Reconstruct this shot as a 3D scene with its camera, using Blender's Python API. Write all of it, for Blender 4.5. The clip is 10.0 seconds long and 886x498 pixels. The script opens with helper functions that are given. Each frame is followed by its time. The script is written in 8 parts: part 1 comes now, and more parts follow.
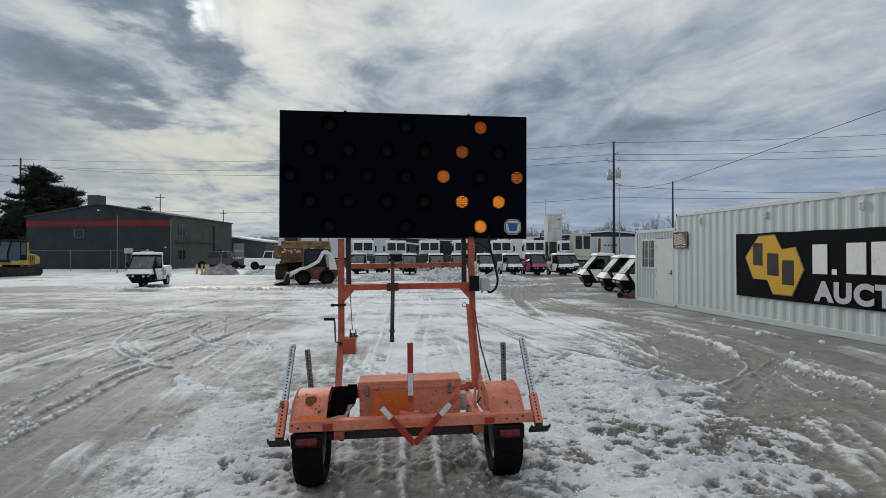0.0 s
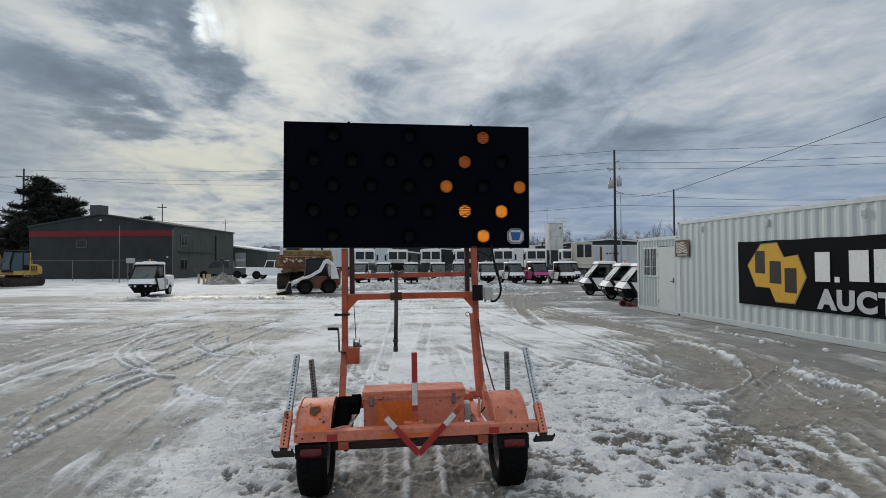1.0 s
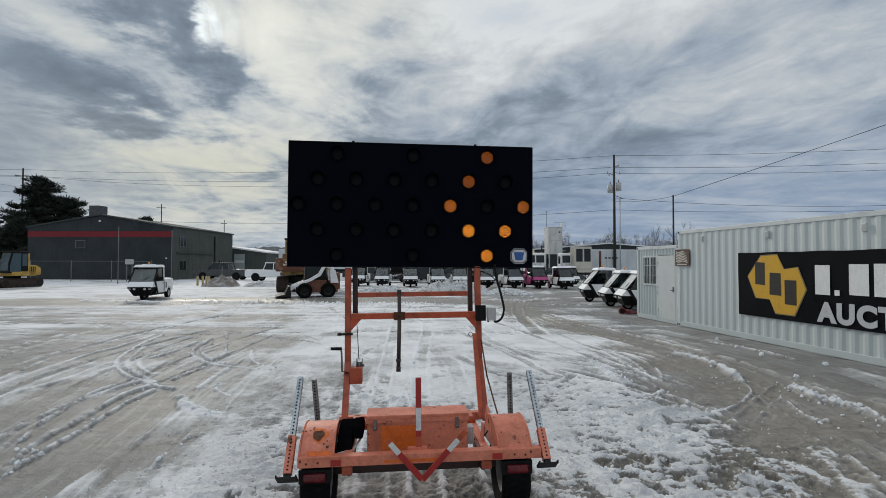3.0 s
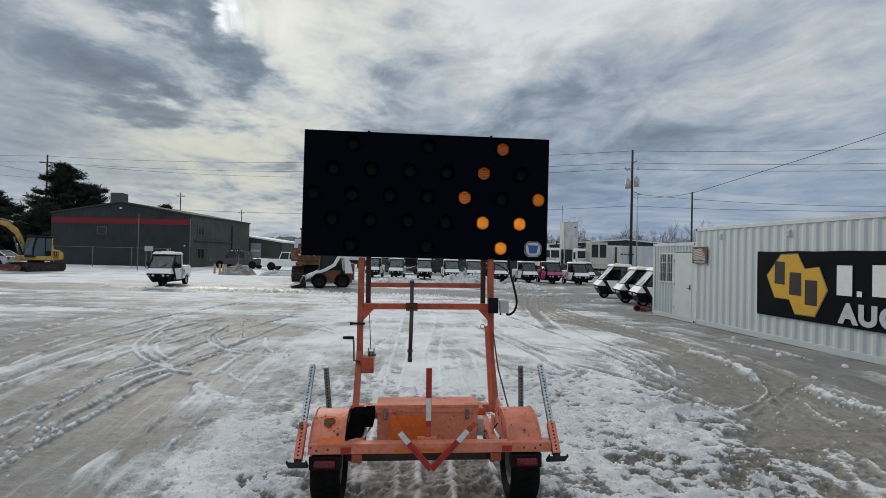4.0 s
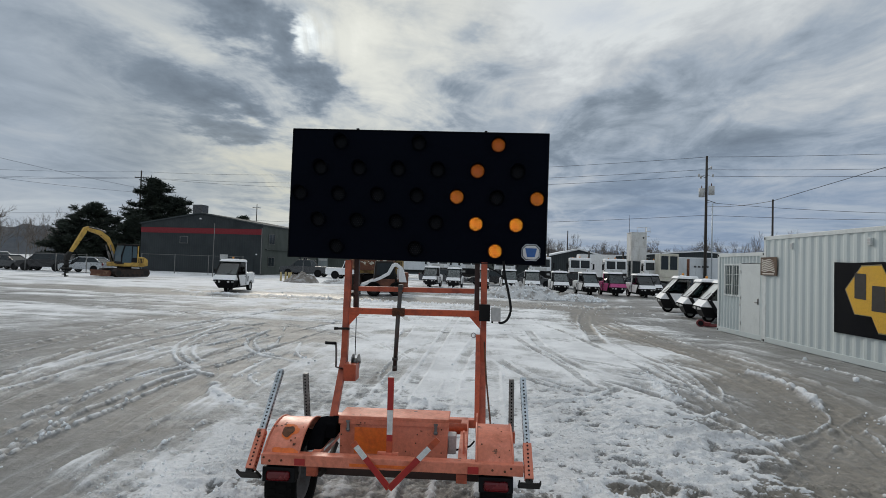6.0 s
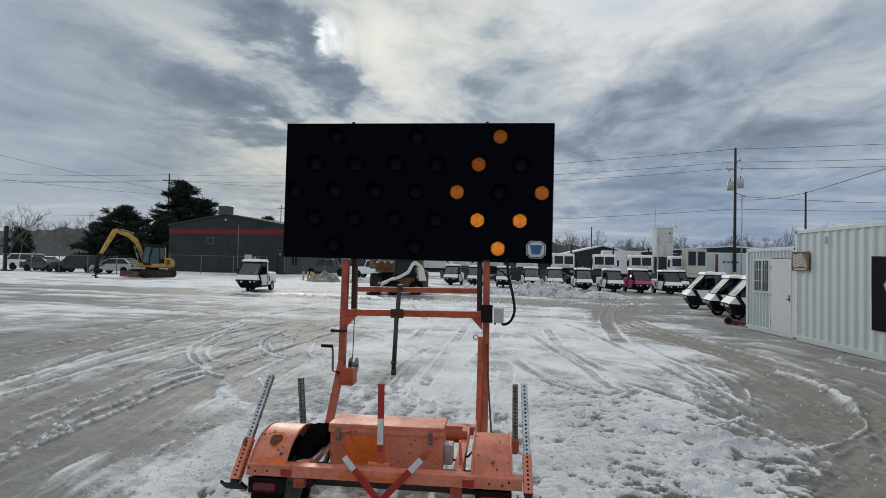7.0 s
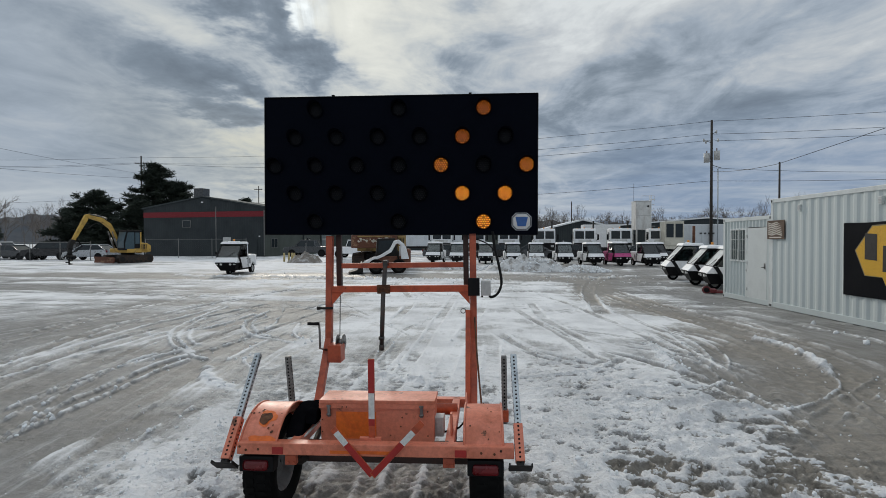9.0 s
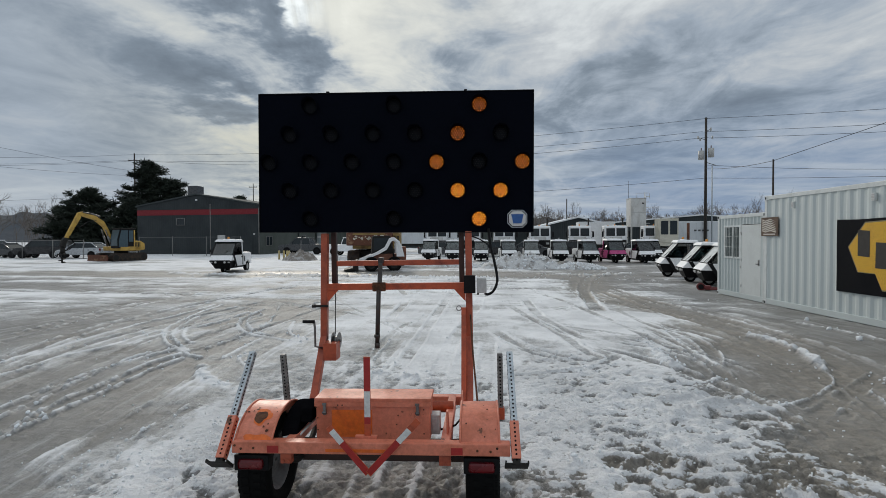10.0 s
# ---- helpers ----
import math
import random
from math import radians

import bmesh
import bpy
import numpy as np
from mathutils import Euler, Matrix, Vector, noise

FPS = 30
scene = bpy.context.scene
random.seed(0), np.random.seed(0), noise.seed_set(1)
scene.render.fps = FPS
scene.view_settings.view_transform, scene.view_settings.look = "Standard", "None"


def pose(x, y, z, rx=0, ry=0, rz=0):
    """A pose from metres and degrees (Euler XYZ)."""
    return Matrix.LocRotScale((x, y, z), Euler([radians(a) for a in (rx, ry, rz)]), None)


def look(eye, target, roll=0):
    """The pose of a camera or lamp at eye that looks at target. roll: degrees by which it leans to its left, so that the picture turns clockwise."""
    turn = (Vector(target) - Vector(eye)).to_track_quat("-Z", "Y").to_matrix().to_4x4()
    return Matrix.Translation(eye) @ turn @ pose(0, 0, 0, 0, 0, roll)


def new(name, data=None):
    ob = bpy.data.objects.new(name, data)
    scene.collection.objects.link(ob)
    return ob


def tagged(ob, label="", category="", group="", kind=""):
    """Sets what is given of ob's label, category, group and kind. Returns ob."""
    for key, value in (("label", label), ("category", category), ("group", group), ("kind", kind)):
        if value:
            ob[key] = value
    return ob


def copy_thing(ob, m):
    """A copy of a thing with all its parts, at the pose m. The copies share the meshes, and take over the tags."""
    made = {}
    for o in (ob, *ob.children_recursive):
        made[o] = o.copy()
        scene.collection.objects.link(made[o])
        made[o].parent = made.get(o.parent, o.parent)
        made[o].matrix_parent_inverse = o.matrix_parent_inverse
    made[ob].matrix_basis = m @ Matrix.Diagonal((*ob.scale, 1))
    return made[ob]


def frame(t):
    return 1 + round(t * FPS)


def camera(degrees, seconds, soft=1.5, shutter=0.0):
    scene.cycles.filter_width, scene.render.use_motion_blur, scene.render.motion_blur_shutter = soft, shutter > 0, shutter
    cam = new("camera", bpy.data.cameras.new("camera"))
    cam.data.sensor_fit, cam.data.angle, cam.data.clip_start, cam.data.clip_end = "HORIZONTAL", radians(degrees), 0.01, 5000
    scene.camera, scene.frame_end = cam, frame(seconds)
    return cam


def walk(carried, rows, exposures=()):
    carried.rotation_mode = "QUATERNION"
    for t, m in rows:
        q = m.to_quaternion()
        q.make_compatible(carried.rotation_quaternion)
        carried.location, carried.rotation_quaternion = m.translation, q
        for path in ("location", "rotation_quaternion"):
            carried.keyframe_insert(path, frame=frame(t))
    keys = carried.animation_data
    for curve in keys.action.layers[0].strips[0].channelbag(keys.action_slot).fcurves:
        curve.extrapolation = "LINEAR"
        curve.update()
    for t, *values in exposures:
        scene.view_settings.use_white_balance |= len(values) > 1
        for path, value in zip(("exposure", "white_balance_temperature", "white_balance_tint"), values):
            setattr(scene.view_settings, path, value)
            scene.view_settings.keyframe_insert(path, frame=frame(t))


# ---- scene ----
cam = camera(81.9, 10.0, soft=0.5)
PATH = [
    (0, (0.051, 0.04, 1.7), (0.213, 2.033, 1.715), -0.1),
    (0.5, (0.052, 0.039, 1.696), (0.207, 2.033, 1.725), -0.1),
    (1, (0.032, 0.024, 1.707), (0.189, 2.018, 1.756), -0.3),
    (1.5, (0.006, 0.027, 1.782), (0.174, 2.018, 1.85), -0.6),
    (2, (-0.009, 0.015, 1.866), (0.165, 2.006, 1.945), -0.6),
    (3.5, (-0.013, 0.02, 1.88), (0.128, 2.015, 1.918), 0.8),
    (4, (-0.003, 0.028, 1.865), (0.102, 2.025, 1.893), 1.3),
    (4.5, (0.062, -0.004, 1.849), (0.115, 1.995, 1.881), 1.4),
    (5, (0.357, 0.023, 1.825), (0.345, 2.022, 1.873), 1.6),
    (5.5, (0.549, 0.151, 1.809), (0.463, 2.148, 1.874), 1.8),
    (7, (0.886, 0.571, 1.825), (0.639, 2.555, 1.878), 1.3),
    (7.5, (0.874, 0.573, 1.806), (0.627, 2.557, 1.829), 0.6),
    (8, (0.869, 0.585, 1.797), (0.646, 2.573, 1.791), 0.2),
    (8.5, (0.856, 0.601, 1.79), (0.662, 2.592, 1.766), -0.1),
    (9, (0.847, 0.605, 1.79), (0.673, 2.598, 1.758), -0.1),
    (9.5, (0.84, 0.622, 1.788), (0.677, 2.615, 1.751), -0.1),
    (10, (0.844, 0.618, 1.789), (0.688, 2.611, 1.747), -0.2),
]
walk(cam, [(t, look(eye, target, roll)) for t, eye, target, roll in PATH])

# ---- sky, sun ----
SUN_AZ, SUN_EL = -21.2, 23.2


def way_of(az, el):
    a, e = radians(az), radians(el)
    return Vector((math.sin(a) * math.cos(e), math.cos(a) * math.cos(e), math.sin(e)))


def build_world():
    w = bpy.data.worlds.new("winter_sky")
    scene.world = w
    w.use_nodes = True
    nt = w.node_tree
    nt.nodes.clear()
    N, L = nt.nodes.new, nt.links.new

    def link(a, sock):
        if isinstance(a, (int, float)):
            sock.default_value = a
        else:
            L(a, sock)

    def math_(op, a, b=0.0, c=None, clamp=False):
        n = N("ShaderNodeMath")
        n.operation, n.use_clamp = op, clamp
        link(a, n.inputs[0])
        link(b, n.inputs[1])
        if c is not None:
            link(c, n.inputs[2])
        return n.outputs[0]

    def vmath(op, a, b=None):
        n = N("ShaderNodeVectorMath")
        n.operation = op
        for k, v in enumerate((a, b)):
            if v is None:
                continue
            if isinstance(v, (tuple, Vector)):
                n.inputs[k].default_value = v
            else:
                L(v, n.inputs[k])
        return n

    def span(v, a, b, lo=0.0, hi=1.0):
        n = N("ShaderNodeMapRange")
        n.interpolation_type = "SMOOTHSTEP"
        L(v, n.inputs[0])
        for k, x in zip((1, 2, 3, 4), (a, b, lo, hi)):
            n.inputs[k].default_value = x
        return n.outputs[0]

    def blend(f, a, b):
        n = N("ShaderNodeMix")
        n.data_type = "RGBA"
        L(f, n.inputs[0])
        for v, s in ((a, n.inputs[6]), (b, n.inputs[7])):
            if isinstance(v, tuple):
                s.default_value = (*v, 1)
            else:
                L(v, s)
        return n.outputs[2]

    tc = N("ShaderNodeTexCoord")
    d = tc.outputs["Generated"]
    sep = N("ShaderNodeSeparateXYZ")
    L(d, sep.inputs[0])
    x, y, z = sep.outputs
    # azimuth and elevation in degrees
    az = math_("MULTIPLY", math_("ARCTAN2", x, y), 57.2958)
    el = math_("MULTIPLY", math_("ARCSINE", z), 57.2958)
    # position on a flat cloud deck
    up = math_("ADD", math_("MAXIMUM", z, 0.0), 0.11)
    px, py = math_("DIVIDE", x, up), math_("DIVIDE", y, up)
    deck = N("ShaderNodeCombineXYZ")
    L(px, deck.inputs[0])
    L(py, deck.inputs[1])

    def fbm(vec, scale, detail=6, rough=0.55, dist=0.0, turn=0.0, stretch=1.0, off=(0, 0, 0)):
        m = N("ShaderNodeMapping")
        L(vec, m.inputs[0])
        m.inputs["Rotation"].default_value = (0, 0, radians(turn))
        m.inputs["Scale"].default_value = (scale, scale * stretch, scale)
        m.inputs["Location"].default_value = off
        n = N("ShaderNodeTexNoise")
        n.inputs["Scale"].default_value = 1.0
        n.inputs["Detail"].default_value = detail
        n.inputs["Roughness"].default_value = rough
        n.inputs["Distortion"].default_value = dist
        L(m.outputs[0], n.inputs["Vector"])
        return n.outputs["Fac"]

    big = fbm(deck.outputs[0], 0.80, 5, 0.55, 0.5, 35, 0.62, (3.1, 7.7, 0))
    mid = fbm(deck.outputs[0], 2.1, 7, 0.62, 0.9, 50, 0.85, (1.3, 2.9, 4))
    fine = fbm(deck.outputs[0], 6.5, 6, 0.6, 0.4, 30, 0.7, (8.3, 0.4, 2))
    warp = fbm(deck.outputs[0], 2.4, 5, 0.6, 0.0, 0, 1.0, (5, 5, 5))
    warp2 = fbm(deck.outputs[0], 2.4, 5, 0.6, 0.0, 0, 1.0, (15, 25, 5))
    waz = math_("MULTIPLY_ADD", math_("SUBTRACT", warp, 0.5), 20.0, az)
    wel = math_("MULTIPLY_ADD", math_("SUBTRACT", warp2, 0.5), 11.0, el)

    def lobe(a, e, ra, re, tilt=0.0):
        """A soft patch of cloud: middle, half widths and slope in degrees."""
        c, s = math.cos(radians(tilt)), math.sin(radians(tilt))
        u = math_("SUBTRACT", waz, a)
        v = math_("SUBTRACT", wel, e)
        p = math_("DIVIDE", math_("ADD", math_("MULTIPLY", u, c), math_("MULTIPLY", v, s)), ra)
        q = math_("DIVIDE", math_("SUBTRACT", math_("MULTIPLY", v, c), math_("MULTIPLY", u, s)), re)
        r2 = math_("ADD", math_("MULTIPLY", p, p), math_("MULTIPLY", q, q))
        return math_("EXPONENT", math_("MULTIPLY", r2, -1.0))

    def total(parts):
        t = 0.0
        for k, n in parts:
            t = math_("MULTIPLY_ADD", n, k, t)
        return t

    dark = total([
        (0.50, lobe(-25.0, 22.6, 3.8, 2.4, -35)), (0.50, lobe(-18.6, 19.0, 4.0, 2.2, -28)),
        (0.40, lobe(-31.0, 16.8, 8.0, 2.4, -12)), (0.14, lobe(-41.0, 18.5, 9.0, 3.2, -6)),
        (0.30, lobe(-26.0, 14.2, 8.0, 1.4, -8)), (0.26, lobe(-1.0, 19.0, 7.0, 3.0, 15)),
        (0.30, lobe(-1.5, 24.5, 3.5, 1.6, 0)), (0.26, lobe(14.0, 17.0, 9.0, 2.2, 24)),
        (0.30, lobe(24.0, 12.0, 16.0, 2.4, 10)), (0.28, lobe(18.0, 7.5, 14.0, 1.8, 0)),
        (0.16, lobe(30.0, 20.0, 9.0, 2.5, 24)), (-0.06, lobe(-48.0, 9.0, 16.0, 4.0, 0)),
        (0.08, lobe(-50.0, 14.0, 14.0, 9.0, 0)), (0.20, lobe(-38.0, 12.0, 12.0, 6.0, -8)), (0.22, lobe(2.0, 12.0, 12.0, 2.0, 12)), (0.24, lobe(-13.0, 9.0, 9.0, 1.2, 0)), (0.06, lobe(-30.0, 8.0, 12.0, 3.0, 0)), (0.20, lobe(-10.0, 5.5, 12.0, 1.0, 0)),
    ])
    light = total([
        (0.34, lobe(-20.8, 22.9, 1.6, 1.9, -30)), (0.40, lobe(-14.5, 23.0, 3.6, 4.0, 0)), (0.22, lobe(-12.0, 15.0, 8.0, 3.5, 0)),
        (0.62, lobe(11.0, 26.0, 13.0, 5.0, 0)), (0.25, lobe(34.0, 24.0, 12.0, 5.0, 20)), (0.18, lobe(-21.0, 10.0, 9.0, 2.6, 0)), (-0.15, lobe(-12.0, 24.0, 6.0, 5.0, 0)),
        (0.16, lobe(34.0, 6.0, 8.0, 1.2, 6)), (-0.20, lobe(-31.0, 26.5, 6.0, 3.5, 0)),
    ])
    # thickness of the cover, 0 thin and bright .. 1 thick and grey
    ragged = span(az, -40.0, -14.0, 0.24, 1.0)
    thick = total([(1.0, math_("MULTIPLY", total([(1.1, math_("SUBTRACT", big, 0.5)), (1.15, math_("SUBTRACT", mid, 0.5)), (0.45, math_("SUBTRACT", fine, 0.5))]), ragged)),
                   (1.0, math_("MULTIPLY", dark, math_("MULTIPLY_ADD", mid, 0.9, 0.55))), (-0.8, light)])
    thick = math_("ADD", thick, 0.40)
    cover = math_("MULTIPLY", thick, 0.70)
    ramp = N("ShaderNodeValToRGB")
    L(cover, ramp.inputs[0])
    el_ = ramp.color_ramp.elements
    el_[0].position, el_[0].color = 0.0, (0.80, 0.80, 0.77, 1)
    el_[1].position, el_[1].color = 1.0, (0.10, 0.118, 0.142, 1)
    for p_, c_ in ((0.17, (0.60, 0.61, 0.61)), (0.35, (0.405, 0.45, 0.50)), (0.53, (0.258, 0.30, 0.345)), (0.72, (0.185, 0.218, 0.255))):
        e_ = el_.new(p_)
        e_.color = (*c_, 1)
    clouds = ramp.outputs[0]
    # bluer low down on the side away from the sun
    sun_dot = vmath("DOT_PRODUCT", d, way_of(SUN_AZ, SUN_EL)).outputs["Value"]
    low = math_("MULTIPLY", span(el, 16.0, 4.0), span(az, -2.0, 18.0))
    clouds = blend(math_("MULTIPLY", low, 0.68), clouds, (0.245, 0.325, 0.455))
    # pale streaks near the horizon
    streak = fbm(deck.outputs[0], 0.55, 4, 0.5, 0.2, 8, 3.2, (2, 9, 1))
    strip = math_("MULTIPLY", span(streak, 0.48, 0.66), span(el, 12.0, 3.0))
    clouds = blend(math_("MULTIPLY", strip, 0.42), clouds, (0.66, 0.68, 0.67))
    # warm light through the cover round the sun
    halo = span(sun_dot, 0.90, 0.998)
    thin = span(thick, 0.75, 0.1)
    warm = math_("MULTIPLY", math_("MULTIPLY", halo, thin), 0.65)
    clouds = blend(warm, clouds, (0.98, 0.93, 0.78))
    thin_low = span(thick, 0.72, 0.25)
    wide = math_("MULTIPLY", span(sun_dot, 0.915, 0.975), math_("MULTIPLY", span(el, 17.0, 8.0), math_("MULTIPLY_ADD", thin_low, 0.55, 0.15)))
    clouds = blend(wide, clouds, (0.72, 0.675, 0.52))
    core = math_("MULTIPLY", span(sun_dot, 0.9978, 0.9999), math_("MULTIPLY", span(thick, 0.75, 0.25), span(mid, 0.40, 0.58)))
    clouds = blend(core, clouds, (1.25, 1.27, 1.22))
    # clear sky above the cover
    sky = N("ShaderNodeTexSky")
    sky.sky_type, sky.sun_disc = "NISHITA", False
    sky.sun_elevation, sky.sun_rotation = radians(SUN_EL), radians(SUN_AZ)
    clear = vmath("SCALE", sky.outputs[0])
    clear.inputs["Scale"].default_value = 0.10
    gap = math_("MULTIPLY", span(thick, 0.05, -0.45), 0.35)
    both = blend(gap, clouds, clear.outputs[0])
    # an overcast sky is brighter overhead than at the horizon
    lift = vmath("SCALE", blend(span(el, 22.0, 45.0), vmath("MULTIPLY", both, (0.948, 1.0, 1.06)).outputs[0], vmath("MULTIPLY", both, (0.985, 1.0, 1.0)).outputs[0]))
    L(math_("ADD", 1.0, math_("MULTIPLY", span(el, 27.0, 85.0), ZENITH)), lift.inputs["Scale"])
    both = lift.outputs[0]
    bg = N("ShaderNodeBackground")
    bg.inputs["Strength"].default_value = SKY
    L(both, bg.inputs[0])
    out = N("ShaderNodeOutputWorld")
    L(bg.outputs[0], out.inputs[0])


SKY, ZENITH = 0.905, 1.34
build_world()
sun = new("sun", bpy.data.lights.new("sun", "SUN"))
sun.data.energy, sun.data.angle, sun.data.color = 1.25, radians(11), (1.0, 0.93, 0.82)
sun.matrix_world = look(way_of(SUN_AZ, SUN_EL) * 100, (0, 0, 0))

# ---- materials ----
def material(name, colour, rough=0.6, metal=0.0, second=None, amount=0.5, scale=6.0, grain=40.0, bump=0.0, bump_scale=60.0,
             edge=(0.45, 0.65), spec=0.5, rough_var=0.12, stretch=(1, 1, 1), emit=None, strength=0.0, wear=None):
    """Paint, metal, stone and so on: a base colour, patches of a second one, a fine grain, uneven gloss and fine relief."""
    m = bpy.data.materials.new(name)
    m.use_nodes = True
    nt = m.node_tree
    N, L = nt.nodes.new, nt.links.new
    b = nt.nodes["Principled BSDF"]
    b.inputs["Metallic"].default_value = metal
    b.inputs["Specular IOR Level"].default_value = spec
    tc = N("ShaderNodeTexCoord")
    mp = N("ShaderNodeMapping")
    mp.inputs["Scale"].default_value = stretch
    L(tc.outputs["Object"], mp.inputs[0])
    info = N("ShaderNodeObjectInfo")
    add = N("ShaderNodeVectorMath")
    add.operation = "ADD"
    sc = N("ShaderNodeMath")
    sc.operation = "MULTIPLY"
    sc.inputs[1].default_value = 37.0
    L(info.outputs["Random"], sc.inputs[0])
    L(mp.outputs[0], add.inputs[0])
    L(sc.outputs[0], add.inputs[1])

    def tex(s, detail):
        n = N("ShaderNodeTexNoise")
        n.inputs["Scale"].default_value, n.inputs["Detail"].default_value = s, detail
        n.inputs["Roughness"].default_value = 0.65
        L(add.outputs[0], n.inputs["Vector"])
        return n.outputs["Fac"]

    patch, fine = tex(scale, 6), tex(grain, 3)
    rng = N("ShaderNodeMapRange")
    rng.interpolation_type = "SMOOTHSTEP"
    L(patch, rng.inputs[0])
    rng.inputs[1].default_value, rng.inputs[2].default_value = edge
    rng.inputs[4].default_value = amount
    mix = N("ShaderNodeMix")
    mix.data_type = "RGBA"
    L(rng.outputs[0], mix.inputs[0])
    second = second or tuple(c * 0.72 for c in colour)
    mix.inputs[6].default_value, mix.inputs[7].default_value = (*colour, 1), (*second, 1)
    g = N("ShaderNodeMapRange")
    L(fine, g.inputs[0])
    g.inputs[1].default_value, g.inputs[2].default_value, g.inputs[3].default_value, g.inputs[4].default_value = 0.3, 0.7, 0.86, 1.1
    mul = N("ShaderNodeMix")
    mul.data_type, mul.blend_type = "RGBA", "MULTIPLY"
    mul.inputs[0].default_value = 1.0
    L(mix.outputs[2], mul.inputs[6])
    L(g.outputs[0], mul.inputs[7])
    paint = mul.outputs[2]
    if wear:
        # chips and streaks of rust or dirt: colour, size, how rare
        colour_w, size_w, rare = wear
        w1 = N("ShaderNodeMapRange")
        w1.interpolation_type = "SMOOTHSTEP"
        L(tex(size_w, 8), w1.inputs[0])
        w1.inputs[1].default_value, w1.inputs[2].default_value = rare, rare + 0.06
        chip = N("ShaderNodeMix")
        chip.data_type = "RGBA"
        L(w1.outputs[0], chip.inputs[0])
        L(paint, chip.inputs[6])
        chip.inputs[7].default_value = (*colour_w, 1)
        paint = chip.outputs[2]
    L(paint, b.inputs["Base Color"])
    r = N("ShaderNodeMapRange")
    L(patch, r.inputs[0])
    r.inputs[1].default_value, r.inputs[2].default_value = 0.3, 0.7
    r.inputs[3].default_value, r.inputs[4].default_value = max(0.03, rough - rough_var), min(1.0, rough + rough_var)
    L(r.outputs[0], b.inputs["Roughness"])
    if bump:
        bn = N("ShaderNodeBump")
        bn.inputs["Strength"].default_value, bn.inputs["Distance"].default_value = bump, 0.01
        L(tex(bump_scale, 4), bn.inputs["Height"])
        L(bn.outputs[0], b.inputs["Normal"])
    if emit:
        b.inputs["Emission Color"].default_value, b.inputs["Emission Strength"].default_value = (*emit, 1), strength
    return m


def glass(name, tint=(0.03, 0.035, 0.04), rough=0.06):
    return material(name, tint, rough, spec=0.3, amount=0.3, rough_var=0.03)


ORANGE = material("faded_orange_paint", (0.66, 0.205, 0.125), 0.5, second=(0.46, 0.125, 0.065), amount=0.85, scale=4, bump=0.12, wear=((0.13, 0.045, 0.02), 9.0, 0.625))
MAST = material("mast_orange_paint", (0.43, 0.088, 0.038), 0.5, second=(0.24, 0.050, 0.028), amount=0.8, scale=6, bump=0.08, wear=((0.07, 0.026, 0.014), 12.0, 0.66))
BLACK_CASE = material("black_rubber_case", (0.004, 0.004, 0.005), 0.9, second=(0.007, 0.007, 0.008), amount=0.5, scale=9, bump=0.1, spec=0.0)
ORANGE_DARK = material("orange_mast_paint", (0.50, 0.085, 0.028), 0.45, second=(0.24, 0.045, 0.02), amount=0.75, scale=7, bump=0.08, wear=((0.06, 0.022, 0.012), 12.0, 0.65))
ORANGE_NEW = material("unfaded_orange_paint", (0.72, 0.14, 0.012), 0.5, second=(0.55, 0.09, 0.012), amount=0.6, scale=14)
RUST = material("rust", (0.12, 0.045, 0.018), 0.85, second=(0.035, 0.016, 0.01), amount=0.9, scale=18, bump=0.35, bump_scale=120)
BLACK_PANEL = material("matte_black_panel", (0.0024, 0.0036, 0.0075), 0.7, second=(0.0034, 0.0046, 0.0088), amount=0.5, scale=3, spec=0.03)
BLACK = material("black_plastic", (0.008, 0.008, 0.009), 0.55, second=(0.014, 0.014, 0.014), amount=0.4, scale=9, bump=0.1, spec=0.14)
RUBBER = material("tyre_rubber", (0.005, 0.005, 0.005), 0.8, second=(0.022, 0.021, 0.020), amount=0.4, scale=9, edge=(0.62, 0.80), bump=0.2, spec=0.1)
GALV = material("galvanised_steel", (0.46, 0.50, 0.53), 0.42, 0.75, second=(0.25, 0.28, 0.30), amount=0.8, scale=16)
GALV_DARK = material("weathered_galvanised_steel", (0.22, 0.22, 0.21), 0.6, 0.5, second=(0.10, 0.095, 0.09), amount=0.8, scale=18)
STEEL = material("worn_steel", (0.20, 0.20, 0.20), 0.4, 0.8, second=(0.10, 0.085, 0.07), amount=0.8, scale=20)
HOLE = material("dark_hole", (0.008, 0.008, 0.008), 0.9, spec=0.1)
RED_LENS = material("red_lens", (0.11, 0.005, 0.008), 0.25, second=(0.2, 0.008, 0.01), amount=0.5)
RED_TAPE = material("red_reflective_tape", (0.38, 0.018, 0.015), 0.45, second=(0.28, 0.015, 0.012), amount=0.6)
WHITE_TAPE = material("white_reflective_tape", (0.68, 0.68, 0.66), 0.4, second=(0.5, 0.5, 0.5), amount=0.5, scale=12)
GREY_PLASTIC = material("grey_plastic", (0.46, 0.46, 0.45), 0.5, second=(0.36, 0.36, 0.35), amount=0.6)
LENS_OFF = material("smoked_lamp_lens", (0.009, 0.0095, 0.012), 0.35, second=(0.006, 0.008, 0.010), amount=0.6, grain=90, spec=0.05)
LED_OFF = material("unlit_led", (0.008, 0.008, 0.008), 0.4, spec=0.1)
LENS_ON = material("amber_lamp_lens", (0.05, 0.012, 0.002), 0.4, emit=(1.0, 0.22, 0.01), strength=0.03)
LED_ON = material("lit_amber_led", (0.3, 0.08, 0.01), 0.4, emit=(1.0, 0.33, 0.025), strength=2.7)
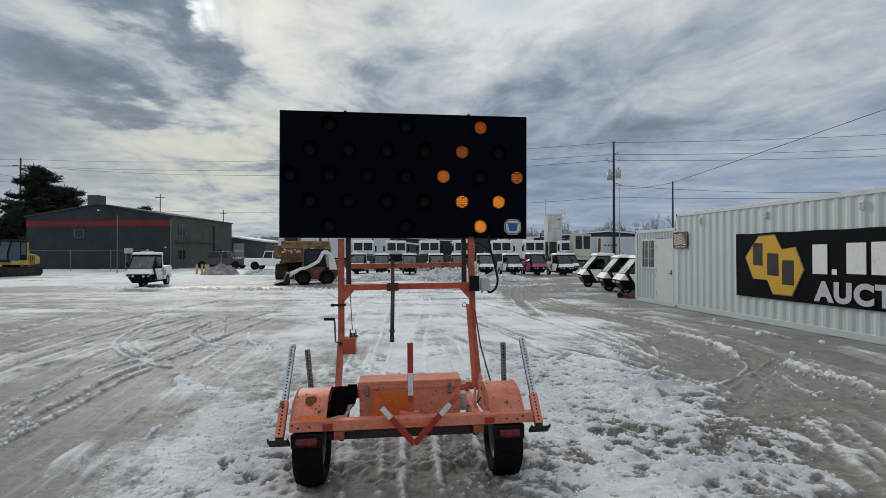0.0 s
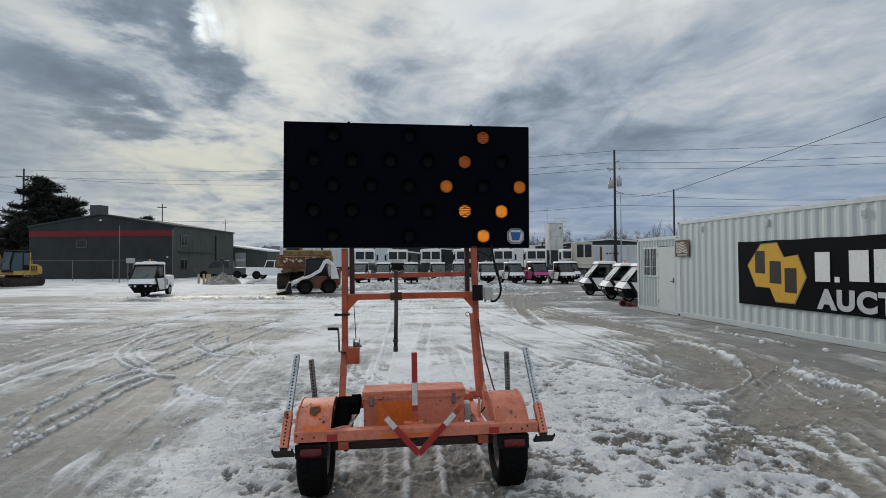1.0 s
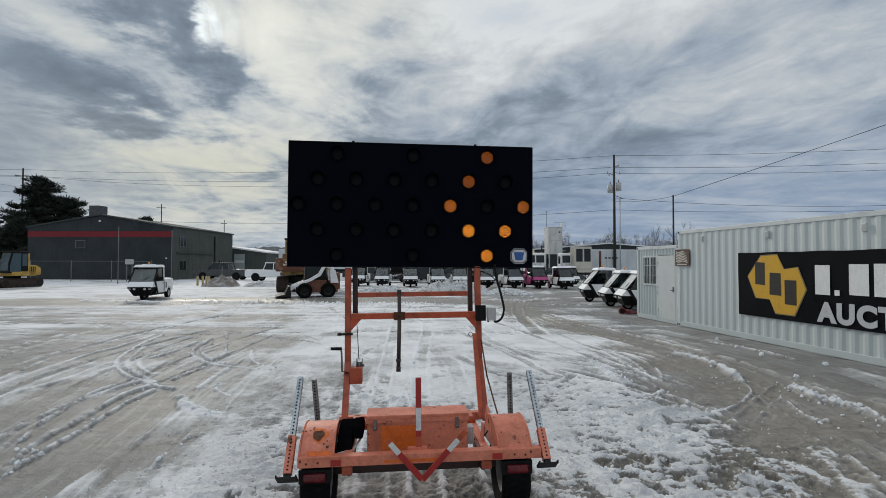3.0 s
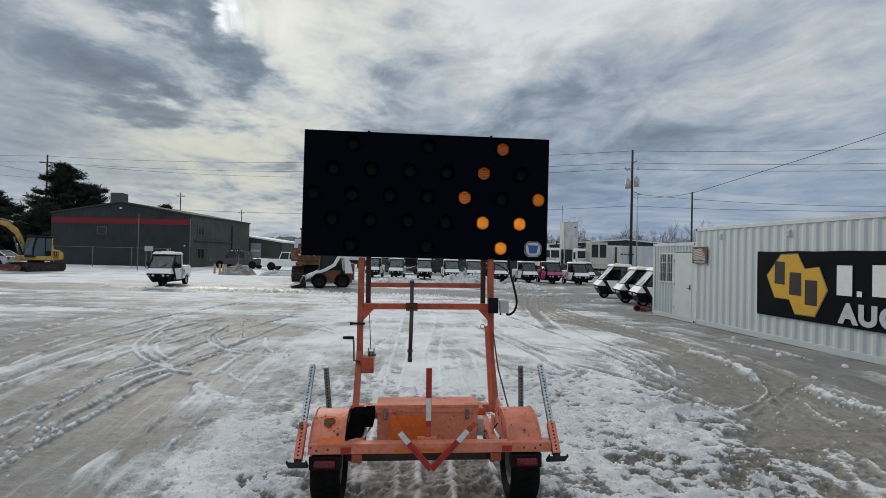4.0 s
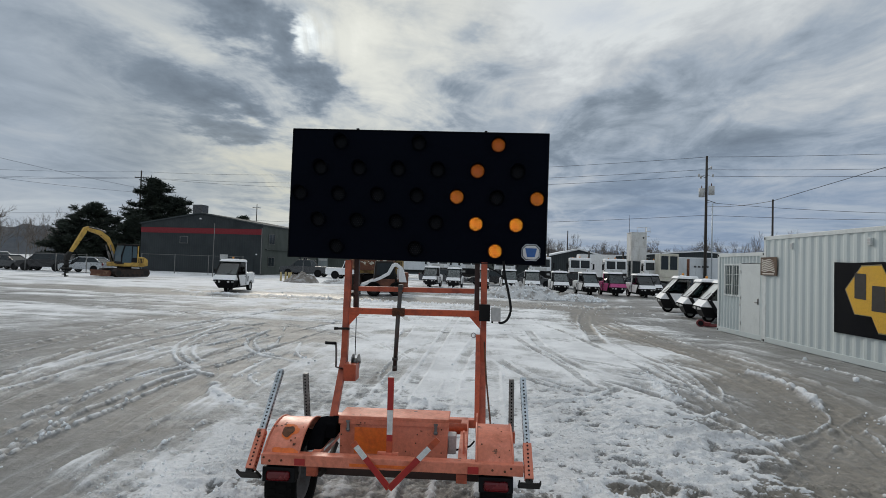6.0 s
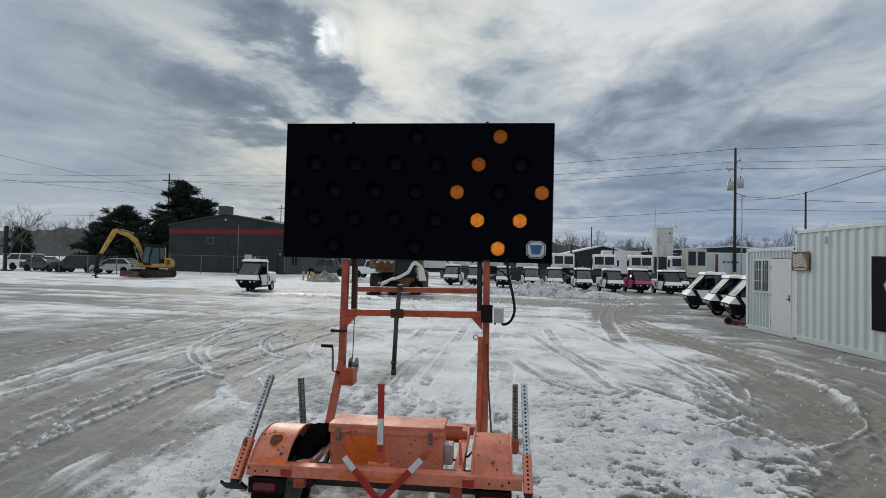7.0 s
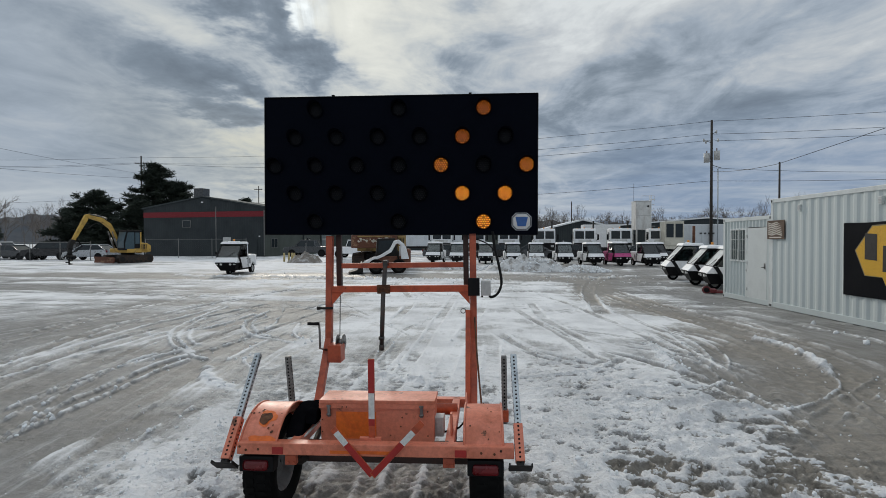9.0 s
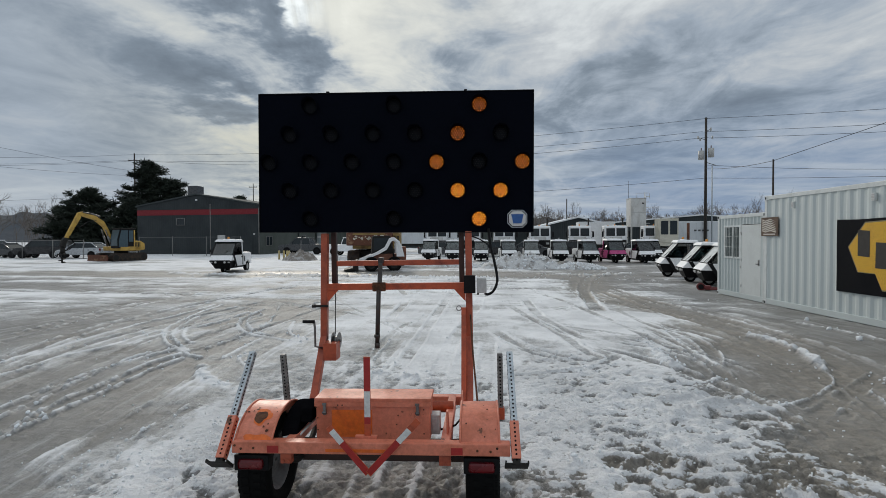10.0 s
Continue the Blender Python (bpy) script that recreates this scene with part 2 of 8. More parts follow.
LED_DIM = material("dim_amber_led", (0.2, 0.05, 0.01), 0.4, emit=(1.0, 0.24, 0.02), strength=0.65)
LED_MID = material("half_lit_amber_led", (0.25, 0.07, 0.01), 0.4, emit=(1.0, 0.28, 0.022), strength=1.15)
BADGE_BLUE = material("blue_badge", (0.03, 0.11, 0.34), 0.4, amount=0.3)
BOLLARD_YELLOW = material("faded_yellow_paint", (0.40, 0.31, 0.12), 0.7, second=(0.50, 0.46, 0.36), amount=0.7, scale=5)
BADGE_SILVER = material("silver_badge", (0.52, 0.54, 0.58), 0.4, 0.3, amount=0.4)
RIM = material("dirty_wheel_rim", (0.15, 0.15, 0.15), 0.6, second=(0.12, 0.11, 0.10), amount=0.8, scale=12)
CONTAINER = material("pale_grey_container_paint", (0.555, 0.605, 0.60), 0.5, second=(0.525, 0.575, 0.57), amount=0.4, scale=0.5, grain=160.0, bump=0.03, bump_scale=25.0, wear=((0.33, 0.30, 0.25), 5.0, 0.74))
CONTAINER_TRIM = material("container_trim_paint", (0.66, 0.69, 0.68), 0.5, second=(0.52, 0.54, 0.53), amount=0.6, scale=2.5)
BANNER = material("black_vinyl", (0.0045, 0.006, 0.011), 0.5, second=(0.007, 0.009, 0.015), amount=0.6, scale=2, bump=0.25, bump_scale=3.0, spec=0.18)
BANNER_YELLOW = material("yellow_vinyl", (0.68, 0.38, 0.022), 0.45, second=(0.62, 0.33, 0.02), amount=0.5, scale=3)
BANNER_GREY = material("grey_vinyl_edge", (0.24, 0.20, 0.10), 0.5, amount=0.3)
BANNER_BROWN = material("dark_brown_print", (0.014, 0.011, 0.009), 0.5, amount=0.3)
BANNER_WHITE = material("white_print", (0.82, 0.82, 0.81), 0.45, amount=0.2)
BANNER_LIGHT = material("light_grey_print", (0.55, 0.56, 0.58), 0.45, amount=0.2)
WHITE = material("white_vehicle_paint", (0.86, 0.865, 0.87), 0.5, second=(0.72, 0.72, 0.71), rough_var=0.05, spec=0.3, amount=0.45, scale=3)
WHITE_DIRTY = material("dirty_white_paint", (0.66, 0.66, 0.64), 0.5, second=(0.42, 0.40, 0.37), amount=0.7, scale=1.4, stretch=(1, 1, 0.4))
PINK = material("magenta_vehicle_paint", (0.42, 0.03, 0.17), 0.35, amount=0.4, scale=3)
BLUE_WHITE = material("pale_box_trailer_paint", (0.62, 0.65, 0.67), 0.45, second=(0.48, 0.50, 0.51), amount=0.6, scale=0.8, stretch=(1, 1, 0.4))
BEIGE = material("cream_paint", (0.58, 0.55, 0.46), 0.5, second=(0.42, 0.39, 0.32), amount=0.6, scale=2)
SILVER = material("silver_car_paint", (0.42, 0.44, 0.46), 0.3, 0.4, amount=0.3)
DARK_GREY_PAINT = material("dark_grey_car_paint", (0.06, 0.063, 0.067), 0.3, amount=0.4)
BLACK_PAINT = material("black_car_paint", (0.018, 0.018, 0.02), 0.25, amount=0.4)
GLASS = glass("vehicle_glass", (0.022, 0.029, 0.033))
def clear_glass(name, tint, gloss=0.12):
    """A thin pane to look through, with a weak reflection."""
    m = bpy.data.materials.new(name)
    m.use_nodes = True
    nt = m.node_tree
    nt.nodes.remove(nt.nodes["Principled BSDF"])
    see, shine, both = nt.nodes.new("ShaderNodeBsdfTransparent"), nt.nodes.new("ShaderNodeBsdfGlossy"), nt.nodes.new("ShaderNodeMixShader")
    see.inputs[0].default_value = (*tint, 1)
    shine.inputs["Roughness"].default_value = 0.05
    fr = nt.nodes.new("ShaderNodeFresnel")
    fr.inputs[0].default_value = 1.45
    add = nt.nodes.new("ShaderNodeMath")
    add.operation, add.use_clamp = "ADD", True
    add.inputs[1].default_value = gloss - 0.04
    nt.links.new(fr.outputs[0], add.inputs[0])
    nt.links.new(add.outputs[0], both.inputs[0])
    nt.links.new(see.outputs[0], both.inputs[1])
    nt.links.new(shine.outputs[0], both.inputs[2])
    nt.links.new(both.outputs[0], nt.nodes["Material Output"].inputs[0])
    return m


CLEAR = clear_glass("clear_vehicle_glass", (0.36, 0.42, 0.42), 0.08)
GLASS_PALE = glass("cab_glass", (0.07, 0.105, 0.125), 0.1)
FROST = material("frosted_glass", (0.48, 0.52, 0.53), 0.6, second=(0.26, 0.29, 0.30), amount=0.8, scale=2.5, spec=0.5)
SNOW = material("packed_snow", (0.80, 0.82, 0.84), 0.75, second=(0.62, 0.63, 0.64), amount=0.6, scale=2.5, grain=30, bump=0.6, bump_scale=16, spec=0.3)
SNOW_DIRTY = material("dirty_snow", (0.58, 0.58, 0.58), 0.8, second=(0.19, 0.17, 0.145), amount=0.85, scale=1.7, grain=24, bump=0.8, bump_scale=9, spec=0.3)
GRAVEL = material("gravel", (0.20, 0.175, 0.15), 0.9, second=(0.55, 0.55, 0.55), amount=0.7, scale=2.2, grain=30, bump=0.8, bump_scale=14)
YELLOW = material("yellow_machine_paint", (0.50, 0.31, 0.06), 0.7, second=(0.24, 0.15, 0.05), amount=0.6, scale=2.5)
YELLOW_OLD = material("old_yellow_machine_paint", (0.30, 0.20, 0.065), 0.7, second=(0.13, 0.075, 0.035), amount=0.8, scale=1.8)
INNER_MAST = material("grimy_inner_mast", (0.040, 0.016, 0.011), 0.6, second=(0.02, 0.012, 0.01), amount=0.7, scale=8)
JACK = material("greased_dark_steel", (0.055, 0.052, 0.050), 0.5, 0.5, second=(0.10, 0.05, 0.03), amount=0.7, scale=14)
RUST_PAINT = material("rusted_counterweight", (0.115, 0.042, 0.022), 0.8, second=(0.36, 0.24, 0.14), amount=0.5, scale=1.5, edge=(0.56, 0.64), stretch=(1, 1, 2.2), bump=0.3)
TRACK = material("rusty_track_steel", (0.030, 0.022, 0.018), 0.7, 0.3, second=(0.085, 0.05, 0.032), amount=0.8, scale=6)
MUD_IRON = material("dark_iron", (0.014, 0.013, 0.012), 0.7, second=(0.03, 0.025, 0.02), amount=0.5, spec=0.3)
BROWN_MACHINE = material("brown_machine_paint", (0.20, 0.07, 0.035), 0.55, second=(0.10, 0.04, 0.025), amount=0.7, scale=4)
WALL_GREY = material("grey_steel_siding", (0.0175, 0.0245, 0.0275), 0.7, second=(0.015, 0.021, 0.0235), amount=0.6, scale=0.6)
WALL_GREEN = material("green_grey_steel_siding", (0.060, 0.072, 0.062), 0.7, second=(0.050, 0.060, 0.052), amount=0.6, scale=0.6)
WALL_RED = material("red_steel_band", (0.18, 0.007, 0.014), 0.7, amount=0.4)
ROOF_EDGE = material("roof_trim", (0.06, 0.07, 0.072), 0.9, amount=0.4, spec=0.1)
ROOF_SNOW = material("snowy_roof", (0.78, 0.79, 0.80), 0.8, second=(0.55, 0.57, 0.59), amount=0.5, scale=0.4, bump=0.3)
CONCRETE = material("pale_metal_door", (0.32, 0.36, 0.36), 0.6, amount=0.4)
WOOD_POLE = material("weathered_pole_wood", (0.034, 0.028, 0.024), 0.9, second=(0.055, 0.047, 0.040), amount=0.6, scale=3, stretch=(4, 4, 0.4), bump=0.4)
WIRE = material("dark_cable", (0.03, 0.032, 0.036), 0.6)
BARK = material("bark", (0.050, 0.038, 0.030), 0.9, second=(0.10, 0.085, 0.07), amount=0.6, scale=5, stretch=(3, 3, 0.5), bump=0.5)
NEEDLE = material("pine_needles", (0.012, 0.021, 0.013), 0.8, second=(0.026, 0.036, 0.019), amount=0.7, scale=1.2, grain=8)
TWIG = material("bare_twigs", (0.105, 0.088, 0.076), 0.9, second=(0.15, 0.13, 0.115), amount=0.6, scale=0.2)
# woods seen far off: the blue-grey of distance haze is part of this colour
HILL = material("haze_tinted_hill", (0.060, 0.070, 0.084), 0.95, second=(0.085, 0.088, 0.094), amount=0.8, scale=0.02, grain=0.3)
THICKET = material("brown_thicket", (0.062, 0.052, 0.046), 0.95, second=(0.095, 0.082, 0.072), amount=0.8, scale=0.12, grain=1.2)
AMBER = material("amber_beacon", (0.75, 0.30, 0.03), 0.3)
RED_PAINT = material("red_paint", (0.14, 0.016, 0.018), 0.45, amount=0.5)
POSTER_BROWN = material("brown_poster", (0.10, 0.055, 0.03), 0.6, second=(0.05, 0.03, 0.02), amount=0.6, scale=6)
POSTER_PALE = material("pale_poster_print", (0.60, 0.56, 0.50), 0.6, amount=0.5, scale=6)
CHAIN = material("chain_link", (0.11, 0.115, 0.12), 0.6, 0.5)

# ---- mesh helpers ----
def box(bm, x0, x1, y0, y1, z0, z1, bevel=0.0, m=None):
    v = [bm.verts.new(p) for p in ((x0, y0, z0), (x1, y0, z0), (x1, y1, z0), (x0, y1, z0), (x0, y0, z1), (x1, y0, z1), (x1, y1, z1), (x0, y1, z1))]
    f = [bm.faces.new([v[i] for i in q]) for q in ((3, 2, 1, 0), (4, 5, 6, 7), (0, 1, 5, 4), (1, 2, 6, 5), (2, 3, 7, 6), (3, 0, 4, 7))]
    if m is not None:
        for w in v:
            w.co = m @ w.co
    if bevel:
        edges = list({e for g in f for e in g.edges})
        bmesh.ops.bevel(bm, geom=edges, offset=bevel, segments=2, affect="EDGES", profile=0.6)


def ring_frame(axis):
    a = axis.normalized()
    u = a.cross(Vector((0, 0, 1)) if abs(a.z) < 0.9 else Vector((1, 0, 0))).normalized()
    return u, a.cross(u)


def rod(bm, p0, p1, r0, r1=None, seg=12, caps=True):
    p0, p1 = Vector(p0), Vector(p1)
    r1 = r0 if r1 is None else r1
    u, w = ring_frame(p1 - p0)
    rings = []
    for p, r in ((p0, r0), (p1, r1)):
        rings.append([bm.verts.new(p + (u * math.cos(2 * math.pi * k / seg) + w * math.sin(2 * math.pi * k / seg)) * r) for k in range(seg)])
    for k in range(seg):
        f = bm.faces.new((rings[0][k], rings[0][(k + 1) % seg], rings[1][(k + 1) % seg], rings[1][k]))
        f.smooth = True
    if caps:
        bm.faces.new(rings[0][::-1])
        bm.faces.new(rings[1])


def tube(bm, pts, r, seg=8):
    """A round tube along points, with rings shared at the bends."""
    pts = [Vector(p) for p in pts]
    rings = []
    for i, p in enumerate(pts):
        u, w = ring_frame(pts[min(i + 1, len(pts) - 1)] - pts[max(i - 1, 0)])
        rings.append([bm.verts.new(p + (u * math.cos(2 * math.pi * k / seg) + w * math.sin(2 * math.pi * k / seg)) * r) for k in range(seg)])
    for a, b in zip(rings, rings[1:]):
        for k in range(seg):
            f = bm.faces.new((a[k], a[(k + 1) % seg], b[(k + 1) % seg], b[k]))
            f.smooth = True
    bm.faces.new(rings[0][::-1])
    bm.faces.new(rings[-1])


def beam(bm, p0, p1, w, h, bevel=0.004):
    """A square bar from p0 to p1: w across, h the other way."""
    p0, p1 = Vector(p0), Vector(p1)
    d = p1 - p0
    a = d.normalized()
    side = Vector((1, 0, 0)) if abs(a.x) < 0.9 else Vector((0, 1, 0))
    n = a.cross(side).normalized()
    side = n.cross(a).normalized()
    m = Matrix((side, n, a)).transposed().to_4x4()
    m.translation = p0
    box(bm, -w / 2, w / 2, -h / 2, h / 2, 0, d.length, bevel, m)


def prism(bm, pts, a, b, axis="x", bevel=0.0, taper=None):
    """A polygon drawn in the plane across axis, drawn out from a to b. taper: (about which point, scale) of the far end."""
    def at(p, s):
        return {"x": (s, p[0], p[1]), "y": (p[0], s, p[1]), "z": (p[0], p[1], s)}[axis]
    lo = [bm.verts.new(at(p, a)) for p in pts]
    hi = [bm.verts.new(at(p, b)) for p in pts]
    n = len(pts)
    f = [bm.faces.new(lo[::-1]), bm.faces.new(hi)]
    f += [bm.faces.new((lo[i], lo[(i + 1) % n], hi[(i + 1) % n], hi[i])) for i in range(n)]
    bmesh.ops.recalc_face_normals(bm, faces=f)
    if bevel:
        bmesh.ops.bevel(bm, geom=list({e for g in f for e in g.edges}), offset=bevel, segments=2, affect="EDGES", profile=0.6)


def hull_between(bm, low, high):
    """Sides and caps between two outlines with the same number of points."""
    a = [bm.verts.new(p) for p in low]
    b = [bm.verts.new(p) for p in high]
    n = len(a)
    f = [bm.faces.new(a[::-1]), bm.faces.new(b)] + [bm.faces.new((a[i], a[(i + 1) % n], b[(i + 1) % n], b[i])) for i in range(n)]
    bmesh.ops.recalc_face_normals(bm, faces=f)


def shape(fn, *args, **kw):
    bm = bmesh.new()
    fn(bm, *args, **kw)
    return bm


def mesh_of(name, bm):
    me = bpy.data.meshes.new(name)
    bm.to_mesh(me)
    bm.free()
    return me


def part(name, bm, mat, parent, label="", m=None):
    me = bm if isinstance(bm, bpy.types.Mesh) else mesh_of(name, bm)
    if mat and not me.materials:
        me.materials.append(mat)
    ob = new(name, me)
    if parent is not None:
        ob.parent = parent
    if m is not None:
        ob.matrix_local = m
    if label:
        ob["label"] = label
    return ob


def thing(name, m, label, category, group="", kind=""):
    ob = new(name)
    ob.empty_display_size = 0.2
    ob.matrix_world = m
    return tagged(ob, label, category, group, kind)


def solo(name, bm, mat, m, label, category, group="", kind=""):
    ob = part(name, bm, mat, None)
    ob.matrix_world = m
    return tagged(ob, label, category, group, kind)


def arrays(name, verts, faces, mat, smooth=False):
    me = bpy.data.meshes.new(name)
    me.from_pydata(verts, [], faces)
    me.materials.append(mat)
    if smooth:
        me.shade_smooth()
    return me


def lattice(px, py, seed):
    """Smooth value noise, 0..1, for numpy arrays."""
    ix, iy = np.floor(px).astype(np.int64), np.floor(py).astype(np.int64)
    fx, fy = px - ix, py - iy
    fx, fy = fx * fx * (3 - 2 * fx), fy * fy * (3 - 2 * fy)

    def h(i, j):
        n = (i * 374761393 + j * 668265263 + seed * 1442695041) & 0x7FFFFFFF
        n = ((n ^ (n >> 13)) * 1274126177) & 0x7FFFFFFF
        return ((n ^ (n >> 16)) & 0xFFFF) / 65535.0
    a = h(ix, iy) * (1 - fx) + h(ix + 1, iy) * fx
    b = h(ix, iy + 1) * (1 - fx) + h(ix + 1, iy + 1) * fx
    return a * (1 - fy) + b * fy


def fractal(px, py, scale, seed, octaves=4, gain=0.5):
    t, amp, tot = 0.0, 1.0, 0.0
    c, s = 0.8, 0.6
    px, py = px * scale, py * scale
    for k in range(octaves):
        t = t + amp * lattice(px, py, seed + k * 17)
        tot += amp
        amp *= gain
        px, py = (c * px - s * py) * 2.03 + 11.3, (s * px + c * py) * 2.03 + 5.7
    return t / tot


def stripes(across, run, seed, wide=3.0, long=0.16, octaves=4, gain=0.7):
    """Streaks drawn out along a way: noise that is fine across it and long down it, 0..1."""
    t, amp, tot = 0.0, 1.0, 0.0
    for k in range(octaves):
        t = t + amp * lattice(across * wide + 7.7 * k, run * long + 3.3 * k, seed + 19 * k)
        tot += amp
        amp *= gain
        wide, long = wide * 2.1, long * 1.7
    return t / tot


def crests(px, py, scale, seed, octaves=4, gain=0.55):
    """Sharp-crested noise, 0..1."""
    t, amp, tot = 0.0, 1.0, 0.0
    px, py = px * scale, py * scale
    for k in range(octaves):
        t = t + amp * (1 - np.abs(2 * lattice(px, py, seed + k * 13) - 1)) ** 1.5
        tot += amp
        amp *= gain
        px, py = (0.8 * px - 0.6 * py) * 2.07 + 3.1, (0.6 * px + 0.8 * py) * 2.07 + 8.7
    return t / tot


def smooth(a, b, v):
    t = np.clip((v - a) / (b - a), 0, 1)
    return t * t * (3 - 2 * t)

# ---- the yard: one sheet of ice, slush and rutted snow that runs to the horizon ----
def graded(mid0, mid1, step, lo, hi, ratio, far_ratio, near=55.0):
    out = list(np.arange(mid0, mid1, step))
    for sign, start, end in ((1, mid1, hi), (-1, mid0, lo)):
        p, s = start, step
        side = []
        while sign * (end - p) > 0:
            side.append(p)
            s *= ratio if abs(p - start) < near else far_ratio
            p += sign * s
        side.append(end)
        out = (out + side) if sign > 0 else (side[::-1] + [v for v in out if v > side[0] + 1e-6])
    return np.array(out)


def curve_points(pts, per=5):
    p = np.array([pts[0], *pts, pts[-1]], float)
    out = []
    for i in range(1, len(p) - 2):
        for t in np.arange(per) / per:
            a, b, c, d = p[i - 1], p[i], p[i + 1], p[i + 2]
            out.append(0.5 * (2 * b + (c - a) * t + (2 * a - 5 * b + 4 * c - d) * t * t + (3 * b - a - 3 * c + d) * t ** 3))
    out.append(p[-2])
    return np.array(out)


def along(X, Y, pts):
    """Distance to a curve on the ground (with its side) and the way along it."""
    c = curve_points(pts)
    best, side, run = np.full(X.shape, 1e9), np.zeros(X.shape), np.zeros(X.shape)
    s0 = 0.0
    for (ax, ay), (bx, by) in zip(c, c[1:]):
        dx, dy = bx - ax, by - ay
        l2 = dx * dx + dy * dy + 1e-12
        t = np.clip(((X - ax) * dx + (Y - ay) * dy) / l2, 0, 1)
        ex, ey = X - ax - t * dx, Y - ay - t * dy
        d2 = ex * ex + ey * ey
        near = d2 < best
        best = np.where(near, d2, best)
        side = np.where(near, np.sign(dx * ey - dy * ex), side)
        run = np.where(near, s0 + t * math.sqrt(l2), run)
        s0 += math.sqrt(l2)
    return np.sqrt(best), side, run


RUTS, BERMS = [], []


def rut(width, depth, tread, bare, *way, edge=0.8):
    """A groove pressed by a wheel: tread spacing, how much snow it took away, points in plan, how marked its edges are."""
    RUTS.append((way, width, depth, tread, bare, edge))


def berm(width, height, *way):
    """A ridge of pushed snow."""
    BERMS.append((way, width, height))


rut(0.26, 0.03, 0.12, 0.5, (-5.4, 4), (-6.2, 7.5), (-6.9, 10.5), (-6.9, 14.5), (-6.2, 19))
rut(0.3, 0.03, 0.12, 0.5, (-6.6, 4), (-7.6, 8.5), (-8.4, 12.5), (-8.6, 17))
rut(0.24, 0.016, 0.12, 0.16, (1, 20), (0.7, 14), (0.35, 9.5), (0.25, 6.2), (0.2, 4.2), (0.2, 2))
rut(0.22, 0.016, 0.12, 0.16, (-0.1, 20), (-0.2, 14), (-0.25, 9.5), (-0.3, 6.2), (-0.25, 4.2), (-0.2, 2))
rut(0.24, 0.02, 0, 0.22, (0.95, 9.5), (0.9, 7.4), (0.86, 5.4), (0.85, 3.9))
rut(0.24, 0.02, 0, 0.22, (-0.62, 9.5), (-0.63, 7.4), (-0.62, 5.4), (-0.62, 3.9))
rut(0.3, 0.03, 0.13, 0.7, (4.6, 19), (5, 13.4), (5.5, 10), (5.3, 7.3), (4.3, 4.2), (3.4, 2.4))
rut(0.3, 0.03, 0.13, 0.6, (5.2, 19), (5.8, 13), (6.2, 10.2), (6.1, 7.6), (5.2, 4.8), (4.3, 2.6))
rut(0.5, 0.05, 0.2, 0.8, (-14, 24.5), (-8, 23.2), (-2, 21.8), (4, 21.5), (9, 23))
rut(0.4, 0.04, 0.2, 0.6, (-16, 21.5), (-9, 20.6), (-3, 19.5), (4, 19))
rut(0.35, 0.03, 0.2, 0.5, (-18, 17), (-11, 16.6), (-5, 15.6), (0, 15.2))
rut(0.24, 0.03, 0.12, 0.5, (-3.6, 26), (-2.8, 21), (-1.4, 15.5), (-1.2, 11))
rut(0.4, 0.035, 0.14, 0.8, (7.6, 30), (5.6, 24), (4.2, 18), (3.6, 13))
rut(0.24, 0.03, 0.1, 0.5, (1, 10.64), (1.37, 9.13), (1.84, 8.16), (2.34, 7.69))
rut(0.26, 0.03, 0.1, 0.6, (2.04, 15.59), (2.13, 12.22), (2.41, 10.36), (2.83, 9.24))
rut(0.2, 0.02, 0.1, 0.4, (3.96, 5.76), (4.68, 6.44), (5.52, 7.2), (6.3, 7.9))
berm(0.08, 0.04, (-0.6, 7.2), (0.1, 6.9), (0.6, 6.9))
berm(0.07, 0.03, (0, 6.4), (0.5, 6.2), (0.9, 6.3))
berm(0.3, 0.11, (-15, 25.6), (-9, 24.6), (-3, 23.4), (1, 23))
berm(0.3, 0.1, (3.5, 25.5), (6, 24.8), (8, 26))
berm(0.05, 0.035, (7.3, 11.6), (7.6, 10.4), (7.6, 9.4))
rut(0.22, 0.026, 0.11, 0.7, (1.53, 14.04), (1.86, 12.05), (2.13, 10.85), (2.32, 9.66), (2.43, 8.56), (2.58, 7.97), edge=0.9)
rut(0.20, 0.024, 0.11, 0.6, (1.07, 10.24), (1.51, 8.99), (1.97, 8.36), (2.42, 7.82), edge=0.9)
rut(0.22, 0.024, 0.12, 0.7, (2.43, 17.75), (3.08, 15.2), (3.4, 12.91), (3.66, 10.98), (3.77, 9.58), (3.92, 8.53), (4.09, 7.97), edge=0.9)
rut(0.20, 0.022, 0.10, 0.7, (4.08, 13.37), (4.23, 11.03), (4.51, 10.07), (4.35, 8.73), (3.99, 7.83), edge=0.9)
rut(0.16, 0.020, 0.10, 0.5, (1.0, 7.08), (1.62, 7.25), (2.3, 7.55), (2.9, 8.44), edge=0.9)
rut(0.20, 0.022, 0.11, 0.8, (-3.1, 3.2), (-3.60, 5.0), (-3.68, 5.9), (-3.78, 7.2), (-3.74, 8.0), (-3.5, 10.5), (-3.2, 14), edge=0.2)
rut(0.18, 0.020, 0.11, 0.7, (-3.7, 3.2), (-4.15, 5.8), (-4.34, 6.6), (-4.38, 7.5), (-4.28, 8.3), (-4.1, 12), (-3.4, 16), edge=0.2)
rut(0.22, 0.020, 0.14, 0.5, (-5.0, 4.5), (-5.75, 8.1), (-5.85, 9.6), (-5.8, 11.5), (-5.2, 15), edge=0.3)
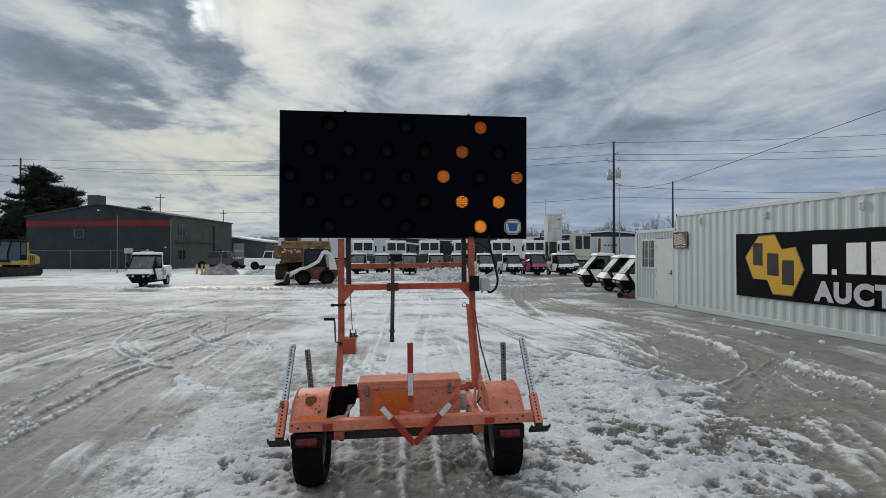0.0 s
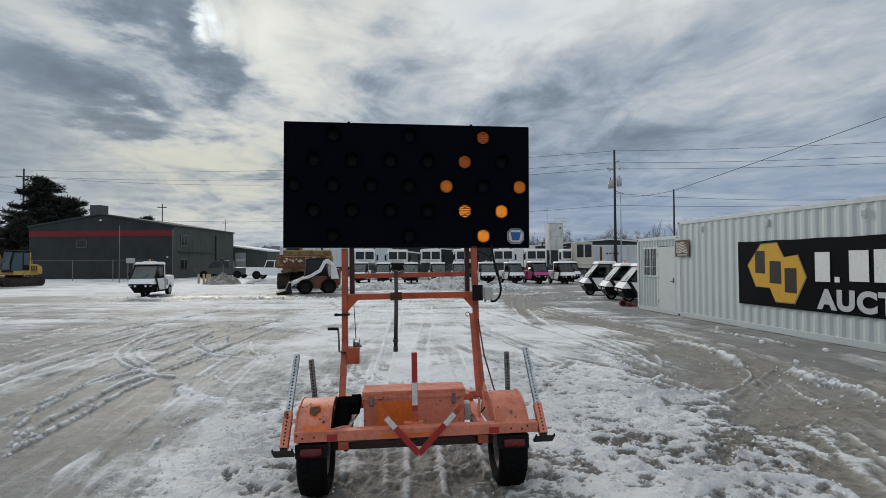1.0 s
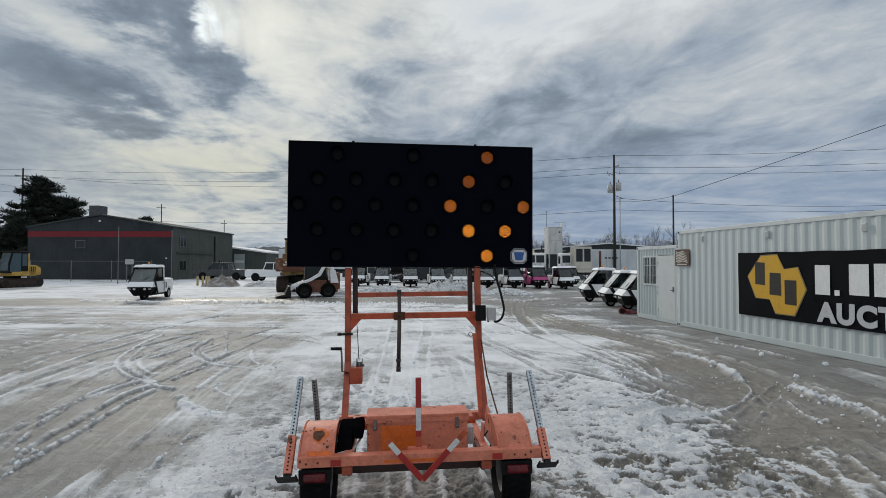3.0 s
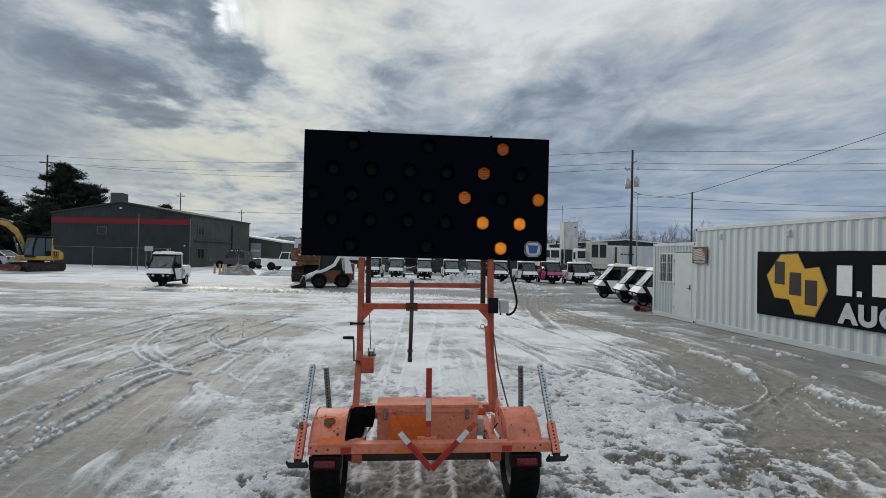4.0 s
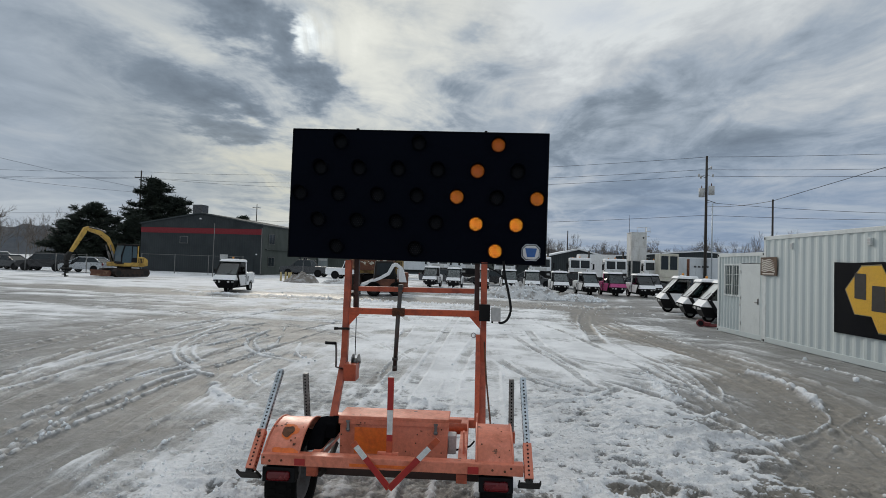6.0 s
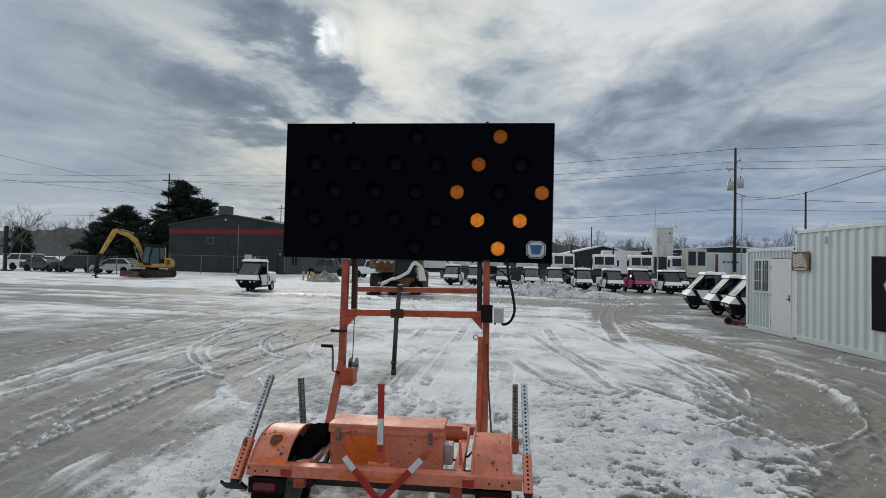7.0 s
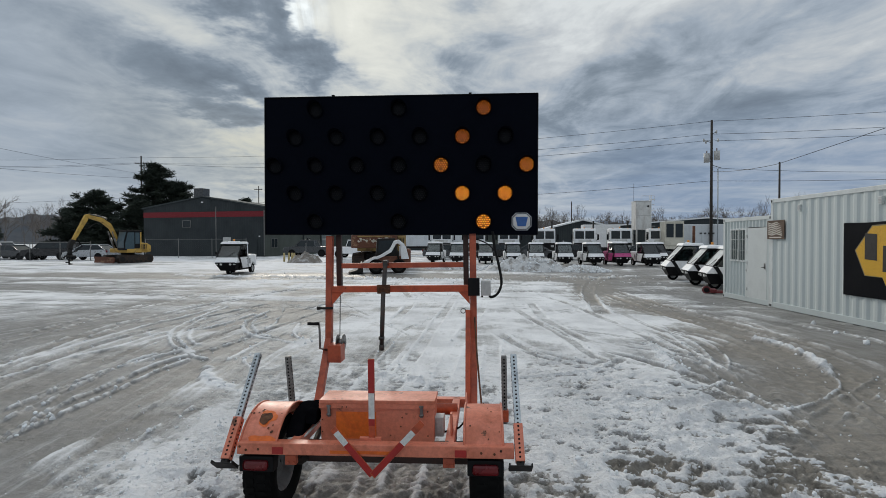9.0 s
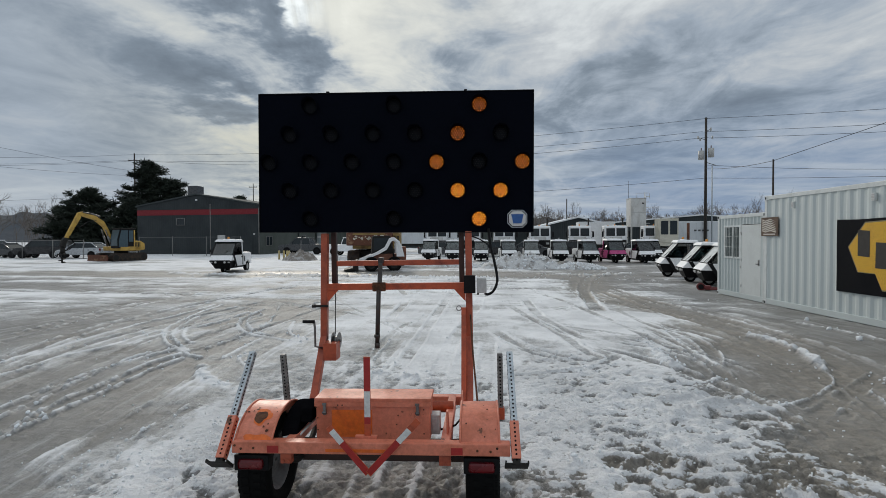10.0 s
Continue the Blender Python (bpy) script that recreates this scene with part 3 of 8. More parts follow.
rut(0.16, 0.016, 0.09, 0.5, (-5.35, 10.4), (-5.05, 9.8), (-4.5, 9.0), (-3.98, 8.44), (-3.3, 7.9), edge=0.2)
rut(0.15, 0.016, 0.09, 0.5, (-4.5, 12.2), (-4.28, 11.2), (-3.8, 10.3), (-3.3, 9.8), (-2.5, 9.2), edge=0.2)
berm(0.04, 0.022, (-3.3, 3.5), (-3.5, 4.88), (-3.51, 5.27), (-3.53, 5.74), (-3.58, 6.36), (-3.65, 7.15), (-3.62, 7.86))
berm(0.04, 0.022, (-3.42, 3.6), (-3.65, 5.08), (-3.77, 5.61), (-3.81, 6.08), (-3.85, 6.76), (-3.93, 7.6), (-3.82, 8.14))
berm(0.05, 0.03, (-3.8, 4.0), (-4.01, 5.58), (-3.98, 5.78), (-4.25, 6.62), (-4.33, 7.46), (-4.26, 7.91), (-4.14, 8.43))
berm(0.035, 0.018, (-4.1, 4.3), (-4.29, 5.96), (-4.38, 6.5), (-4.41, 7.14), (-4.42, 7.74), (-4.35, 8.23))
berm(0.05, 0.025, (-5.4, 5.6), (-5.54, 7.65), (-5.45, 8.12), (-5.36, 8.65), (-5.42, 9.55), (-5.38, 10.09))
berm(0.05, 0.03, (-6.0, 6.4), (-6.15, 8.5), (-6.2, 9.21), (-6.26, 10.08), (-6.33, 11.13), (-6.27, 12.42), (-6.37, 13.79))
berm(0.045, 0.03, (-6.13, 13.77), (-5.93, 12.15), (-5.55, 10.68), (-5.27, 9.99), (-4.68, 9.08), (-4.15, 8.54), (-3.6, 8.06), (-3.37, 7.93))
berm(0.035, 0.025, (-5.68, 11.9), (-5.25, 10.38), (-4.91, 9.65), (-4.31, 8.87), (-3.82, 8.33))
berm(0.045, 0.03, (-4.82, 12.54), (-4.79, 11.18), (-4.93, 10.35), (-5.01, 10.29), (-4.59, 9.48), (-4.11, 8.95))
berm(0.05, 0.032, (-4.66, 13.05), (-4.53, 11.79), (-4.37, 11.14), (-3.97, 10.36), (-3.4, 9.72), (-2.89, 9.47), (-2.24, 8.99))
berm(0.035, 0.022, (-4.37, 12.24), (-4.4, 11.78), (-4.18, 11.12), (-3.61, 10.16), (-3.21, 9.8))
berm(0.03, 0.02, (-4.49, 13.61), (-3.74, 11.29), (-3.59, 10.5))
berm(0.035, 0.022, (-3.19, 11.24), (-2.91, 10.27), (-2.6, 9.65), (-2.2, 9.26))
berm(0.03, 0.02, (-2.77, 8.19), (-2.78, 7.98), (-2.66, 7.71), (-2.38, 7.38))
berm(0.04, 0.022, (-3.67, 8.62), (-3.59, 9.39), (-3.47, 9.92))
berm(0.04, 0.022, (-3.01, 7.9), (-3.06, 8.76), (-3.06, 9.34))
berm(0.07, 0.035, (-3.04, 7.35), (-2.78, 6.92), (-2.43, 6.59), (-2.05, 6.42))
berm(0.018, 0.01, (-2.28, 5.79), (-2.29, 5.3), (-2.27, 4.85))
berm(0.08, 0.05, (5.62, 10.2), (5.8, 9.78), (5.75, 9.05), (5.53, 8.16), (5.38, 7.78))
berm(0.025, 0.018, (5.38, 7.78), (5.14, 7.21), (4.51, 6.58), (3.86, 6.14), (3.5, 6.02))
berm(0.09, 0.06, (5.82, 7.26), (5.77, 6.75), (5.87, 6.37), (5.72, 5.62))
berm(0.09, 0.05, (3.59, 9.42), (3.47, 8.48), (3.46, 7.82))
berm(0.04, 0.03, (2.93, 6.81), (3.37, 6.96), (3.87, 7.28))
berm(0.06, 0.04, (2.65, 6.17), (3.29, 6.51))
berm(0.07, 0.05, (2.67, 5.75), (3.38, 6.18), (3.78, 6.07))
berm(0.03, 0.018, (4.25, 10.77), (4.13, 9.2), (4.1, 8.02))
berm(0.03, 0.018, (5.28, 6.79), (4.98, 5.97), (5.04, 5.74))
berm(0.06, 0.04, (1.93, 4.09), (2.03, 3.8), (2.15, 3.6))
berm(0.06, 0.03, (2.86, 4.22), (3.04, 4.13), (3.17, 4.08))
berm(0.06, 0.03, (2.92, 3.73), (3.2, 3.65), (3.17, 3.39))
berm(0.05, 0.03, (1.52, 4.69), (1.73, 4.5), (1.98, 4.44), (2.3, 4.3))


_r = random.Random(77)
for _k in range(26):
    _x, _y = _r.uniform(-8, 6), _r.uniform(5.5, 20)
    _a, _bend, _pts = _r.uniform(-0.7, 0.7) + (math.pi / 2 if _r.random() < 0.8 else 0.3), _r.uniform(-0.34, 0.34), []
    if _x < -1.5 and _y < 13:
        _a, _bend = 0.10 - 0.05 * (_y - 9) + math.pi / 2, _r.uniform(-0.09, 0.02)
    for _j in range(5):
        _pts.append((_x, _y))
        _a += _bend
        _x, _y = _x + 1.5 * math.cos(_a), _y + 1.5 * math.sin(_a)
    RUTS.append((tuple(_pts), _r.uniform(0.12, 0.20), _r.uniform(0.004, 0.016), _r.choice((0.1, 0.12, 0.14)), _r.uniform(0.2, 0.5), _r.uniform(0.2, 0.5)))


for _k in range(8):
    _x, _y = _r.uniform(3.6, 5.6), _r.uniform(3.2, 8.5)
    _a, _bend, _pts = 1.15 + _r.uniform(-0.12, 0.12) + 0.09 * (_y - 4), _r.uniform(0.08, 0.26), []
    for _j in range(5):
        _pts.append((_x, _y))
        _a += _bend
        _x, _y = _x + 1.1 * math.cos(_a), _y + 1.1 * math.sin(_a)
    RUTS.append((tuple(_pts), _r.uniform(0.14, 0.24), _r.uniform(0.014, 0.026), _r.choice((0.09, 0.11, 0.13)), _r.uniform(0.4, 0.8), 0.6))


def across_way(X, Y):
    """How far to the right of the usual driving line, which bows out on both sides."""
    bow = np.exp(-((Y - 9.5) / 5.0) ** 2)
    return X + 0.28 * np.maximum(-X - 0.6, 0) * bow - 0.22 * np.maximum(X - 1.0, 0) * bow


def ground_fields(X, Y):
    """Height, cover of snow, mud and water for points of the plan."""
    f = lambda s, seed, o=4: fractal(X, Y, s, seed, o)
    wx, wy = X + (f(0.5, 5) - 0.5) * 1.6, Y + (f(0.5, 9) - 0.5) * 2.4
    zone = lambda cx, cy, rx, ry: np.exp(-(((wx - cx) / rx) ** 2 + ((wy - cy) / ry) ** 2))
    lane, _, _ = along(wx, wy, ((3.2, 1.5), (4.6, 4.6), (5.6, 8.0), (5.5, 11.0), (4.9, 14.5), (4.6, 19), (6.0, 26)))
    lane = np.exp(-(lane / (0.95 + 0.5 * smooth(9, 5, wy))) ** 2)
    apron = smooth(6.2, 7.0, wx) * smooth(24, 18, wy)
    left_ice = smooth(-1.9, -3.0, wx) * (0.55 * smooth(15, 9, wy) + 0.45 * smooth(10, 6, wy))
    band = np.exp(-((wy - 25.5 + 0.03 * wx) / 2.0) ** 2) * (0.7 + 0.3 * smooth(-16, -9, wx)) * smooth(10, 7, wx)
    churn = np.clip(zone(2.2, 4.6, 1.35, 2.0) + 1.0 * zone(-1.40, 4.2, 0.62, 1.15) + 0.7 * zone(2.9, 6.8, 1.0, 1.2), 0, 1)
    brown = np.clip(zone(1.75, 4.15, 0.50, 0.45) + 0.8 * zone(3.2, 4.3, 0.5, 0.35), 0, 1)
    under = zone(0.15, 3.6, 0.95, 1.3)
    tongue = np.clip(zone(1.9, 10.5, 1.5, 3.2) + smooth(-4.5, -2.5, wx) * smooth(5.5, 3.5, wx) * smooth(9.5, 12, wy) * smooth(24, 21, wy), 0, 1)
    far_right = smooth(24, 28, wy) * smooth(3, 8, wx) * smooth(44, 38, wy)
    lane_d, lane_s, lane_r = along(X, Y, ((3.2, 1.5), (4.6, 4.6), (5.6, 8.0), (5.5, 11.0), (4.9, 14.5), (4.6, 19), (6.0, 26)))
    way = across_way(X, Y) + 0.10 * (f(0.9, 133, 3) - 0.5)
    lane_stripe = stripes(lane_d * lane_s + 40, lane_r, 131, 2.4, 0.22)
    ice_stripe = stripes(way, Y, 137, 1.7, 0.17, 5, 0.8)
    ice_line = np.clip(1 - np.abs(2 * stripes(way, Y, 139, 3.6, 0.12, 2, 0.5) - 1) * 7.0, 0, 1) * smooth(0.42, 0.58, f(0.5, 141, 3))
    # trampled slush: crests of white over grey hollows, drawn out along the traffic
    ragged = f(1.4, 231, 4)
    stir = np.clip(0.08 + 1.05 * churn * smooth(0.30, 0.52, ragged + 0.25 * churn) + 0.22 * under + 0.45 * zone(3.7, 4.0, 1.0, 0.8) + 0.38 * zone(0.3, 6.8, 1.8, 1.6) - 0.06 * left_ice - 0.05 * apron, 0.02, 1.2)
    cover = 0.62 + 0.65 * (f(0.33, 21) - 0.5) + 0.85 * (f(1.1, 31, 4) - 0.5) + 0.40 * (f(3.0, 33, 4) - 0.5)
    cover += 1.25 * (lane_stripe - 0.5) * np.clip(lane + 0.8 * apron, 0, 1) + 1.75 * (ice_stripe - 0.5) * np.clip(left_ice + 0.15, 0, 1)
    cover += 0.42 * ice_line * np.clip(left_ice + 0.5 * apron, 0, 1)
    cover += 0.26 * tongue + 0.30 * zone(-1.25, 4.1, 0.5, 0.8) + 0.20 * zone(1.35, 4.0, 0.4, 0.7) + 0.40 * zone(4.1, 3.8, 1.3, 1.0) + 0.20 * smooth(10, 16, Y) * smooth(-4, -8, X) + 0.05 * churn
    cover += 0.10 * smooth(24, 30, Y) * smooth(2, -6, X)
    cover -= (0.19 * smooth(-1.5, -5, X) + 0.10 * smooth(4, 6, X)) * smooth(11, 15, Y) * smooth(29, 24, Y)
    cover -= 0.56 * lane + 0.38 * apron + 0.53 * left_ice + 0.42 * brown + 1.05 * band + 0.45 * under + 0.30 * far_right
    streaks = stripes(Y + 0.12 * X + 0.5 * (f(0.3, 79, 3) - 0.5), X, 77, 0.9, 0.22, 5, 0.75)
    cover += smooth(10, 17, Y) * (2.2 - 1.1 * tongue) * (streaks - 0.52)
    qx, qy = X + 0.35 * (f(1.2, 201, 3) - 0.5), Y + 0.5 * (f(1.2, 203, 3) - 0.5)
    crest = crests(qx * 0.95 + 0.30 * qy, qy * 0.85 - 0.2 * qx, 5.6, 211, 4, 0.68)
    crest_fine = crests(qx, qy, 16.0, 223, 3, 0.65)
    lumps = smooth(0.40, 0.75, f(8.5, 83, 3))
    cover += stir * (1.9 * (crest - 0.38) + 1.1 * (crest_fine - 0.45) + 0.35 * (lumps - 0.4))
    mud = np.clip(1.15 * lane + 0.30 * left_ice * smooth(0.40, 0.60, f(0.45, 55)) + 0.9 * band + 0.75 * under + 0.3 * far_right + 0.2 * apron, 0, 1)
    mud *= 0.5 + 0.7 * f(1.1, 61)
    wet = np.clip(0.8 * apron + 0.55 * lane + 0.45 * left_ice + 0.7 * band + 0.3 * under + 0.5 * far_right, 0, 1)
    h = 0.03 * (f(0.25, 41) - 0.5) - 0.035 * under + 0.04 * (lane_stripe - 0.5) * lane + 0.035 * (ice_stripe - 0.5) * left_ice + 0.012 * ice_line * left_ice
    near = smooth(40, 15, Y) * smooth(60, 25, np.abs(X))
    rough = 0.030 * (f(3.5, 71, 4) - 0.5) + 0.010 * (f(11.0, 73, 3) - 0.5)
    h = h + near * (rough + stir * (0.046 * (crest - 0.40) + 0.024 * (crest_fine - 0.45) + 0.020 * lumps))
    clumps = smooth(0.50, 0.72, f(3.6, 81, 4)) * churn
    h = h + near * clumps * 0.022
    cover = cover + 0.35 * clumps - 0.20 * churn * smooth(0.55, 0.35, f(3.6, 81, 4))
    mud = np.clip(mud + 0.9 * brown + 0.55 * churn * smooth(0.5, 0.3, f(2.2, 85, 4)) + 0.12 * f(0.8, 89, 3), 0, 1)
    mine = (np.abs(X) < 24) & (Y > 0) & (Y < 34)
    xs, ys = X[mine], Y[mine]
    hh, cc, mm, lane_here = h[mine], cover[mine], mud[mine], lane[mine]
    wob = 0.10 * (fractal(xs, ys, 1.3, 91, 3) - 0.5)
    beads = fractal(xs, ys, 9.0, 99, 2)
    up, down = np.zeros(xs.shape), np.zeros(xs.shape)
    white, gone = np.zeros(xs.shape), np.zeros(xs.shape)
    for pts, w, deep, tread, bare, edge in RUTS:
        d, side, run = along(xs, ys, pts)
        w = w * 0.85
        d = d + wob * 0.45
        total_run = float(np.sqrt((np.diff(curve_points(pts), axis=0) ** 2).sum(1)).sum())
        fade = smooth(0.02, 0.6, run) * smooth(total_run - 0.02, total_run - 0.6, run) * smooth(0.10, 0.36, fractal(xs, ys, 0.45, int(w * 1000) + int(abs(pts[0][0]) * 10), 2))
        bed = smooth(w * 0.60, w * 0.42, d) * fade
        lip = np.exp(-((d - w * 0.68) / (w * 0.07 + 0.013)) ** 2) * fade * smooth(0.08, 0.60, beads) * edge
        lug = 0.5 + 0.5 * np.sin(2 * math.pi * (run + 0.35 * d) / (tread or 0.1))
        up = np.maximum(up, (0.008 + deep * 0.5) * lip * (0.75 + 0.25 * lug))
        down = np.maximum(down, bed * (0.45 * deep + (0.006 * (1 - lug) if tread else 0.0)))
        white = np.maximum(white, lip)
        gone = np.maximum(gone, bed * bare * (1.0 - (0.35 * lug if tread else 0.0)))
    hh = hh + up - down
    cc = np.clip(cc, 0, 1.2)
    cc = cc - gone * (0.14 + 0.46 * cc)
    cc = cc + white * (0.72 - 0.36 * lane_here)
    mm = np.clip(mm + 0.12 * gone - 0.4 * white, 0, 1)
    crumbs = smooth(0.30, 0.62, fractal(xs, ys, 19.0, 109, 2))
    for pts, w, tall in BERMS:
        d, side, run = along(xs, ys, pts)
        thin = w < 0.055
        d = d + wob * (0.3 if thin else 0.8)
        broken = smooth(0.16, 0.42, fractal(xs, ys, 2.6, 103, 3))
        if thin:
            ridge = np.exp(-(d / (w * 0.68)) ** 2) * broken * (0.5 + 0.5 * crumbs)
            hh = hh + ridge * tall * 0.5
        else:
            ridge = np.exp(-(d / w) ** 2) * broken
            hh = hh + ridge * tall * (0.08 + 1.0 * crumbs * (0.4 + beads))
            ridge = ridge * (0.35 + 0.65 * smooth(0.05, 0.6, crumbs + 0.5 * beads))
        cc = np.maximum(cc, np.clip(cc, 0, 1) + ridge * 0.85)
        mm = mm * (1 - ridge)
    h[mine], cover[mine], mud[mine] = hh, cc, mm
    cover = np.clip(cover, 0, 1)
    h = h + 0.032 * smooth(0.30, 0.70, cover) * smooth(60, 30, Y)
    return h, cover, np.clip(mud, 0, 1), np.clip(wet * (1 - 0.7 * cover), 0, 1), stir


def ground_material():
    m = bpy.data.materials.new("rutted_snow_and_ice")
    m.use_nodes = True
    nt = m.node_tree
    N, L = nt.nodes.new, nt.links.new
    b = nt.nodes["Principled BSDF"]
    geo = N("ShaderNodeTexCoord")

    def noise_(s, detail=5, rough=0.6, stretch=(1, 1, 1)):
        mp = N("ShaderNodeMapping")
        mp.inputs["Scale"].default_value = stretch
        L(geo.outputs["Object"], mp.inputs[0])
        n = N("ShaderNodeTexNoise")
        n.inputs["Scale"].default_value, n.inputs["Detail"].default_value, n.inputs["Roughness"].default_value = s, detail, rough
        L(mp.outputs[0], n.inputs["Vector"])
        return n.outputs["Fac"]

    def attr(name):
        n = N("ShaderNodeAttribute")
        n.attribute_name = name
        return n.outputs["Fac"]

    def mth(op, a, c):
        n = N("ShaderNodeMath")
        n.operation = op
        for k, v in enumerate((a, c)):
            if isinstance(v, (int, float)):
                n.inputs[k].default_value = v
            else:
                L(v, n.inputs[k])
        return n.outputs[0]

    def rng(v, a, c, lo=0.0, hi=1.0):
        n = N("ShaderNodeMapRange")
        n.interpolation_type = "SMOOTHSTEP"
        L(v, n.inputs[0])
        for k, q in zip((1, 2, 3, 4), (a, c, lo, hi)):
            n.inputs[k].default_value = q
        return n.outputs[0]

    def mix(f, a, c):
        n = N("ShaderNodeMix")
        n.data_type = "RGBA"
        L(f, n.inputs[0])
        for v, s in ((a, n.inputs[6]), (c, n.inputs[7])):
            if isinstance(v, tuple):
                s.default_value = (*v, 1)
            else:
                L(v, s)
        return n.outputs[2]

    def ridged(s, stretch=(1, 1, 1)):
        mp = N("ShaderNodeMapping")
        mp.inputs["Scale"].default_value = stretch
        L(geo.outputs["Object"], mp.inputs[0])
        n = N("ShaderNodeTexNoise")
        n.noise_type = "RIDGED_MULTIFRACTAL"
        n.normalize = True
        n.inputs["Scale"].default_value, n.inputs["Detail"].default_value, n.inputs["Distortion"].default_value = s, 4.0, 0.6
        L(mp.outputs[0], n.inputs["Vector"])
        return n.outputs["Fac"]

    snow, mud, wet = attr("snow"), attr("mud"), attr("wet")
    n1, n2, n3 = noise_(0.9), noise_(8.0, 7, 0.70), noise_(45.0, 4, 0.75)
    crust = ridged(9.5)
    # drag marks along the driving line
    xyz = N("ShaderNodeSeparateXYZ")
    L(geo.outputs["Object"], xyz.inputs[0])
    way = N("ShaderNodeCombineXYZ")
    L(mth("MULTIPLY", attr("across"), 9.0), way.inputs[0])
    L(mth("MULTIPLY", xyz.outputs[1], 0.55), way.inputs[1])
    dn = N("ShaderNodeTexNoise")
    dn.inputs["Scale"].default_value, dn.inputs["Detail"].default_value, dn.inputs["Roughness"].default_value = 1.0, 5, 0.7
    L(way.outputs[0], dn.inputs["Vector"])
    drag = dn.outputs["Fac"]
    stir = attr("stir")
    ice = mix(rng(n1, 0.35, 0.65), (0.165, 0.163, 0.157), (0.258, 0.257, 0.252))
    ice = mix(rng(n2, 0.52, 0.72, 0, 0.35), ice, (0.42, 0.425, 0.43))
    ice = mix(rng(drag, 0.50, 0.70, 0, 0.60), ice, (0.46, 0.47, 0.48))
    ice = mix(rng(drag, 0.46, 0.30, 0, 0.45), ice, (0.125, 0.120, 0.112))
    earth = mix(rng(n2, 0.35, 0.65), (0.180, 0.156, 0.126), (0.290, 0.262, 0.222))
    earth = mix(rng(n3, 0.58, 0.72, 0, 0.7), earth, (0.06, 0.05, 0.04))
    base = mix(mth("MULTIPLY", mud, rng(n2, 0.25, 0.75, 0.55, 1.0)), ice, earth)
    white = mix(rng(n1, 0.36, 0.62), (0.64, 0.645, 0.655), (0.81, 0.815, 0.825))
    white = mix(mth("MULTIPLY", rng(n3, 0.50, 0.70, 0, 0.5), mth("ADD", 0.3, stir)), white, (0.46, 0.46, 0.46))
    loose = mth("ADD", 0.35, mth("MULTIPLY", stir, 0.6))
    edge = mth("ADD", snow, mth("MULTIPLY", mth("MULTIPLY", mth("SUBTRACT", n2, 0.5), 0.8), loose))
    edge = mth("ADD", edge, mth("MULTIPLY", mth("MULTIPLY", mth("SUBTRACT", n3, 0.5), 0.5), loose))
    edge = mth("ADD", edge, mth("MULTIPLY", mth("MULTIPLY", mth("SUBTRACT", crust, 0.32), 0.5), loose))
    edge = mth("ADD", edge, mth("MULTIPLY", mth("SUBTRACT", drag, 0.5), 0.45))
    smear, crisp = rng(edge, 0.44, 0.84), rng(edge, 0.52, 0.66)
    cover = mth("ADD", smear, mth("MULTIPLY", rng(stir, 0.1, 0.7), mth("SUBTRACT", crisp, smear)))
    slush = mix(rng(n3, 0.38, 0.66), (0.33, 0.332, 0.33), (0.47, 0.475, 0.48))
    slush = mix(mth("MULTIPLY", mud, 0.8), slush, (0.28, 0.25, 0.205))
    L(mix(cover, mix(rng(edge, 0.20, 0.50), base, slush), white), b.inputs["Base Color"])
    gloss = mth("SUBTRACT", 0.66, mth("MULTIPLY", wet, 0.30))
    gloss = mth("ADD", gloss, mth("MULTIPLY", mth("SUBTRACT", n2, 0.5), 0.4))
    r = N("ShaderNodeMix")
    r.data_type = "FLOAT"
    L(cover, r.inputs[0])
    L(gloss, r.inputs[2])
    r.inputs[3].default_value = 0.85
    L(r.outputs[0], b.inputs["Roughness"])
    b.inputs["Specular IOR Level"].default_value = 0.22
    bump = N("ShaderNodeBump")
    bump.inputs["Strength"].default_value, bump.inputs["Distance"].default_value = 1.0, 0.045
    L(mth("ADD", mth("MULTIPLY", crust, rng(stir, 0, 0.8, 0.30, 0.75)), mth("ADD", mth("MULTIPLY", n2, rng(stir, 0, 0.8, 0.55, 1.25)), mth("MULTIPLY", n3, 0.30))), bump.inputs["Height"])
    L(bump.outputs[0], b.inputs["Normal"])
    return m


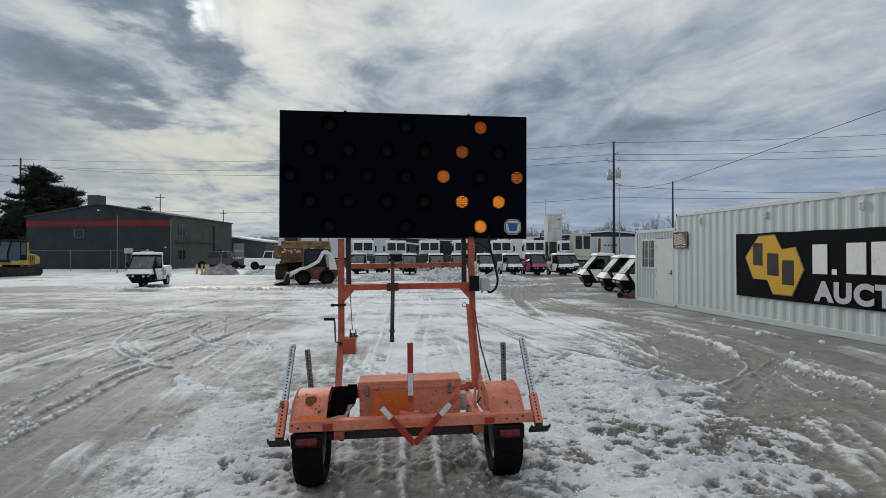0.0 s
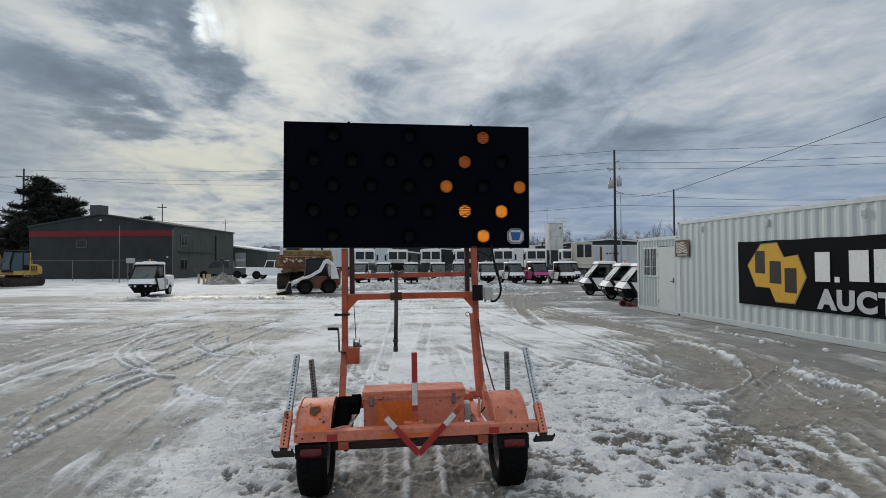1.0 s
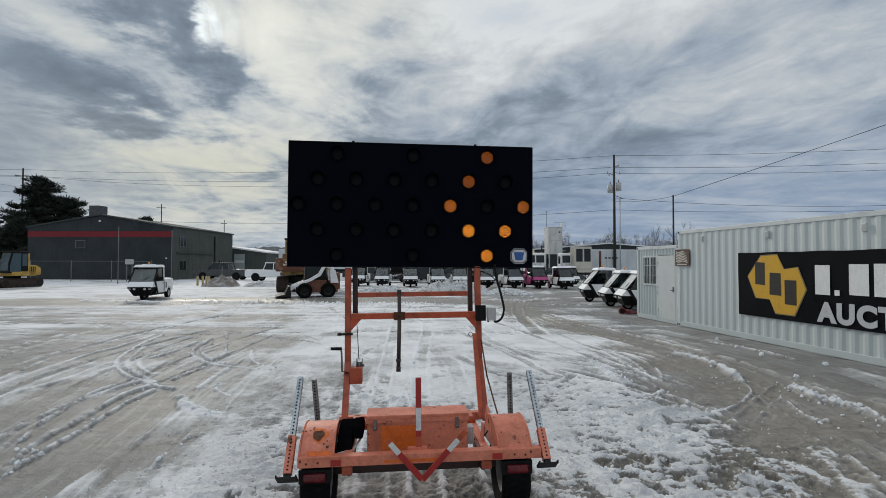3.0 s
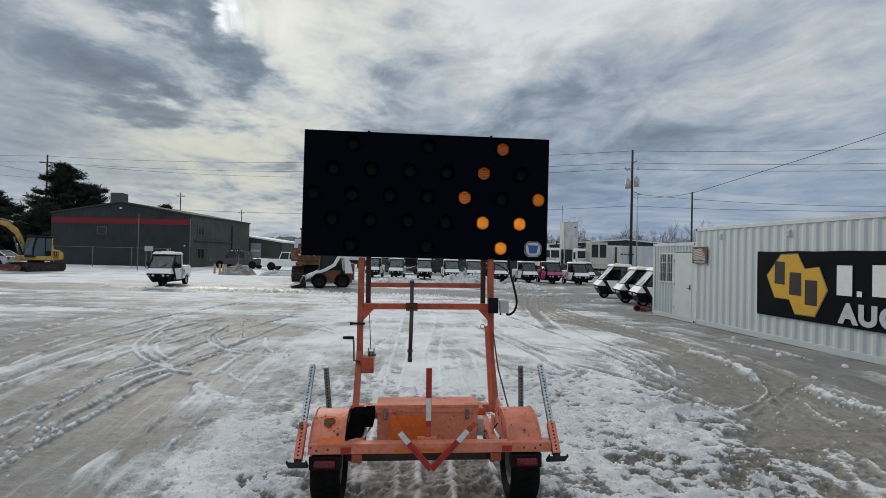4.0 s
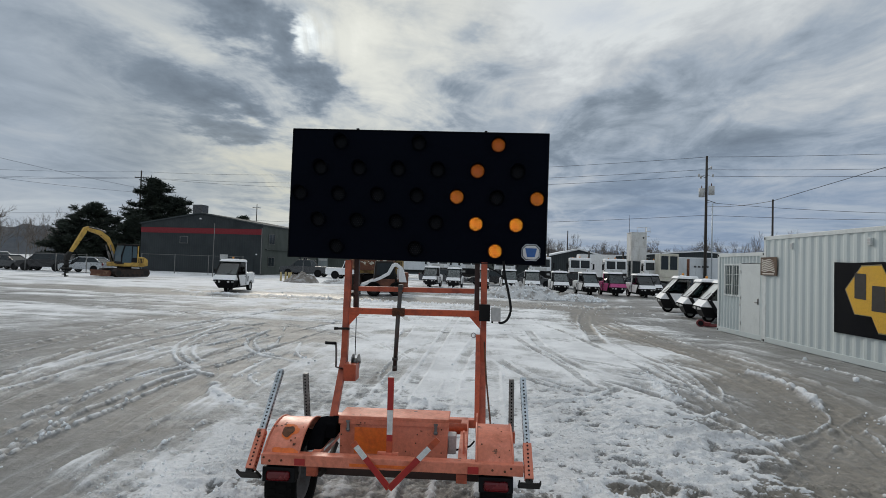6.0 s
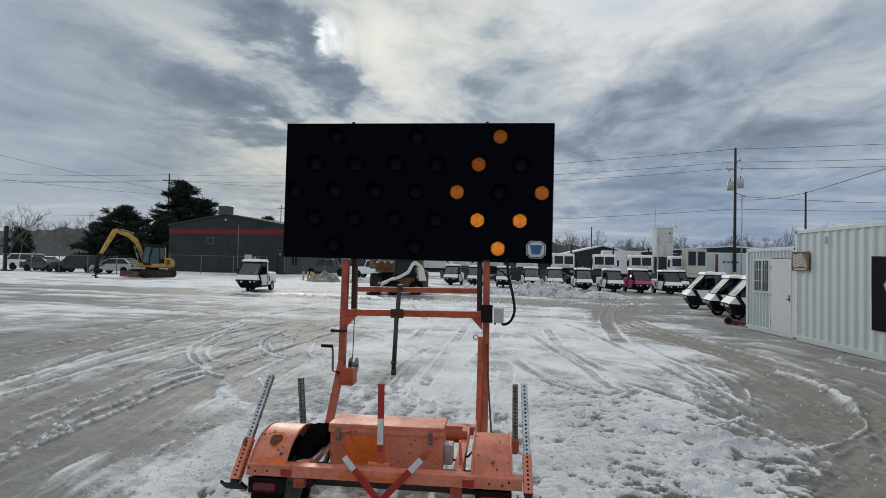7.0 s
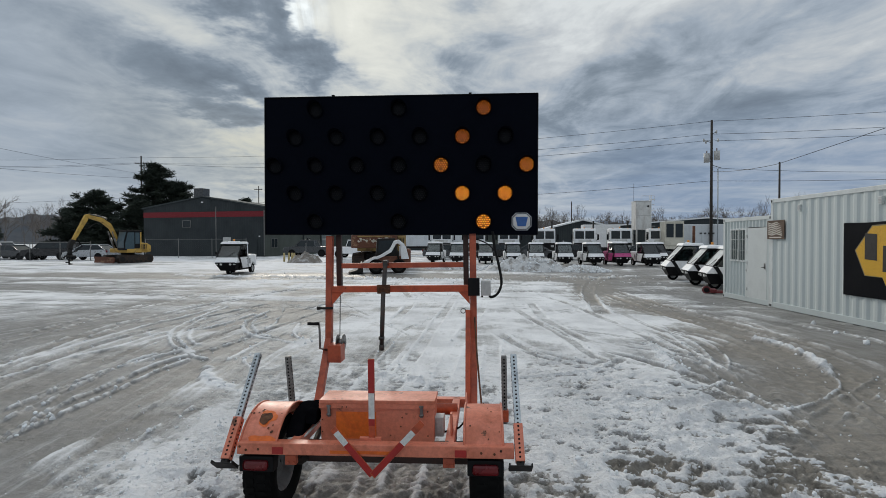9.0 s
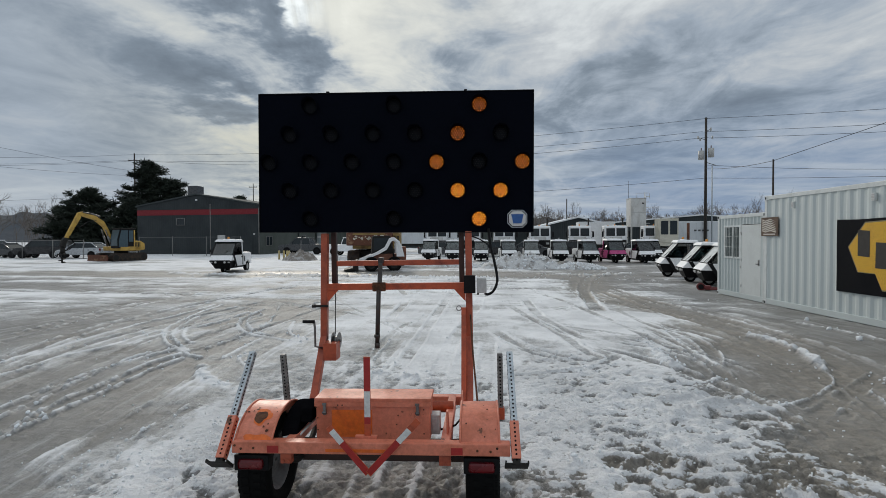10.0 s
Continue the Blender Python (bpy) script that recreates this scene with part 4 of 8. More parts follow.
def build_ground():
    gx = graded(-6.4, 6.2, 0.022, -1600, 1600, 1.03, 1.09)
    gy = graded(3.2, 6.6, 0.018, 3.1, 14.0, 1.0042, 1.09)
    gy = np.concatenate([gy[:-1], graded(13.95, 14.05, 0.048, 13.9, 2600, 1.022, 1.09)[1:]])
    gy = np.concatenate([[-500, -200, -80, -35, -15, -7, -3, -1], np.arange(0.0, 3.1, 0.1), gy])
    X, Y = np.meshgrid(gx, gy)
    h, snow, mud, wet, stir = ground_fields(X, Y)
    ny, nx = X.shape
    co = np.stack([X, Y, h], -1).reshape(-1, 3)
    i = (np.arange(ny - 1)[:, None] * nx + np.arange(nx - 1)[None, :]).ravel()
    quads = np.stack([i, i + 1, i + 1 + nx, i + nx], -1)
    me = bpy.data.meshes.new("ground")
    me.vertices.add(len(co))
    me.vertices.foreach_set("co", co.ravel())
    me.loops.add(quads.size)
    me.loops.foreach_set("vertex_index", quads.ravel().astype(np.int32))
    me.polygons.add(len(quads))
    me.polygons.foreach_set("loop_start", np.arange(0, quads.size, 4, dtype=np.int32))
    me.update(calc_edges=True)
    me.shade_smooth()
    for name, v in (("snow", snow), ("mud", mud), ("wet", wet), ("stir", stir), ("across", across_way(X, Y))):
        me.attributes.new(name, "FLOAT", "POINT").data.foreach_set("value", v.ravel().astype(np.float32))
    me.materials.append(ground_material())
    tagged(new("ground", me), "yard of rutted dirty snow, grey ice and brown slush", "ground", kind="structure")


build_ground()

# ---- containers beside the yard ----
WALL = pose(8.36, 14.92, 0.0, 0, 0, 3.38)


def ribbed(y0, y1, z0, z1, x_out, deep=0.022, pitch=0.278):
    """A steel sheet pressed into upright ribs."""
    bm = bmesh.new()
    prof, y = [], y0
    while y < y1:
        for dy, x in ((0, x_out), (0.26, x_out), (0.50, x_out + deep), (0.76, x_out + deep)):
            if y + dy * pitch < y1:
                prof.append((x, y + dy * pitch))
        y += pitch
    prof.append((x_out, y1))
    lo = [bm.verts.new((x, yy, z0)) for x, yy in prof]
    hi = [bm.verts.new((x, yy, z1)) for x, yy in prof]
    for k in range(len(prof) - 1):
        bm.faces.new((lo[k + 1], lo[k], hi[k], hi[k + 1]))
    back = [bm.verts.new(p) for p in ((x_out + 0.05, y0, z0), (x_out + 0.05, y1, z0), (x_out + 0.05, y1, z1), (x_out + 0.05, y0, z1))]
    bm.faces.new(back)
    return bm


def shipping_container(name, m, y0, y1, height, label, openings=False):
    c = thing(name, m, label, "container", kind="")
    W = 2.44
    if not openings:
        part("side_wall", ribbed(y0 + 0.10, y1 - 0.10, 0.16, height - 0.10, 0.012), CONTAINER, c)
    part("rear_wall", shape(box, W - 0.05, W, y0 + 0.1, y1 - 0.1, 0.1, height - 0.06), CONTAINER, c)
    for ya in (y0, y1 - 0.05):
        part("end_wall", shape(box, 0.1, W - 0.1, ya, ya + 0.05, 0.1, height - 0.06), CONTAINER, c)
    part("roof", shape(box, 0.03, W - 0.03, y0 + 0.03, y1 - 0.03, height - 0.06, height - 0.01), CONTAINER_TRIM, c)
    for ya in (y0, y1 - 0.10):
        for xa in (0.0, W - 0.10):
            part("corner_post", shape(box, xa, xa + 0.10, ya, ya + 0.10, 0.12, height - 0.12, 0.008), CONTAINER_TRIM, c)
            for za in (0.0, height - 0.12):
                bm = shape(box, xa - 0.006, xa + 0.106, ya - 0.006, ya + 0.106, za, za + 0.12, 0.006)
                fit_ = part("corner_casting", bm, CONTAINER_TRIM, c)
                hole = bmesh.new()
                box(hole, xa - 0.010, xa - 0.004, ya + 0.03, ya + 0.075, za + 0.03, za + 0.09)
                part("slot", hole, HOLE, fit_)
    for xa in (0.0, W - 0.06):
        part("top_rail", shape(box, xa, xa + 0.06, y0 + 0.1, y1 - 0.1, height - 0.10, height - 0.002, 0.006), CONTAINER_TRIM, c)
        part("bottom_rail", shape(box, xa, xa + 0.06, y0 + 0.1, y1 - 0.1, 0.02, 0.16, 0.006), CONTAINER, c)
    part("floor_plate", shape(box, 0.06, W - 0.06, y0 + 0.05, y1 - 0.05, 0.03, 0.10), MUD_IRON, c)
    return c


big = shipping_container("shipping_container", WALL, -12.19, 0.0, 2.88, "long pale grey corrugated steel shipping container on wet ice")
for yy in (-3.55, -1.15, -5.95, -8.4):
    vent = shape(box, -0.03, 0.03, yy - 0.045, yy + 0.045, 2.50, 2.66, 0.01)
    v_ = part("vent", vent, CONTAINER_TRIM, big)
    for k in range(4):
        part("louvre", shape(box, -0.034, -0.028, yy - 0.035, yy + 0.035, 2.525 + 0.03 * k, 2.540 + 0.03 * k), GREY_PLASTIC, v_)

office = shipping_container("office_container", WALL @ pose(0.03, 0.015, 0), 0.0, 2.46, 2.46, "small pale grey office container with a white door and barred window", openings=True)
# wall pieces round the window and the door
DOOR0, DOOR1, WIN0, WIN1 = 0.20, 1.14, 1.20, 2.02
part("wall_panel", ribbed(2.06, 2.36, 0.16, 2.36, 0.012, 0.036, 0.17), CONTAINER, office)
part("wall_panel", ribbed(WIN0, 2.06, 0.16, 1.16, 0.012, 0.036, 0.17), CONTAINER, office)
part("wall_panel", ribbed(WIN0, 2.06, 2.14, 2.36, 0.012, 0.036, 0.17), CONTAINER, office)
part("wall_panel", ribbed(DOOR0, DOOR1 + 0.06, 2.16, 2.36, 0.012, 0.036, 0.17), CONTAINER, office)
part("wall_panel", shape(box, 0.01, 0.05, 0.10, DOOR0, 0.16, 2.36), CONTAINER, office)
part("door_frame", shape(box, 0.0, 0.05, DOOR1, DOOR1 + 0.06, 0.10, 2.16), CONTAINER_TRIM, office)
leaf = part("door", shape(box, 0.004, 0.045, DOOR0, DOOR1, 0.12, 2.14, 0.006), material("door_paint", (0.64, 0.67, 0.66), 0.45, amount=0.25, scale=2), office, "smooth pale grey steel door")
bm = bmesh.new()
box(bm, -0.012, 0.004, DOOR0 + 0.06, DOOR0 + 0.11, 1.00, 1.16, 0.004)
rod(bm, (-0.012, DOOR0 + 0.085, 1.05), (-0.05, DOOR0 + 0.085, 1.05), 0.012)
rod(bm, (-0.05, DOOR0 + 0.085, 1.05), (-0.05, DOOR0 + 0.17, 1.05), 0.010)
part("handle", bm, STEEL, leaf, "dark steel door handle")
for zz in (0.35, 1.1, 1.85):
    part("hinge", shape(rod, (0.0, DOOR1 - 0.004, zz), (0.0, DOOR1 - 0.004, zz + 0.10), 0.012), GREY_PLASTIC, leaf)
win = part("window", shape(box, 0.035, 0.045, WIN0 + 0.03, WIN1, 1.2, 2.1), glass("office_glass", (0.10, 0.12, 0.12), 0.15), office)
for a, b_ in ((WIN0, WIN0 + 0.05), ((WIN0 + WIN1) / 2 - 0.02, (WIN0 + WIN1) / 2 + 0.02), (WIN1, WIN1 + 0.05)):
    part("window_frame", shape(box, -0.006, 0.035, a, b_, 1.16, 2.14, 0.004), CONTAINER_TRIM, win)
for zz in (1.16, 2.09):
    part("window_frame", shape(box, -0.008, 0.034, WIN0 + 0.05, WIN1, zz, zz + 0.05, 0.004), CONTAINER_TRIM, win)
for k in range(1, 8):
    yy = WIN0 + 0.05 + k * (WIN1 - WIN0 - 0.05) / 8
    if k != 4:
        part("bar", shape(rod, (-0.012, yy, 1.18), (-0.012, yy, 2.12), 0.006, seg=6), CONTAINER_TRIM, win)
for zz in (1.5, 1.82):
    part("bar", shape(rod, (-0.014, WIN0 + 0.02, zz), (-0.014, WIN1 + 0.03, zz), 0.006, seg=6), CONTAINER_TRIM, win)
for k, (yy, zz) in enumerate(((1.17, 0.9), (1.17, 1.9))):
    part("hinge", shape(box, -0.01, 0.004, yy - 0.02, yy + 0.02, zz, zz + 0.05), GREY_PLASTIC, office)

# poster on the corner of the long container
m_ = WALL @ pose(-0.03, 0.10, 0)
poster = solo("poster", shape(box, 0, 0.02, -0.70, 0.0, 1.82, 2.31, 0.004), POSTER_BROWN, m_, "small brown and cream printed poster on the container", "poster")
random.seed(4)
for k in range(7):
    z0 = 1.93 + 0.048 * k
    pts = [(-0.64 + 0.02 * k, z0), (-0.40, z0 + 0.05), (-0.18, z0 + 0.01), (-0.06, z0 + 0.045), (-0.06, z0 + 0.015), (-0.2, z0 - 0.02), (-0.40, z0 + 0.022), (-0.62, z0 - 0.025)]
    part("print", shape(prism, pts, -0.005, -0.001, "x"), POSTER_PALE, poster)
part("print", shape(box, -0.004, -0.001, -0.6, -0.1, 1.85, 1.88), POSTER_PALE, poster)


# banner along the long container
def banner_sheet(s1, z0, z1):
    bm = bmesh.new()
    nu, nv = 60, 14
    vs = []
    for j in range(nv + 1):
        row = []
        for i in range(nu + 1):
            s, z = s1 * i / nu, z0 + (z1 - z0) * j / nv
            wave = 0.006 * math.sin(s * 5.1 + 2.0 * math.sin(z * 2.3)) + 0.010 * (j / nv) ** 2 * math.sin(s * 2.3 + 0.6)
            row.append(bm.verts.new((-0.012 - 0.006 + wave * 0.5, -s, z - 0.012 * (j == nv) * math.sin(s * 2.6) ** 2)))
        vs.append(row)
    for j in range(nv):
        for i in range(nu):
            bm.faces.new((vs[j][i], vs[j + 1][i], vs[j + 1][i + 1], vs[j][i + 1]))
    bmesh.ops.solidify(bm, geom=bm.faces[:], thickness=0.003)
    return bm


MB = WALL @ pose(0, -2.60, 0)
banner = solo("banner", banner_sheet(7.3, 0.62, 2.16), BANNER, MB, "black vinyl banner with a yellow double hexagon, hung on the container", "banner")


def flat(name, pts, mat, depth, label="", thick=0.003):
    """A printed shape on the banner: outline as run and height."""
    part(name, shape(prism, [(-s, z) for s, z in pts], -depth - thick, -depth, "x"), mat, banner, label)


HEX = [(0.33, 1.58), (0.77, 2.09), (1.27, 2.11), (1.47, 1.77), (1.85, 1.82), (2.07, 1.33), (1.75, 0.73), (1.20, 0.73), (1.03, 1.05), (0.59, 1.06)]
cx, cz = 1.2, 1.42
flat("emblem_edge", HEX, BANNER_GREY, 0.028)
flat("emblem", [(cx + (s - cx) * 0.965, cz + (z - cz) * 0.965) for s, z in HEX], BANNER_YELLOW, 0.032, "yellow double hexagon emblem")
flat("emblem_mark", [(0.60, 1.93), (0.90, 1.91), (0.90, 1.38), (0.60, 1.40)], BANNER_BROWN, 0.036)
flat("emblem_mark", [(1.05, 1.68), (1.37, 1.67), (1.38, 1.16), (1.04, 1.17)], BANNER_BROWN, 0.036)
flat("emblem_mark", [(1.48, 1.52), (1.80, 1.52), (1.80, 0.97), (1.48, 0.98)], BANNER_BROWN, 0.036)
# the name is shown as plain bars
for s0, s1, z0, z1 in ((2.27, 2.62, 1.25, 1.86), (2.72, 2.83, 1.25, 1.36), (3.04, 3.44, 1.28, 1.88), (3.54, 3.94, 1.28, 1.89), (4.06, 4.46, 1.28, 1.89), (4.58, 5.1, 1.28, 1.89), (5.2, 5.6, 1.28, 1.89)):
    flat("name_bar", [(s0, z0), (s1, z0), (s1, z1), (s0, z1)], BANNER_WHITE, 0.028)
cu = bpy.data.curves.new("word", "FONT")
cu.body, cu.size, cu.extrude, cu.offset, cu.space_character = "AUCT", 0.60, 0.002, 0.034, 1.16
tmp = new("word_source", cu)
bpy.context.view_layer.update()
me = bpy.data.meshes.new_from_object(tmp.evaluated_get(bpy.context.evaluated_depsgraph_get()))
bpy.data.objects.remove(tmp)
xs = [v.co.x for v in me.vertices]
zs = [v.co.y for v in me.vertices]
for v in me.vertices:
    run, up_ = (v.co.x - min(xs)) / (max(xs) - min(xs)), (v.co.y - min(zs)) / (max(zs) - min(zs))
    v.co = (-0.032 - v.co.z, -(2.30 + 1.68 * run), 0.68 + 0.43 * up_)
part("word", me, BANNER_LIGHT, banner)

# ---- arrow board trailer ----
TR = pose(0.114, 3.69, 0.0, 0, -0.7, 0.5)


def wheel(parent, m, r=0.31, w=0.20, rim_mat=None, tread=True):
    """A tyre with tread blocks and a dished rim, axle along x."""
    bm = bmesh.new()
    seg = 40
    prof = [(-w * 0.34, r * 0.60), (-w * 0.5, r * 0.72), (-w * 0.52, r * 0.86), (-w * 0.44, r * 0.965), (-w * 0.30, r), (w * 0.30, r), (w * 0.44, r * 0.965), (w * 0.52, r * 0.86), (w * 0.5, r * 0.72), (w * 0.34, r * 0.60)]
    rings = []
    for k in range(seg):
        a = 2 * math.pi * k / seg
        rings.append([bm.verts.new((x, q * math.cos(a), q * math.sin(a))) for x, q in prof])
    for k in range(seg):
        a, b = rings[k], rings[(k + 1) % seg]
        for j in range(len(prof) - 1):
            bm.faces.new((a[j], b[j], b[j + 1], a[j + 1])).smooth = True
    if tread:
        for k in range(36):
            a = 2 * math.pi * k / 36
            for x0, x1, off in ((-0.30, -0.06, 0), (0.06, 0.30, 0.5), (-0.44, -0.32, 0.5), (0.32, 0.44, 0)):
                mm = Matrix.Rotation(a + off * 2 * math.pi / 36, 4, "X")
                box(bm, x0 * w, x1 * w, -0.016, 0.016, r - 0.01 - (0.008 if abs(x0 + x1) > 0.5 else 0), r + 0.006 - (0.012 if abs(x0 + x1) > 0.5 else 0), 0, mm)
    bmesh.ops.recalc_face_normals(bm, faces=bm.faces[:])
    t = part("tyre", bm, RUBBER, parent, "", m)
    bm = bmesh.new()
    prof = [(-w * 0.36, r * 0.61), (-w * 0.30, r * 0.55), (-w * 0.05, r * 0.50), (-w * 0.02, r * 0.22), (-w * 0.16, r * 0.20), (-w * 0.18, 0.012)]
    rings = []
    for k in range(24):
        a = 2 * math.pi * k / 24
        rings.append([bm.verts.new((s * x, q * math.cos(a), q * math.sin(a))) for s in (1, -1) for x, q in prof])
    n = len(prof)
    for k in range(24):
        a, b = rings[k], rings[(k + 1) % 24]
        for o in (0, n):
            for j in range(n - 1):
                bm.faces.new((a[o + j], b[o + j], b[o + j + 1], a[o + j + 1])).smooth = True
    bmesh.ops.recalc_face_normals(bm, faces=bm.faces[:])
    part("rim", bm, rim_mat or RIM, t)
    return t


def perforated(parent, name, p0, p1, w, mat, holes=True):
    """A square tube with rows of punched holes."""
    p0, p1 = Vector(p0), Vector(p1)
    ln = (p1 - p0).length
    a = (p1 - p0).normalized()
    side = Vector((1, 0, 0)) if abs(a.x) < 0.8 else Vector((0, 1, 0))
    n = a.cross(side).normalized()
    side = n.cross(a).normalized()
    m = Matrix((side, n, a)).transposed().to_4x4()
    m.translation = p0
    bm = bmesh.new()
    box(bm, -w / 2, w / 2, -w / 2, w / 2, 0, ln, 0.004)
    t = part(name, bm, mat, parent, "", m)
    if holes:
        bm = bmesh.new()
        k = 0.025
        while k < ln - 0.01:
            for s in (-1, 1):
                rod(bm, (0, s * (w / 2 - 0.004), k), (0, s * (w / 2 + 0.0012), k), 0.0068, seg=8)
                rod(bm, (s * (w / 2 - 0.004), 0, k), (s * (w / 2 + 0.0012), 0, k), 0.0068, seg=8)
            k += 0.0265
        part("hole_row", bm, HOLE, t)
    return t


def stabiliser(trailer, foot, top, sleeve, mat):
    """A swing-down leg: punched tube in an orange sleeve, with a foot plate."""
    leg = perforated(trailer, "stabiliser_leg", foot, top, 0.042, mat)
    a = (Vector(top) - Vector(foot)).normalized()
    s0, s1 = Vector(foot) + a * sleeve[0], Vector(foot) + a * sleeve[1]
    s = perforated(trailer, "leg_sleeve", s0, s1, 0.056, ORANGE)
    bm = bmesh.new()
    f = Vector(foot)
    m = Matrix.Translation(f) @ a.to_track_quat("Z", "Y").to_matrix().to_4x4()
    box(bm, -0.070, 0.070, -0.052, 0.052, -0.008, 0.0, 0.003, m)
    for q in (-1, 1):
        box(bm, q * 0.066 - 0.004, q * 0.066 + 0.004, -0.052, 0.052, 0.0, 0.012, 0.001, m)
    box(bm, -0.022, 0.022, -0.022, 0.022, 0.0, 0.06, 0.003, m)
    part("foot_plate", bm, MUD_IRON, trailer)
    return leg


def fender(trailer, x0, x1, worn):
    """A half round mudguard over the wheel with flat inner and outer sides."""
    cy, cz, r = 0.33, 0.295, 0.375
    arc = [(cy - r * math.cos(radians(a)), cz + r * math.sin(radians(a))) for a in range(36, 167, 6)]
    bm = bmesh.new()
    outer = arc
    inner = [(cy - (r - 0.012) * math.cos(radians(a)), cz + (r - 0.012) * math.sin(radians(a))) for a in range(36, 167, 6)]
    for pts, flip in ((outer, False), (inner, True)):
        a = [bm.verts.new((x0, *p)) for p in pts]
        b = [bm.verts.new((x1, *p)) for p in pts]
        for k in range(len(pts) - 1):
            q = (a[k], a[k + 1], b[k + 1], b[k])
            f = bm.faces.new(q if not flip else q[::-1])
            f.smooth = True
    fd = part("fender", bm, ORANGE, trailer, "faded orange steel mudguard with rust spots" if worn else "faded orange steel mudguard")
    for xa in ((x0,) if worn else (x0, x1 - 0.006)):
        pts = arc + [(arc[-1][0], 0.40), (arc[0][0] + 0.02, 0.46)]
        part("fender_side", shape(prism, pts, xa, xa + 0.006, "x"), ORANGE, fd)
    if worn:
        lo_ = [(cy - (r - 0.06) * math.cos(radians(a)), cz + (r - 0.06) * math.sin(radians(a))) for a in range(36, 167, 6)]
        bm = bmesh.new()
        pa, pb = [bm.verts.new((x1 - 0.004, *p)) for p in arc], [bm.verts.new((x1 - 0.03, *p)) for p in lo_]
        for k in range(len(arc) - 1):
            bm.faces.new((pa[k], pa[k + 1], pb[k + 1], pb[k]))
        part("fender_side", bm, ORANGE_DARK, fd)
    # rolled edge
    for xa in (x0, x1):
        part("fender_lip", shape(tube, [(xa, *p) for p in [(cy - (r + 0.002) * math.cos(radians(a)), cz + (r + 0.002) * math.sin(radians(a))) for a in range(36, 167, 6)]], 0.007, 6), ORANGE, fd)
    if worn:
        random.seed(8)
        def patch(ac, aw, xc, xw, n=22, lift=0.003, ragged=0.25):
            bm = bmesh.new()
            c = bm.verts.new((xc, cy - (r + lift) * math.cos(radians(ac)), cz + (r + lift) * math.sin(radians(ac))))
            ring = []
            for k in range(n):
                t = 2 * math.pi * k / n
                q = 1 + ragged * (0.5 * math.sin(3 * t + ac) + 0.35 * math.sin(5 * t + 2.0)) + random.uniform(-0.15, 0.15) * ragged
                a = radians(ac + aw * q * math.sin(t))
                ring.append(bm.verts.new((xc + xw * q * math.cos(t), cy - (r + lift) * math.cos(a), cz + (r + lift) * math.sin(a))))
            for k in range(n):
                bm.faces.new((c, ring[k], ring[(k + 1) % n]))
            return bm
        mx = (x0 + x1) / 2
        part("bare_paint", patch(64, 11, mx + 0.01, 0.055, 24, 0.002, 0.3), ORANGE_NEW, fd)
        part("bare_paint", patch(38, 6, mx + 0.02, 0.09, 24, 0.002, 0.3), ORANGE_NEW, fd)
        part("rust_spot", patch(63, 7.5, mx, 0.042, 20, 0.004, 0.2), RUST, fd)
        for k in range(12):
            part("rust_spot", patch(random.uniform(25, 85), random.uniform(0.6, 1.5), random.uniform(x0 + 0.02, x1 - 0.02), random.uniform(0.004, 0.010), 8, 0.004), RUST, fd)
    else:
        random.seed(3)
        for k in range(9):
            bm = bmesh.new()
            a, xc, q = radians(random.uniform(30, 120)), random.uniform(x0 + 0.03, x1 - 0.02), random.uniform(0.0025, 0.005)
            c = Vector((xc, cy - (r + 0.002) * math.cos(a), cz + (r + 0.002) * math.sin(a)))
            nrm = Vector((0, -math.cos(a), math.sin(a)))
            rod(bm, c - nrm * 0.004, c + nrm * 0.0015, q, seg=7)
            part("rust_spot", bm, RUST, fd)
    return fd


def tape_bar(parent, name, p0, p1, w, pieces):
    """A flat bar with lengths of reflective tape: (from, to, material)."""
    p0, p1 = Vector(p0), Vector(p1)
    a = (p1 - p0).normalized()
    n = Vector((0, 1, 0))
    side = n.cross(a).normalized()
    m = Matrix((side, n, a)).transposed().to_4x4()
    m.translation = p0
    ln = (p1 - p0).length
    bm = bmesh.new()
    box(bm, -w / 2, w / 2, -0.003, 0.004, 0, ln, 0.0015)
    b = part(name, bm, ORANGE_DARK, parent, "", m)
    for s0, s1, mat in pieces:
        part("tape", shape(box, -w / 2 + 0.002, w / 2 - 0.002, -0.0055, -0.003, s0 * ln, s1 * ln), mat, b)
    return b


